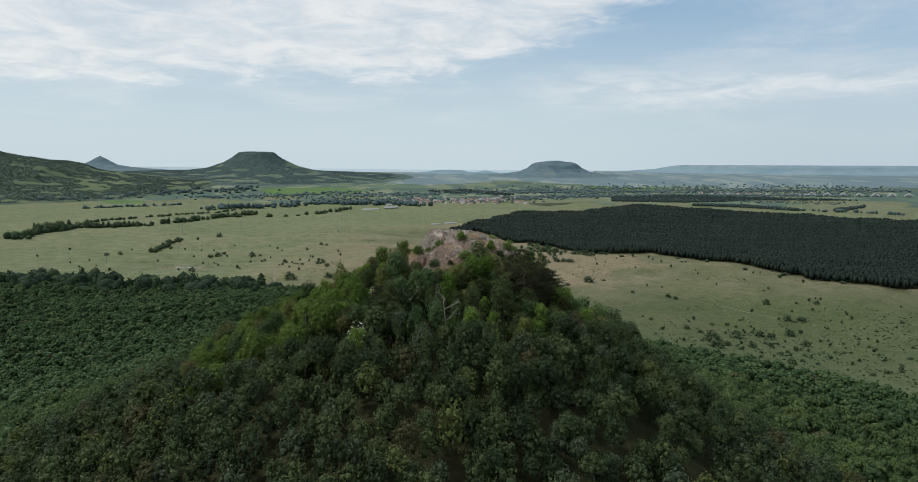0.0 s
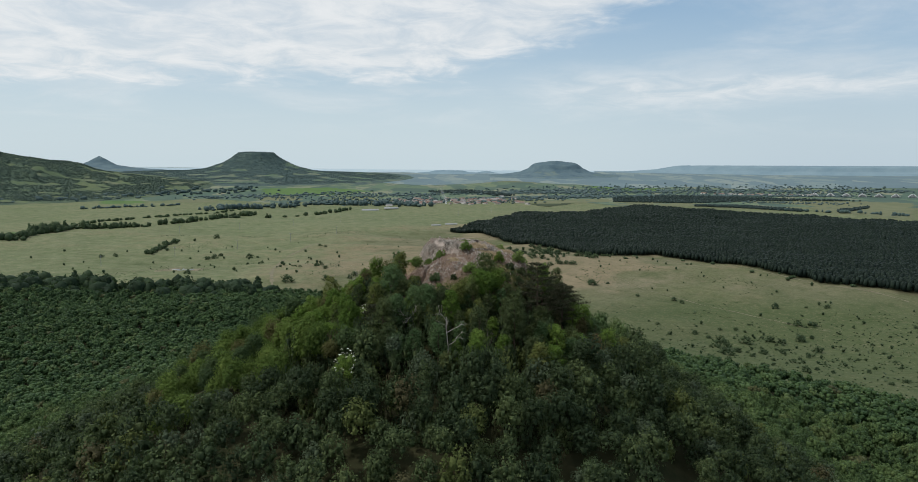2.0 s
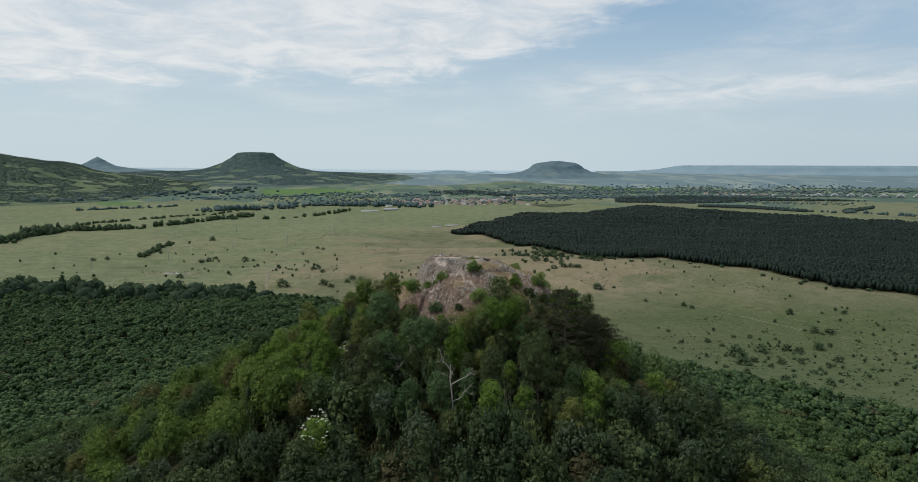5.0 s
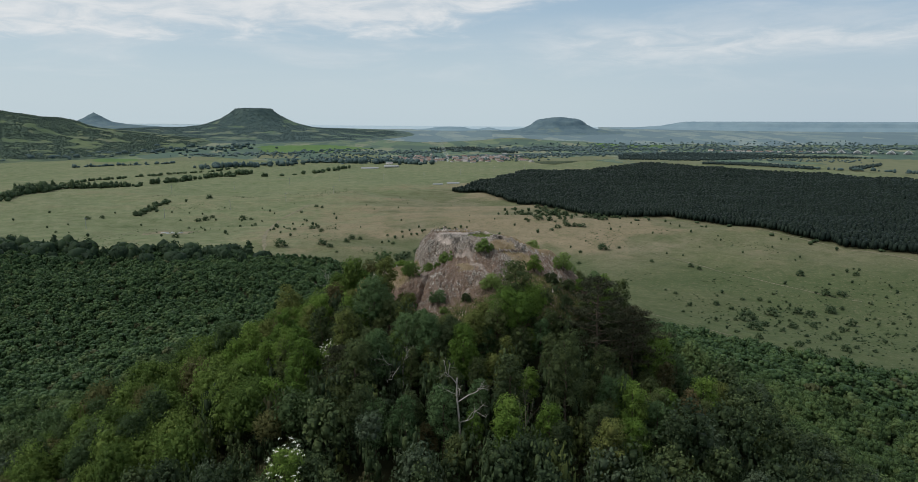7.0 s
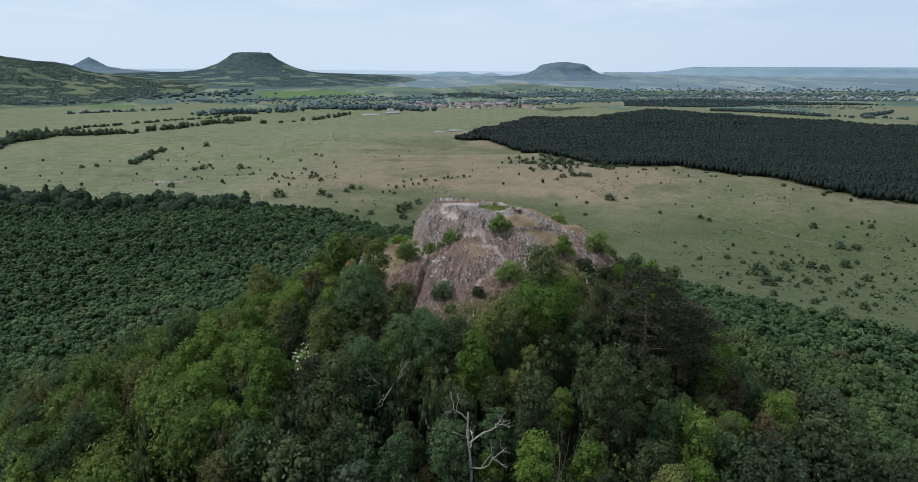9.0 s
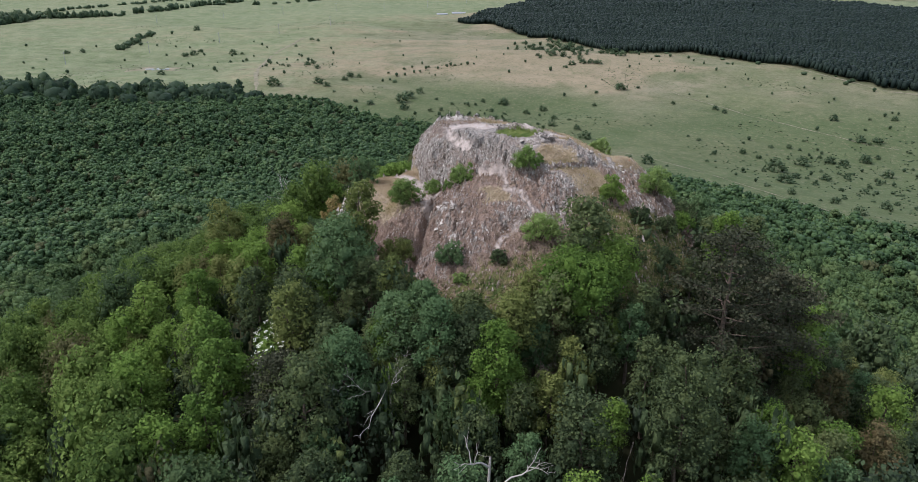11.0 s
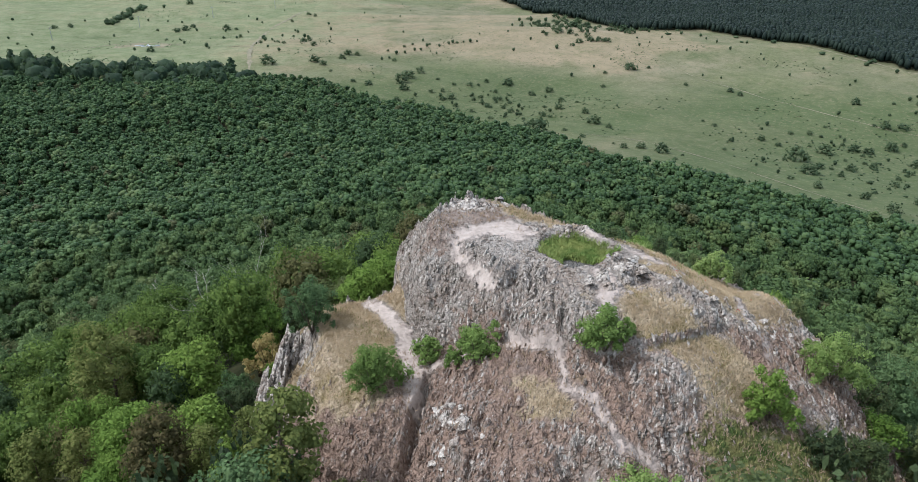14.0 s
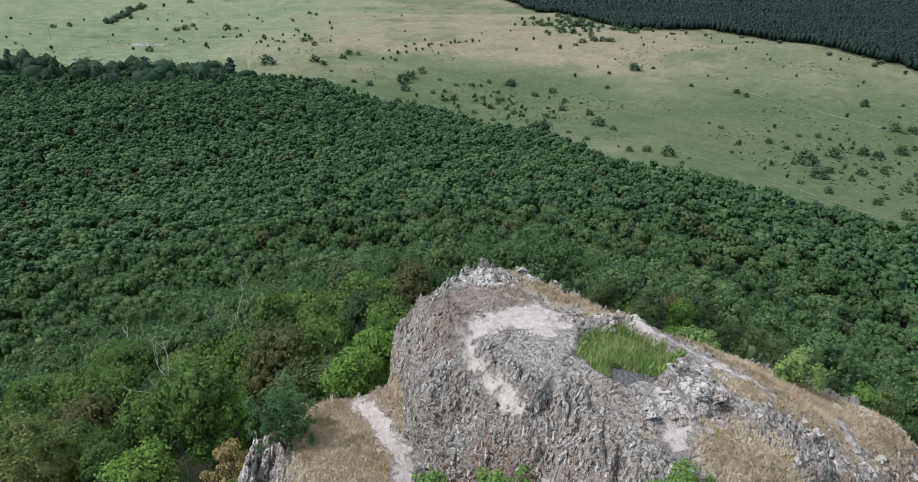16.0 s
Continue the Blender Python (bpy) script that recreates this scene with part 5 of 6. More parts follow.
def make_woods():
    x, y = scattered(-620, 320, -160, 800, 5.7, 11)
    away = np.hypot(x - HILL[0], y - HILL[1])
    ok = within(x, y, WOOD) & (away > 105)
    # dense ahead, thinner behind the start of the flight
    dense = (y > 60) & (np.abs(x) < 0.69 * y + 30)
    ok &= dense | (hashed(np.floor(x * 7), np.floor(y * 7), 8) < 0.12)
    rng = np.random.default_rng(9)
    r = 3.25 * rng.uniform(0.60, 1.35, len(x))
    h = r * rng.uniform(0.85, 1.1, len(x))
    z = ground(x, y) + 8.6 * rng.uniform(0.70, 1.22, len(x)) - 1.8 * h
    z = np.where(dense, z, ground(x, y) - 0.4 * h)
    near = ok & (away < 290) & (y > 170)
    first = near & (away < 190)
    joined_trees("woodland", x[first], y[first], z[first], low_kinds(9, 400, 0.085, 14, 890, BALL1), 0.88 * r[first], 1.12 * h[first], LEAF_WOOD_NEAR, 11, "dense deciduous wood of round green crowns")
    near = near & ~first
    joined_trees("woodland", x[near], y[near], z[near], low_kinds(8, 70, 0.13, 9, 900, BALL1), r[near], h[near], LEAF_WOOD, 12, "dense deciduous wood of round green crowns")
    far = ok & ~near & ~first
    joined_trees("woodland", x[far], y[far], z[far], low_kinds(6, 20, 0.19, 7, 920, BALL1), r[far], h[far], LEAF_WOOD, 15, "dense deciduous wood of round green crowns")
    x, y = scattered(-110, 125, 50, 285, 4.2, 13)
    away = np.hypot(x - HILL[0], y - HILL[1])
    low = np.where((y > 166) & (away < 34), np.where(x < 0, 0.78, 0.55), 1.0)
    r = 2.3 * rng.uniform(0.70, 1.35, len(x)) * low
    h = r * rng.uniform(1.0, 1.6, len(x))
    z = ground(x, y) + 8.9 * low * rng.uniform(0.72, 1.18, len(x)) - 1.75 * h
    ring = (away <= 105) & ((away > NEAR_RING) | (y > 170) & (away > 20) | (x < -5) & (y > 166) & (away > 15)) & (gap_to(x, y, BARE) > 0.5) & (np.hypot(x + 8.6, y - 165.6) > 4.4)
    near = ring & (away < 76) & ((y > 150) | (away < 64)) & ~((x < -3) & (x < 100 - 0.65 * y) & (y > 135) & (away < 62))
    left = (x < -3) & (x < 100 - 0.65 * y) & (y > 135) & (away < 62) | (x < 1) & (y > 164) & (away < 40)
    behind = ring & (y > 166) & ~left
    near &= ~behind & ~left & (y >= 92) & (np.abs(x - 2) <= 0.70 * y + 6)
    joined_trees("hillside_woodland", x[behind], y[behind], z[behind], leafy_kinds(8, 620, 0.075, 13, 970, BALL2), r[behind], h[behind], LEAF_WOOD_NEAR, 26, "green trees on the slope behind the crag")
    joined_trees("hillside_woodland", x[near], y[near], z[near], leafy_kinds(10, 560, 0.080, 13, 940), r[near], h[near], LEAF_SLOPE, 14, "dense mixed trees on the steep hillside")
    shoulder = ring & left
    joined_trees("hillside_woodland", x[shoulder], y[shoulder], z[shoulder], leafy_kinds(8, 1700, 0.054, 17, 950, BALL1), r[shoulder], h[shoulder], LEAF_SHOULDER, 24, "light yellow-green trees on the shoulder of the hill")
    unseen = ring & ((y < 92) | (np.abs(x - 2) > 0.70 * y + 6))
    joined_trees("hillside_woodland", x[unseen], y[unseen], z[unseen], low_kinds(4, 8, 0.2, 5, 990, BALL1), r[unseen], h[unseen], LEAF_SLOPE, 27, "dense mixed trees on the steep hillside")
    far = ring & ~near & ~shoulder & ~behind & ~unseen
    joined_trees("hillside_woodland", x[far], y[far], z[far], leafy_kinds(8, 220, 0.11, 9, 960), r[far], h[far], LEAF_SLOPE, 16, "dense mixed trees on the steep hillside")


NEAR_RING = 35.0
make_woods()


def make_pine_wood():
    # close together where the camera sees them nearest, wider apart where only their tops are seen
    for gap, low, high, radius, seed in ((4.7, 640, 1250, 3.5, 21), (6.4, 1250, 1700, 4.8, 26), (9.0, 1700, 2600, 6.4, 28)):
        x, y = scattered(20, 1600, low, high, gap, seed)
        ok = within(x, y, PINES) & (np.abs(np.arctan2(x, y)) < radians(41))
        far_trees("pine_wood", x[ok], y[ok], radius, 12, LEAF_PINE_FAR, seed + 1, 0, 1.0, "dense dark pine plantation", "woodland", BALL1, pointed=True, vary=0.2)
    for seed, line, gap in ((31, [(943, 2486), (1072, 2439), (1220, 2263), (1174, 2180), (1060, 2321), (920, 2424)], 9), (32, [(1330, 2250), (1517, 2373), (1477, 2311), (1273, 2139)], 9),
                            (33, [(736, 2835), (1008, 2919), (1310, 2761), (1620, 2569), (1253, 2641), (952, 2566), (685, 2638)], 11), (34, [(-34, 3161), (155, 3229), (280, 3111), (343, 2965), (287, 2906), (198, 3052), (-7, 3075)], 11)):
        o = np.array(line, float)
        x, y = scattered(o[:, 0].min(), o[:, 0].max(), o[:, 1].min(), o[:, 1].max(), gap, seed)
        ok = within(x, y, o)
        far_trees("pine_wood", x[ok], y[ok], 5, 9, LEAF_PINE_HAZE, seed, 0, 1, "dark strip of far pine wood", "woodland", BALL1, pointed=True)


make_pine_wood()


SPECIAL = [(22.5, 147.5, 3.0), (-6.5, 152.8, 1.9), (10.9, 147.0, 2.0), (16.4, 138.6, 2.2), (-12, 159, 1.9), (4.5, 134.6, 1.0), (4.5, 132.2, 1.0), (-1.6, 142.4, 0.8), (-1.6, 140.6, 0.5), (-21, 171.6, 1.8), (5.1, 142.6, 1.6), (-4.8, 143.4, 1.8), (-11.4, 162.4, 1.6), (-13.2, 167.6, 1.7), (-10.6, 171.6, 1.6), (-9.0, 166.4, 2.2), (-7.2, 164.6, 2.2), (-8.4, 162.4, 1.6), (-6.6, 173.4, 1.5), (-14.6, 162.6, 1.8)]


# the kinds of tree that stand near the rock, each built once
def make_tree(name, rng, radius, height, count, size, mat, lobes=11, label="", category="tree", bark=BARK, trunk=0.16):
    thing = tagged(new(name), label, category)
    part("trunk", mesh_np("trunk", *limbs(rng, height * 0.82, radius, 6, thick=trunk), bark, smooth=True), None, thing)
    part("crown", mesh_np("crown", *crown(rng, radius, height * 0.90, height * 0.12, count, size, lobes), mat), None, thing)
    return thing


def near_trees():
    rng = np.random.default_rng(5)
    kinds = []
    for k in range(7):
        r = rng.uniform(1.75, 2.5)
        kinds.append(make_tree("deciduous_tree", np.random.default_rng(50 + k), r, rng.uniform(7.4, 10.2), 3200, 0.115, LEAF, 20 + k % 6, "leafy deciduous tree on the steep hillside"))
    x, y = scattered(-40, 56, 112, 190, 3.3, 17, 0.95)
    away = np.hypot(x - HILL[0], y - HILL[1])
    ok = (away <= NEAR_RING) & (gap_to(x, y, BARE) > np.where((x > -3) & (x < 11) & (y < 152), 0.9, 0.4)) & ((y <= 170) | (away <= 20))
    ok &= ~((x > 13) & (x < 24) & (y > 148) & (gap_to(x, y, BARE) < 2.4))
    for sx, sy, room in SPECIAL:
        ok &= np.hypot(x - sx, y - sy) > room
    # undergrowth where the trees give way to the broken slope
    ux, uy = scattered(-9, 14, 136, 153, 2.0, 19, 0.9)
    gap = gap_to(ux, uy, BARE)
    uk = (gap > 0.5) & (gap < 6)
    low = np.r_[np.ones(ok.sum()), np.full(uk.sum(), 0.62)]
    x, y, ok = np.r_[x[ok], ux[uk]], np.r_[y[ok], uy[uk]], np.ones(ok.sum() + uk.sum(), bool)
    tints = [LEAF] * 13 + [LEAF_LIGHT] * 6 + [LEAF_GREY] * 4 + [LEAF_YELLOW] * 2 + [LEAF_RED]
    for px, py, small in zip(x[ok], y[ok], low):
        kind = kinds[rng.integers(len(kinds))]
        s = small * rng.uniform(0.72, 1.12) * (0.72 if py > 158 and px < -5 else 0.5 if py > 166 else 0.62 if px > 15 and py > 156 else 0.85 if px > 12 else 1.0)
        m = Matrix.Translation((px, py, float(min(ground(px, py), 200)) - 0.2)) @ Matrix.Rotation(rng.uniform(0, 6.28), 4, "Z") @ Matrix.Scale(s, 4)
        if small == 1 and -6 < px < 10 and py < 153:
            s *= 0.86
        elif -14 < px < -6 and py > 150:
            s *= 0.85
        t = copy_thing(kind, m)
        t.scale = (s, s, s * rng.uniform(0.9, 1.15))
        mat = tints[rng.integers(len(tints))]
        if px < -14 and rng.uniform() < 0.6:
            mat = LEAF_LIGHT
        if px < -6 and py > 154 and rng.uniform() < 0.8:
            mat = LEAF_LIGHT if rng.uniform() < 0.8 else LEAF_YELLOW
        for c in t.children:
            if c.name.startswith("crown"):
                c.material_slots[0].link = "OBJECT"
                c.material_slots[0].material = mat
    for kind in kinds:
        for o in (*kind.children_recursive, kind):
            bpy.data.objects.remove(o)


near_trees()


def undergrowth():
    """Brush that closes the gaps between the trunks, past counting."""
    x, y = scattered(-40, 56, 100, 172, 2.3, 81, 0.9)
    away = np.hypot(x - HILL[0], y - HILL[1])
    ok = (away < NEAR_RING + 12) & (gap_to(x, y, BARE) > 0.7) & (hashed(np.floor(x * 9), np.floor(y * 9), 83) < 0.85) & ~((x < -5) & (y > 158))
    rng = np.random.default_rng(84)
    x, y = x[ok], y[ok]
    r = rng.uniform(0.9, 1.7, len(x))
    tall = r * rng.uniform(1.0, 2.4, len(x)) * np.where(y < 143, 1.45, 1.0)
    joined_trees("undergrowth", x, y, ground(x, y) - 0.5, leafy_kinds(6, 130, 0.11, 6, 86), r, tall, LEAF_SLOPE, 85, "low green brush under the trees of the hillside")


undergrowth()


# ---- trees and shrubs that can be told apart ----
def land(x, y):
    return float(max(rock_height(x, y) - 0.25, cone(x, y))) if np.hypot(x - HILL[0], y - HILL[1]) < 30 else float(ground(x, y))


def special_trees():
    for name, x, y, r, top, mat, seed, count, label in (
            ("ivy_tree", -6.1, 153.0, 2.9, 121.5, LEAF_GREY, 201, 2400, "tall tree wrapped in blue-green ivy beside the crag"),
            ("deciduous_tree", 11.0, 147.0, 3.0, 121.0, LEAF_LIGHT, 202, 2600, "bright green broad-leaved tree at the foot of the crag"),
            ("deciduous_tree", 16.4, 138.6, 2.6, 119.6, LEAF, 203, 2600, "tall broad-leaved tree on the hillside"),
            ("rusty_tree", -12.0, 159.0, 2.1, 118.8, LEAF_RED, 204, 1700, "tree with rusty brown withering leaves"),
            ("deciduous_tree", -21.0, 171.6, 2.3, 116.6, LEAF_YELLOW, 205, 1900, "yellow-green tree on the shoulder of the hill"),
            ("deciduous_tree", 5.1, 142.6, 1.9, 118.6, LEAF_LIGHT, 206, 2200, "slender light green tree at the foot of the crag"),
            ("deciduous_tree", -11.4, 162.4, 2.0, 116.4, LEAF_LIGHT, 211, 1900, "bright yellow-green tree below the shelf of the crag"),
            ("deciduous_tree", -13.2, 167.6, 2.2, 117.0, LEAF_LIGHT, 212, 1900, "bright yellow-green tree below the shelf of the crag"),
            ("deciduous_tree", -10.6, 171.6, 2.0, 117.4, LEAF_LIGHT, 213, 1900, "bright yellow-green tree below the shelf of the crag"),
            ("deciduous_tree", -3.4, 172.0, 1.7, 119.2, LEAF_LIGHT, 223, 1800, "bright green tree against the back of the crag"),
            ("deciduous_tree", -2.4, 175.4, 1.7, 118.4, LEAF_LIGHT, 224, 1600, "bright green tree against the back of the crag"),
            ("deciduous_tree", -6.6, 173.4, 1.9, 117.6, LEAF, 214, 1700, "green tree at the back of the shelf"),
            ("deciduous_tree", -14.6, 162.6, 2.3, 116.6, LEAF_LIGHT, 215, 1900, "bright yellow-green tree below the shelf of the crag"),
            ("deciduous_tree", 1.3, 145.0, 2.1, 118.7, LEAF_GREY, 216, 2000, "grey-green tree at the foot of the crag"),
            ("deciduous_tree", 3.9, 144.4, 2.0, 118.6, LEAF, 217, 1800, "green tree at the foot of the crag"),
            ("deciduous_tree", -1.7, 146.4, 2.0, 118.7, LEAF_GREY, 218, 1800, "grey-green tree at the foot of the crag"),
            ("deciduous_tree", 6.6, 145.2, 1.9, 118.8, LEAF_YELLOW, 219, 1700, "yellow-green tree at the foot of the crag"),
            ("deciduous_tree", 13.6, 149.0, 2.2, 120.8, LEAF_LIGHT, 220, 2000, "bright green broad-leaved tree at the foot of the crag"),
            ("deciduous_tree", 0.3, 148.2, 1.6, 118.0, LEAF_GREY, 221, 1500, "grey-green tree at the foot of the crag"),
            ("deciduous_tree", 3.4, 147.0, 1.5, 117.6, LEAF, 222, 1500, "green tree at the foot of the crag"),
            ("deciduous_tree", 4.3, 132.5, 1.9, 109.0, LEAF, 225, 1500, "leafy green tree before the pale dead tree"),
            ("deciduous_tree", 10.6, 130.6, 1.9, 108.6, LEAF, 226, 1500, "leafy green tree before the thin dead tree"),
            ("deciduous_tree", -4.8, 143.4, 2.2, 117.6, LEAF_GREY, 207, 2200, "grey-green tree on the hillside")):
        z = land(x, y) - 0.2
        t = make_tree(name, np.random.default_rng(seed), r, top - z, int(count * 2.6), 0.098, mat, 26, label)
        t.location = (x, y, z)


special_trees()


def shrub(x, y, r, h, mat, seed, count, label, category="shrub"):
    rng = np.random.default_rng(seed)
    z = max(float(surface(x, y)[0]), float(cone(x, y))) - 0.1
    thing = tagged(new("shrub"), label, category, "shrubs on the crag")
    thing.location = (x, y, z)
    for k in range(6):
        turn, s = k * 1.05 + rng.uniform(0, 0.5), np.linspace(0, 1, 4)[:, None]
        part("stem", mesh_np("stem", *tube(np.array([math.cos(turn) * r * 0.6, math.sin(turn) * r * 0.6, h * 0.8]) * s, 0.035 * (1.1 - s[:, 0]), 5), BARK), None, thing)
    clumps = [crown(rng, 0.52 * r, 0.92 * h, 0.02, int(0.45 * count), 0.055, 12)]
    for k in range(7):
        v, f = crown(rng, rng.uniform(0.22, 0.42) * r, h * rng.uniform(0.40, 1.08), 0.0, int(0.15 * count), 0.055, 7)
        turn = k * 2.4 + rng.uniform(0, 1.0)
        clumps.append((v + np.array((math.cos(turn), math.sin(turn), 0)) * r * rng.uniform(0.30, 0.82), f))
    part("foliage", mesh_np("foliage", *join(clumps), mat), None, thing)
    return thing


for k, (x, y, r, h, mat, count, label) in enumerate((
        (-1.7, 160.1, 1.15, 2.0, LEAF_SHRUB, 1700, "rounded light green shrub on the shelf of the crag"),
        (0.9, 161.8, 0.55, 1.1, LEAF_SHRUB, 700, "small green shrub beside the worn path"),
        (3.2, 159.7, 0.85, 1.7, LEAF_SHRUB, 1400, "green shrub under the cliff"),
        (2.1, 160.2, 0.42, 1.0, LEAF_SHRUB, 500, "small light green shrub under the cliff"),
        (8.5, 157.7, 1.0, 1.9, LEAF_SHRUB, 1700, "bushy green shrub on the slope of the crag"),
        (15.0, 155.6, 0.8, 2.3, LEAF_LIGHT, 1600, "upright dark green shrub on the spur"),
        (19.4, 158.8, 1.15, 2.4, LEAF_SHRUB, 1700, "green shrub at the end of the spur"),
        (9.0, 151.9, 1.25, 2.0, LEAF_SHRUB, 1700, "spreading green shrub on the broken slope"),
        (2.3, 151.2, 0.9, 1.7, LEAF_GREY, 1300, "grey-green shrub at the foot of the slope"),
        (-1.8, 154.4, 1.2, 2.0, LEAF_YELLOW, 1500, "yellowish shrub at the foot of the crag"),
        (-5.5, 165.6, 1.05, 3.0, LEAF_GREY, 1900, "dark grey-green bush at the edge of the shelf"),
        (12.4, 152.2, 0.9, 1.0, LEAF_SHRUB, 800, "low green shrub on the grassy slope"),
        (3.0, 149.6, 0.4, 0.9, LEAF_SHRUB, 500, "small light green shrub on the scree"),
        (-8.7, 167.6, 1.0, 3.0, LEAF_GOLD, 1500, "shrub with golden yellow seed heads"),
        (16.0, 165.8, 0.9, 1.4, LEAF_SHRUB, 800, "bright green bush behind the spur"),
        (12.8, 168.2, 0.8, 1.3, LEAF_SHRUB, 700, "bright green bush behind the spur"),
        (-5.2, 173.0, 0.8, 1.7, LEAF_SHRUB, 1300, "light green bush under the back of the crag"),
        (17.2, 154.4, 0.7, 1.2, LEAF, 900, "dark green shrub on the weedy slope below the spur"),
        (19.6, 155.4, 0.9, 1.5, LEAF, 1000, "dark green shrub on the weedy slope below the spur"),
        (21.6, 157.4, 0.9, 1.6, LEAF_LIGHT, 900, "green shrub on the weedy slope below the spur"),
        (15.8, 151.4, 0.8, 1.4, LEAF, 900, "dark green shrub on the weedy slope below the spur"),
        (18.6, 152.2, 0.9, 1.5, LEAF, 900, "dark green shrub on the weedy slope below the spur"),
        (22.4, 160.4, 0.9, 1.8, LEAF, 900, "dark green shrub beyond the end of the spur"),
        (5.8, 150.2, 0.6, 1.1, LEAF, 600, "dark green shrub at the foot of the slope"),
        (-0.4, 151.0, 0.6, 1.2, LEAF_YELLOW, 600, "yellowish shrub at the foot of the slope"),
        (-9.6, 164.2, 0.9, 2.0, LEAF, 1100, "dark green bush below the fin of rock"),
        (-10.4, 166.0, 0.9, 2.2, LEAF_GREY, 1100, "grey-green bush below the shelf of the crag"),
        (-8.0, 166.3, 0.6, 1.6, LEAF_LIGHT, 800, "green bush beside the golden shrub"),
        (-3.0, 155.6, 0.4, 0.8, LEAF, 300, "small dark shrub on the reddish slope"))):
    shrub(x, y, 1.5 * r, 1.25 * h, mat, 300 + k, int(2.6 * count), label)


def pine(x, y, height, radius, seed):
    rng = np.random.default_rng(seed)
    z = land(x, y) - 0.2
    thing = tagged(new("pine_tree"), "dark spreading pine with layered boughs", "tree")
    thing.location = (x, y, z)
    trunk = [tube(np.stack([rng.normal(0, 0.05, 6), rng.normal(0, 0.05, 6), np.linspace(0, height * 0.95, 6)], 1), np.linspace(0.24, 0.06, 6), 8)]
    places, ways = [], []
    for k in range(34):
        up = 0.26 + 0.72 * (k / 33.0)
        turn = k * 2.4 + rng.uniform(-0.3, 0.3)
        reach = radius * (1.05 - 0.75 * max(up - 0.55, 0) / 0.45) * rng.uniform(0.55, 1.0)
        s = np.linspace(0, 1, 5)[:, None]
        bough = np.array([0, 0, height * up]) + np.array([math.cos(turn) * reach, math.sin(turn) * reach, reach * 0.12]) * s
        bough[:, 2] += 0.10 * reach * (s[:, 0] ** 2)
        trunk.append(tube(bough, 0.06 * (1.1 - s[:, 0]), 5))
        m = 300
        u = rng.uniform(0.35, 1.08, m)
        p = np.array([0, 0, height * up]) + np.array([math.cos(turn) * reach, math.sin(turn) * reach, reach * 0.2]) * u[:, None]
        p += rng.normal(0, 1, (m, 3)) * (0.42, 0.42, 0.13)
        places.append(p)
        ways.append(np.tile((0, 0, 1.0), (m, 1)))
    part("trunk", mesh_np("trunk", *join(trunk), BARK, smooth=True), None, thing)
    part("needles", mesh_np("needles", *leaves(rng, np.concatenate(places), np.concatenate(ways), 0.115, 0.8), LEAF_PINE), None, thing)


pine(21.6, 147.0, 12.4, 5.8, 401)
pine(27.0, 150.0, 9.6, 4.6, 402)
pine(-9.0, 143.5, 8.0, 3.0, 403)


def dead_tree(x, y, height, seed, forks, label, spread=0.55, thick=0.11, bark=BARK_DEAD):
    """A bare tree: a trunk that forks again and again."""
    rng = np.random.default_rng(seed)
    z = land(x, y) - 0.2
    thing = tagged(new("dead_tree"), label, "tree")
    thing.location = (x, y, z)
    trunk, boughs = [], []

    def grow(start, way, length, thick, level):
        s = np.linspace(0, 1, 6)
        bend = np.cumsum(rng.normal(0, 0.07, (6, 3)), 0) * length * (0.4 if level == 0 else 1.0)
        line = start + np.outer(s * length, way) + bend * s[:, None]
        (trunk if level == 0 else boughs[-1]).append(tube(line, thick * (1 - 0.65 * s), 6 if level < 2 else 4))
        if level >= 3:
            return
        for k in range(forks if level else forks + 1):
            at = rng.uniform(0.45, 0.98)
            p = np.array([np.interp(at, s, line[:, i]) for i in range(3)])
            w = way + rng.normal(0, spread, 3)
            w[2] = max(w[2], 0.05)
            if level == 0:
                boughs.append([])
            grow(p, w / np.linalg.norm(w), length * rng.uniform(0.38, 0.55), thick * 0.42, level + 1)

    grow(np.zeros(3), np.array((0.02, 0.0, 1.0)), height, thick, 0)
    part("trunk", mesh_np("trunk", *join(trunk), bark, smooth=True), None, thing)
    for bough in boughs:
        part("branch", mesh_np("branch", *join(bough), bark, smooth=True), None, thing)


dead_tree(4.5, 134.6, 8.8, 411, 3, "bare pale dead tree with broken branches", 0.65, 0.17)
dead_tree(-1.6, 142.4, 6.4, 412, 3, "bare grey dead tree among the green crowns", 0.4)
dead_tree(11.0, 133.0, 9.0, 413, 2, "thin bare brownish dead tree", 0.3, 0.06, BARK_THIN)
for k, (x, y, height) in enumerate(((-17.0, 195.2, 8.4), (-15.1, 176.4, 8.0), (-27.9, 197.6, 8.6))):
    dead_tree(x, y, height, 414 + k, 3, "bare silvery dead sapling among the crowns", 0.5, 0.075)


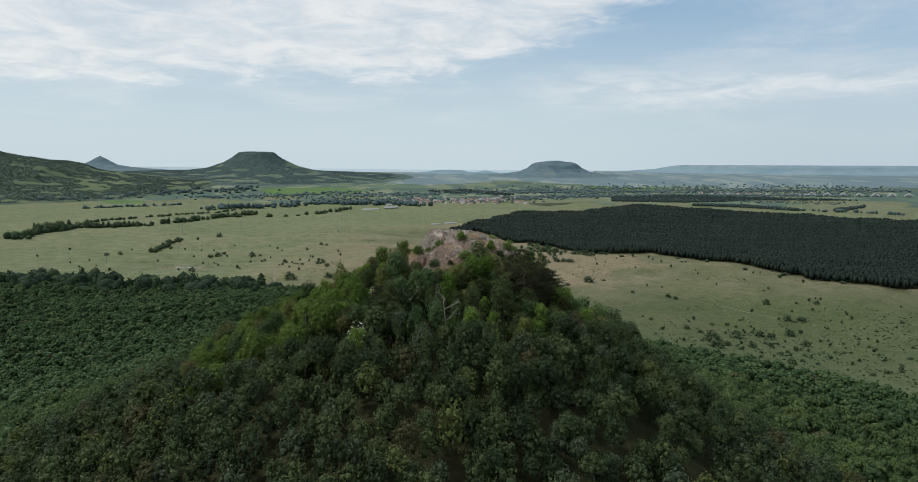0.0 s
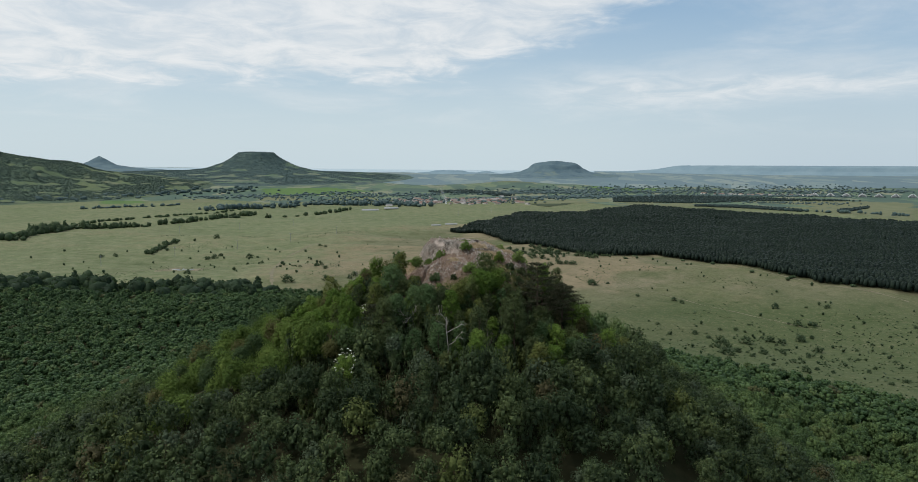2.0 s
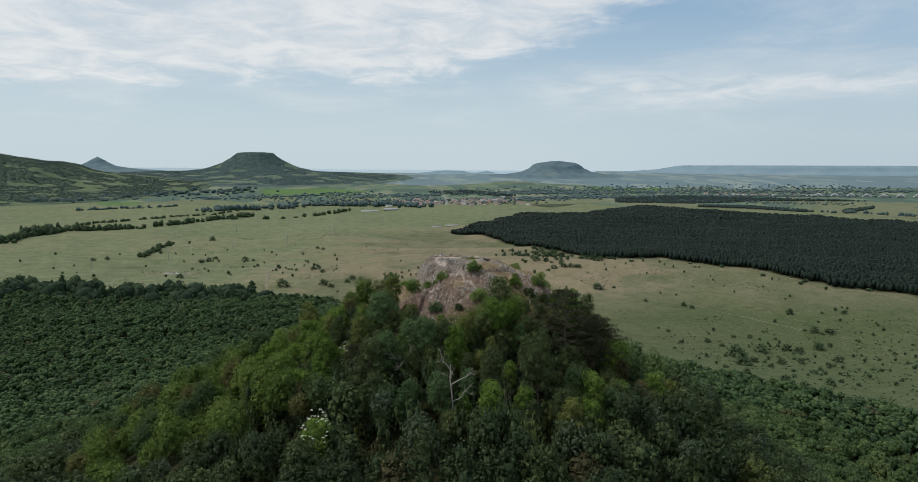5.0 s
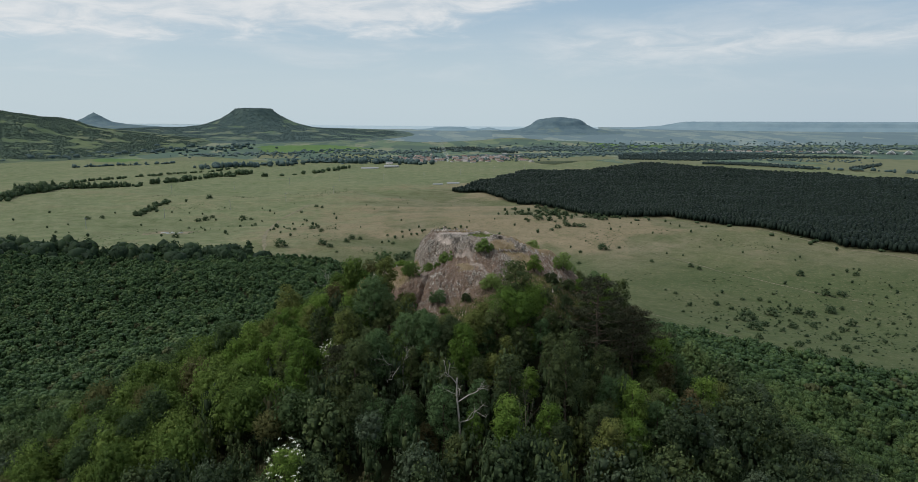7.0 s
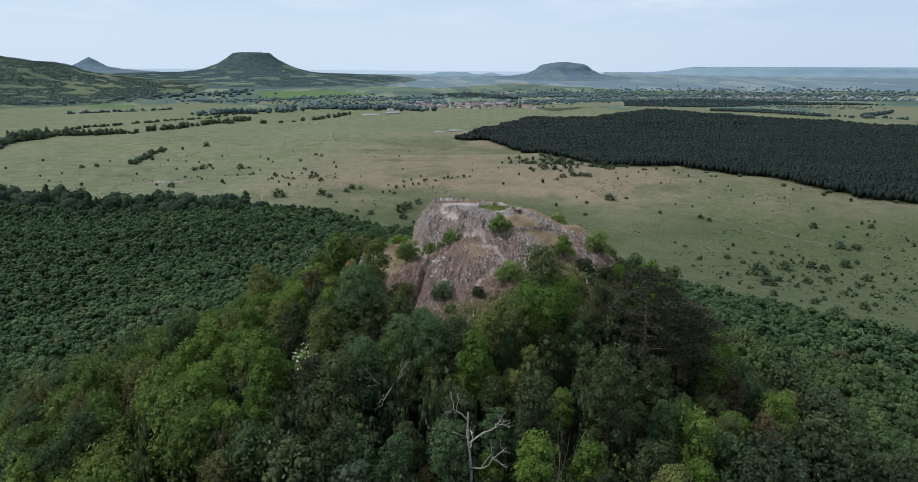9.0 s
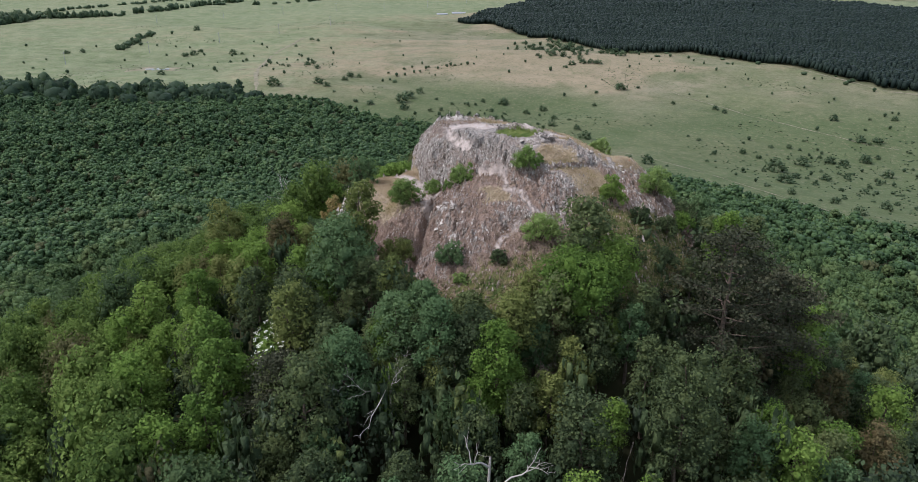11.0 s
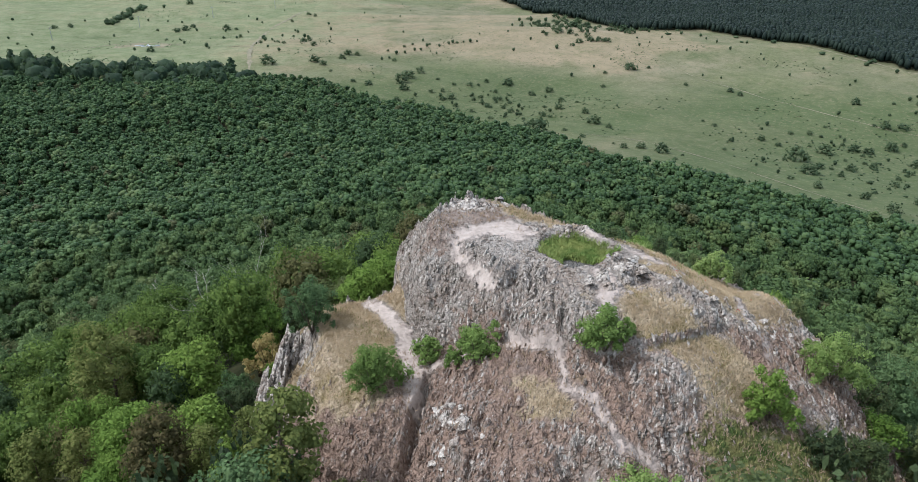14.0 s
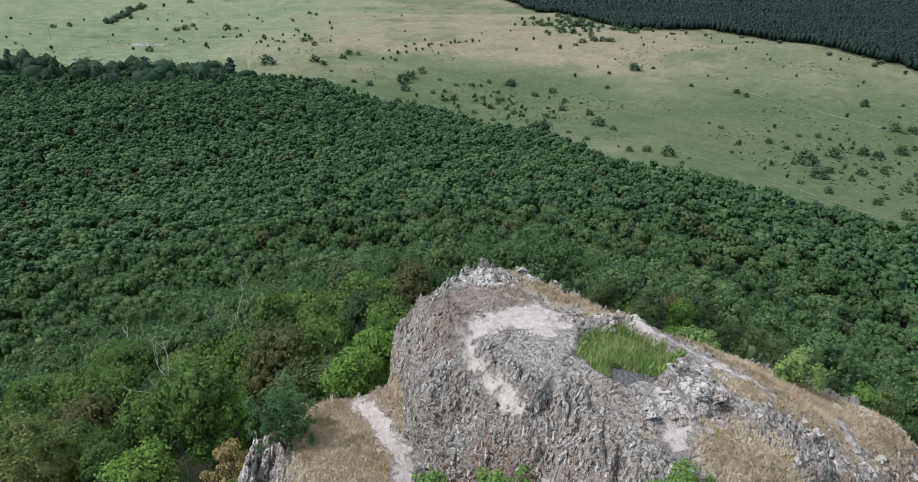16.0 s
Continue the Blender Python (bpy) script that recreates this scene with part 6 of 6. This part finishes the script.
def elder(x, y, r, top, seed):
    rng = np.random.default_rng(seed)
    z = land(x, y) - 0.2
    h = top - z
    t = make_tree("elder_tree", rng, r, h, 3000, 0.12, LEAF_LIGHT, 14, "elder with flat white flower clusters")
    t.location = (x, y, z)
    d = rng.normal(size=(34, 3))
    d[:, 2] = np.abs(d[:, 2]) + 0.3
    d[:, 1] -= 0.5
    d /= np.linalg.norm(d, axis=1)[:, None]
    c = d * (r, r, h * 0.40) * 1.0 + (0, 0, h * 0.60)
    p = np.repeat(c, 12, 0) + rng.normal(0, 0.10, (34 * 12, 3)) * (1, 1, 0.4)
    tagged(part("blossom", mesh_np("blossom", *leaves(rng, p, np.tile((0, -0.3, 1.0), (len(p), 1)), 0.05, 0.3), FLOWER), None, t, "creamy white flower clusters"), kind="stuff")


elder(-12.4, 128.6, 2.0, 110.9, 421)
elder(-11.1, 150.6, 1.5, 113.6, 422)
elder(-20.6, 155.6, 1.6, 108.8, 423)
elder(-10.4, 146.6, 1.4, 114.4, 424)


def wooded_slopes():
    """Tree crowns over the nearer hills of the distance."""
    for k, (grid, count, size, low) in enumerate(SLOPES):
        rng = np.random.default_rng(940 + k)
        ni, nj = grid.shape[:2]
        u, v = np.sqrt(rng.uniform(0, 1, count * 4)) * (ni - 1.001), rng.uniform(0, nj, count * 4)
        i, j = u.astype(int), v.astype(int) % nj
        a, b = (u - i)[:, None], (v - v.astype(int))[:, None]
        p = (grid[i, j] * (1 - a) + grid[i + 1, j] * a) * (1 - b) + (grid[i, (j + 1) % nj] * (1 - a) + grid[i + 1, (j + 1) % nj] * a) * b
        lift = p[:, 2] - ground(p[:, 0], p[:, 1])
        p = p[(p[:, 1] < np.median(grid[..., 1]) + 420) & (lift > 3) & (p[:, 3] < low)][:count]
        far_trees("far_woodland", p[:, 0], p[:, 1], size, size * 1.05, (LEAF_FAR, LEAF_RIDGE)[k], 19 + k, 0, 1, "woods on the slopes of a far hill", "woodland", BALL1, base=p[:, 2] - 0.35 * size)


wooded_slopes()


# ---- bushes, hedges and trees of the meadows ----
def meadow_bushes():
    rng = np.random.default_rng(7)
    kinds = []
    for k in range(6):
        r = np.random.default_rng(70 + k)
        kinds.append(mesh_np("bush", *crown(r, 1.0, 1.35, -0.1, 170, 0.13, 9), LEAF_BUSH))
    pasture = [(-509, 1084, 4.7), (-492, 1092, 4.2), (-488, 959, 2.5), (-443, 1123, 3.8), (-448, 1155, 3.9), (-448, 1178, 4.9), (-452, 1209, 4.0), (-465, 1264, 5.3), (-371, 1073, 2.6), (-335, 1006, 2.4), (-318, 911, 4.4), (-343, 1066, 5.2), (-335, 1076, 6.1), (-332, 1098, 4.4), (-286, 1091, 5.2), (-274, 1092, 3.5), (-251, 1028, 3.6), (-209, 959, 2.6), (-191, 967, 3.0), (-181, 951, 2.9), (-185, 1028, 2.0), (-162, 970, 5.2), (-157, 983, 3.8), (-145, 943, 3.6), (-209, 1143, 2.7), (-194, 1192, 3.7), (-183, 1182, 2.8), (-396, 1282, 6.3)]
    lane = [(-176, 849, 8.4), (-131, 864, 7.2), (-120, 851, 3.8), (-107, 897, 4.1), (-103, 916, 4.8), (-93, 916, 3.1), (-110, 831, 1.9), (-84, 797, 3.0), (-69, 791, 4.7), (-51, 902, 3.0), (-38, 801, 8.3), (-32, 818, 7.3), (-21, 839, 5.0), (-34, 776, 5.7), (-3, 815, 2.4), (2, 776, 2.8), (13, 797, 2.3), (-9, 772, 2.8), (10, 755, 4.4), (2, 753, 3.9), (-39, 739, 5.9), (-27, 729, 6.4), (-11, 711, 5.2), (-60, 933, 2.1), (-42, 942, 2.5), (-13, 953, 2.1), (9, 961, 2.2), (19, 958, 2.5)]
    dell = [(66, 809, 5.4), (28, 798, 2.9), (45, 812, 3.0), (86, 782, 4.1), (104, 790, 4.7), (108, 743, 3.8), (101, 710, 4.2), (85, 689, 3.5), (50, 752, 3.3), (37, 763, 2.8), (60, 707, 3.1), (41, 730, 3.2), (41, 682, 3.0), (72, 625, 9.9), (60, 618, 5.7), (50, 646, 4.2), (121, 658, 6.3), (129, 644, 2.8), (93, 631, 2.3), (120, 691, 3.6), (101, 604, 2.6), (121, 566, 2.8), (133, 568, 4.5), (144, 558, 4.9), (146, 538, 1.6), (156, 553, 1.6), (191, 832, 7.6), (212, 838, 2.6), (164, 822, 2.5), (154, 782, 2.9), (230, 774, 3.0)]
    slope = [(264, 753, 4.1), (268, 741, 2.9), (211, 646, 2.5), (209, 606, 2.3), (235, 615, 3.4), (195, 582, 1.8), (244, 606, 2.9), (266, 635, 2.5), (281, 635, 2.6), (240, 569, 8.1), (226, 528, 6.2), (271, 593, 5.7), (243, 546, 4.3), (210, 487, 4.1), (204, 506, 2.3), (296, 599, 4.9), (304, 595, 4.9), (324, 601, 6.1), (285, 557, 3.2), (265, 547, 4.0), (245, 525, 2.5), (344, 643, 4.3), (356, 640, 4.9), (350, 699, 4.1), (397, 687, 3.6), (318, 562, 4.3), (267, 506, 3.3), (226, 468, 2.9), (226, 444, 3.9), (252, 462, 3.4), (187, 433, 2.3)]
    clearing = [(174, 1148, 8.9), (172, 1062, 8.2), (190, 1122, 6.1), (193, 1072, 6.6), (174, 953, 5.8), (160, 949, 5.1), (184, 953, 5.1), (192, 948, 5.1), (142, 996, 6.1), (129, 1092, 5.0), (139, 1080, 5.0), (231, 1032, 10.5), (227, 1067, 6.7), (235, 1006, 7.1), (254, 1034, 4.1), (167, 1186, 5.5), (156, 990, 5.3), (125, 1162, 3.6), (124, 994, 3.8), (270, 1038, 3.3), (176, 983, 3.8)]
    known = pasture + lane + dell + slope + clearing
    spots = []
    for cx, cy, sx, sy, n, low, high in ((62, 730, 40, 34, 46, 1.0, 2.6), (300, 565, 70, 55, 60, 0.8, 2.2), (370, 520, 60, 60, 52, 0.8, 2.4), (160, 1060, 34, 60, 60, 1.5, 4.0), (240, 1040, 30, 20, 26, 1.5, 4),
                                         (-190, 980, 40, 50, 22, 0.8, 2.2), (-330, 1150, 110, 120, 16, 1.0, 2.4), (-100, 1150, 160, 160, 16, 0.7, 1.6), (150, 950, 160, 120, 20, 0.7, 1.6), (330, 850, 110, 110, 24, 0.7, 1.6),
                                         (-480, 1000, 120, 90, 8, 1.0, 2.0), (420, 640, 60, 60, 26, 0.8, 2.0)):
        spots += [(rng.normal(cx, sx), rng.normal(cy, sy), rng.uniform(low, high)) for _ in range(n)]
    spots += [(-66 + 9 * k + rng.normal(0, 2), 905 + 8.5 * k - 0.32 * k * k + rng.normal(0, 3), rng.uniform(1, 2.0)) for k in range(13)]
    spots = known + sorted(spots, key=lambda p: -p[2] / (p[1] + 100))
    rest = []
    made = 0
    for x, y, r in spots:
        if made >= 285:
            rest.append((x, y, r))
            continue
        if made >= len(known) and within(np.array(x), np.array(y), WOOD) or np.hypot(x - HILL[0], y - HILL[1]) < 250:
            continue
        made += 1
        o = tagged(new("bush", kinds[rng.integers(6)]), "dark green bush in the dry meadow", "bush", "bushes of the meadow")
        o.matrix_basis = Matrix.LocRotScale((x, y, float(ground(x, y)) - 0.15 * r), Euler((0, 0, rng.uniform(0, 6.28))), (r, r * rng.uniform(0.8, 1.2), r * rng.uniform(0.75, 1.15)))


    rest = np.array([p for p in rest if not within(np.array(p[0]), np.array(p[1]), WOOD)])
    x, y, r = rest.T
    joined_trees("scrub", x, y, ground(x, y) - 0.15 * r, low_kinds(5, 40, 0.12, 6, 980, BALL2), r, 1.3 * r, LEAF_SCRUB, 18, "low scattered scrub in the dry meadow")


meadow_bushes()


def meadow_tufts():
    """Low tussocks and seedlings, past counting, all over the meadow."""
    rng = np.random.default_rng(61)
    x, y = rng.uniform(-520, 560, 26000), rng.uniform(330, 1500, 26000)
    thick = fbm(x / 70, y / 70, 63, 4) + 0.5 * bump(x, y, 380, 560, 160, 140, 1.0) + 0.3 * bump(x, y, 60, 760, 120, 120, 1.0)
    ok = (thick > 0.665) & ~within(x, y, WOOD) & ~within(x, y, PINES) & (np.hypot(x - HILL[0], y - HILL[1]) > 250)
    far_trees("tussocks", x[ok], y[ok], 0.7, 0.75, LEAF_SCRUB, 62, 0, 1, "low tussocks and seedlings in the dry meadow", "grass", BALL1, vary=0.6)


meadow_tufts()


def hedge(points, gap, radius, height, seed, label, spread=4.0):
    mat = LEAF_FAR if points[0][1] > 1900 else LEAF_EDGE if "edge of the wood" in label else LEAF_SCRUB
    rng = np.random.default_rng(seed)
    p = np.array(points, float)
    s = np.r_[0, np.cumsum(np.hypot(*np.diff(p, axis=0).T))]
    # the farthest rows get the leaves whose colour includes haze
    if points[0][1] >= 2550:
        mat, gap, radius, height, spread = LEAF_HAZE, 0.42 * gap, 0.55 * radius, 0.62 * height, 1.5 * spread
    steps = np.where(rng.uniform(size=int(2 * s[-1] / gap)) < 0.82, rng.uniform(0.15, 1.0, int(2 * s[-1] / gap)), rng.uniform(1.5, 5.0, int(2 * s[-1] / gap)))
    at = np.cumsum(steps) * gap
    at = at[at < s[-1]]
    x, y = np.interp(at, s, p[:, 0]) + rng.normal(0, spread, len(at)), np.interp(at, s, p[:, 1]) + rng.normal(0, spread, len(at))
    far_trees("hedgerow", x, y, radius, height, mat, seed, 3 if points[0][1] > 1900 else 26, radius * 0.30, label, "hedge", BALL2, vary=0.55)


hedge([(-741, 1232), (-760, 1314), (-764, 1377), (-765, 1493), (-676, 1525), (-626, 1552)], 3.4, 4.4, 10, 501, "hedgerow of bushes and trees between fields", 7)
hedge([(-762, 1360), (-768, 1430), (-765, 1500)], 4, 5.5, 15, 502, "clump of tall trees in the hedgerow", 14)
hedge([(-626, 1600), (-614, 1653), (-587, 1773), (-553, 1825), (-524, 1854), (-516, 1997)], 4.5, 4.8, 10, 503, "hedgerow of bushes and trees between fields", 5)
hedge([(-468, 1871), (-410, 1888), (-344, 1956), (-316, 2089), (-266, 2244)], 11, 4.6, 9, 504, "broken hedgerow of bushes", 5)
hedge([(-809, 1615), (-773, 1737), (-716, 1843), (-670, 1970), (-600, 2120), (-543, 2401)], 6, 3.4, 5, 505, "low hedgerow between fields", 3)
hedge([(-1068, 2124), (-986, 2208), (-912, 2293), (-833, 2385)], 7, 5.0, 8, 506, "hedgerow at the foot of the slope", 5)
hedge([(-444, 1098), (-450, 1170), (-458, 1258)], 5, 4.0, 6, 507, "row of dark bushes in the meadow", 5)
hedge([(-700, 2150), (-596, 2223), (-506, 2317), (-417, 2440), (-289, 2440), (-131, 2460), (-40, 2340)], 4.5, 8.0, 14, 508, "belt of trees before the village", 22)
hedge([(-420, 2560), (-250, 2620), (-100, 2660), (60, 2700)], 3.5, 8.0, 10, 509, "trees among the village houses", 45)
hedge([(150, 2560), (330, 2700), (520, 2860), (900, 2880)], 7, 8.0, 12, 510, "trees at the edge of the village", 30)
hedge([(500, 3100), (900, 3050), (1300, 2950), (1800, 2800)], 7, 9.0, 11, 511, "far line of dark trees", 40)
hedge([(-1500, 2400), (-1250, 2650), (-1000, 2950), (-800, 3150)], 6, 9.0, 12, 512, "woods at the foot of the ridge", 60)
hedge([(-700, 2750), (-500, 2760), (-300, 2860), (-150, 3000)], 8, 7.0, 10, 513, "scattered trees below the flat-topped hill", 45)
hedge([(300, 3200), (800, 3300), (1300, 3250), (2000, 3050)], 9, 9.0, 10, 514, "far line of trees on the plain", 60)
hedge([(100, 2780), (500, 2900), (1000, 2920), (1700, 2760)], 5, 11.0, 9, 519, "dark band of woods on the plain", 16)
hedge([(250, 3060), (700, 3150), (1200, 3120), (2000, 2900)], 6, 13.0, 9, 520, "dark band of woods on the plain", 22)
hedge([(-300, 2900), (100, 3050), (500, 3180), (900, 3240)], 7, 12.0, 9, 521, "dark band of woods on the plain", 30)
hedge([(-900, 2700), (-700, 2820), (-480, 2960), (-300, 3080)], 7, 11.0, 9, 522, "woods between the far fields", 30)
hedge([(-520, 770), (-420, 766), (-345, 762), (-295, 764), (-246, 770), (-190, 772)], 1.3, 6.5, 13.5, 515, "tall dark trees along the edge of the wood", 17)
hedge([(1120, 2250), (1300, 2150), (1420, 2050)], 9, 6.0, 9, 516, "bushes beyond the pine wood", 14)
hedge([(860, 2700), (1200, 2600), (1500, 2480)], 8, 7.0, 9, 517, "dark line of trees in the fields", 20)
hedge([(240, 1010), (300, 1000), (390, 905), (430, 835), (470, 755)], 15, 2.2, 3, 518, "bushes along the edge of the pine wood", 13)




# ---- village, town and small works of the plain ----
def house(x, y, seed, wide=5.0, long=8.0):
    rng = np.random.default_rng(seed)
    thing = tagged(new("house"), "white-walled village house with a red tiled gable roof" if seed % 5 < 3 else "white-walled village house with a grey gable roof", "house", "houses of the village")
    z = float(ground(x, y)) - 0.3
    thing.matrix_basis = pose(x, y, z, 0, 0, rng.uniform(0, 180))
    part("wall", blocks("wall", [((0, 0, 1.9), (wide, long, 1.9), 0)], PLASTER), None, thing)
    v = np.array([(-wide - 0.5, -long - 0.5, 3.7), (wide + 0.5, -long - 0.5, 3.7), (wide + 0.5, long + 0.5, 3.7), (-wide - 0.5, long + 0.5, 3.7), (0, -long - 0.5, 7.6), (0, long + 0.5, 7.6)])
    bm = bmesh.new()
    b = [bm.verts.new(p) for p in v]
    for f in ((0, 4, 5, 3), (1, 2, 5, 4), (0, 1, 4), (2, 3, 5), (3, 2, 1, 0)):
        bm.faces.new([b[k] for k in f])
    part("roof", bm, ROOF_TILE if seed % 5 < 3 else ROOF_GREY, thing)
    for side in (-1, 1):
        part("window", blocks("window", [((side * (wide + 0.03), 0, 2.0), (0.05, 1.2, 0.8), 0)], GLASS), None, thing)


rng_v = np.random.default_rng(77)
for k in range(150):
    cx, cy, sx, sy = ((-110, 2520, 45, 60), (-30, 2560, 55, 100), (110, 2640, 60, 80), (250, 2680, 60, 90))[k % 4]
    house(rng_v.normal(cx, sx), rng_v.normal(cy, sy), 700 + k, rng_v.uniform(5, 7), rng_v.uniform(7, 12))


def apartment_block(x, y, turn, seed):
    """A stepped slab of flats with rows of windows."""
    thing = tagged(new("apartment_block"), "white stepped block of flats, far off", "building", "blocks of flats of the town")
    thing.matrix_basis = pose(x, y, float(ground(x, y)) - 0.5, 0, 0, turn)
    for k, h in ((-3, 7), (-2, 11), (-1, 14), (0, 16), (1, 14), (2, 11), (3, 7)):
        part("wall", blocks("wall", [((k * 4.4, 0, 0.5 * h), (2.2, 5.0, 0.5 * h), 0)], PLASTER_FAR), None, thing)
    for floor in range(5):
        reach = (14, 13, 10, 6, 2)[floor]
        part("window_row", blocks("window_row", [((0, -5.05, 2.0 + 2.9 * floor), (reach, 0.08, 0.7), 0)], GLASS), None, thing)


for k in range(9):
    apartment_block(1560 + 52 * k, 2800 - 24 * k, -28, k)
for k in range(16):
    house(1180 + 26 * k + rng_v.normal(0, 8), 2960 - 9 * k + rng_v.normal(0, 14), 850 + k, 7, 14)


def shed(x, y, turn, wide, long, high, label):
    thing = tagged(new("farm_shed"), label, "building")
    thing.matrix_basis = pose(x, y, float(ground(x, y)) - 0.2, 0, 0, turn)
    part("wall", blocks("wall", [((0, 0, high / 2), (long, wide, high / 2), 0)], PLASTER_FAR), None, thing)
    v = np.array([(-long, -wide, high), (long, -wide, high), (long, wide, high), (-long, wide, high), (-long, 0, high * 1.6), (long, 0, high * 1.6)]) * (1.03, 1.06, 1)
    bm = bmesh.new()
    b = [bm.verts.new(p) for p in v]
    for f in ((0, 1, 5, 4), (2, 3, 4, 5), (0, 4, 3), (1, 2, 5), (3, 2, 1, 0)):
        bm.faces.new([b[k] for k in f])
    part("roof", bm, METAL, thing)


shed(-205, 2225, 10, 9, 26, 4, "long low white farm building at the edge of the meadow")
shed(-140, 2255, 10, 9, 22, 4, "low farm building at the edge of the meadow")
shed(5, 1612, 4, 4, 11, 1.8, "long low shed by the tip of the pine wood")
shed(40, 1630, 4, 5, 14, 2.2, "low shed by the tip of the pine wood")


def pylon(x, y, turn):
    thing = tagged(new("power_pole"), "grey pole of an overhead power line", "power pole", "poles of the power line")
    thing.matrix_basis = pose(x, y, float(ground(x, y)), 0, 0, turn)
    part("pole", mesh_np("pole", *tube([(0, 0, 0), (0, 0, 8), (0, 0, 16)], [0.38, 0.3, 0.22], 8), METAL), None, thing)
    part("cross_arm", blocks("cross_arm", [((0, 0, 14.4), (2.6, 0.16, 0.16), 0)], METAL), None, thing)


for k in range(9):
    pylon(-520 + 98 * k, 1440 + 84 * k, 40)
for k in range(5):
    pylon(-470 + 70 * k, 1000 + 90 * k, 38)


def ruin():
    thing = tagged(new("farm_ruin"), "low pale stone walls of a ruined farm in the meadow", "ruin")
    z = float(ground(-345, 968))
    thing.location = (-345, 968, z)
    for x, y, a, b, h, turn in ((-8, 0, 5, 0.5, 1.5, 0.2), (0, 3, 0.5, 4, 1.3, 0.1), (6, -1, 4, 0.5, 1.1, -0.2), (12, 2, 2.5, 0.6, 1.4, 0.4), (-2, -4, 3, 0.6, 0.8, 0)):
        part("wall", blocks("wall", [((x, y, h / 2), (a, b, 0.3 * h + 0.2), turn)], PLASTER_FAR), None, thing)


ruin()
drape("bare_ground", [(-385, 950), (-360, 990), (-318, 985), (-312, 955), (-350, 940)], DIRT, 0.12, 6, "bare pale soil round the ruin", "ground")


def smoke():
    """A thin column of smoke over the village."""
    thing = tagged(new("smoke_plume"), "thin pale column of smoke rising over the village", "smoke")
    thing.location = (40, 2480, float(ground(40, 2480)))
    u = np.linspace(0, 1, 40)
    line = np.stack([-30 * u ** 1.5 + 3 * np.sin(u * 9), 2 * np.sin(u * 7), 2 + 84 * u], 1)
    plume = mesh_np("plume", *tube(line, 2.5 + 8 * u + 1.0 * np.sin(u * 23), 14), SMOKE, smooth=True)
    attribute(plume, "thick", np.repeat(1 - u, 14))
    part("plume", plume, None, thing)


smoke()
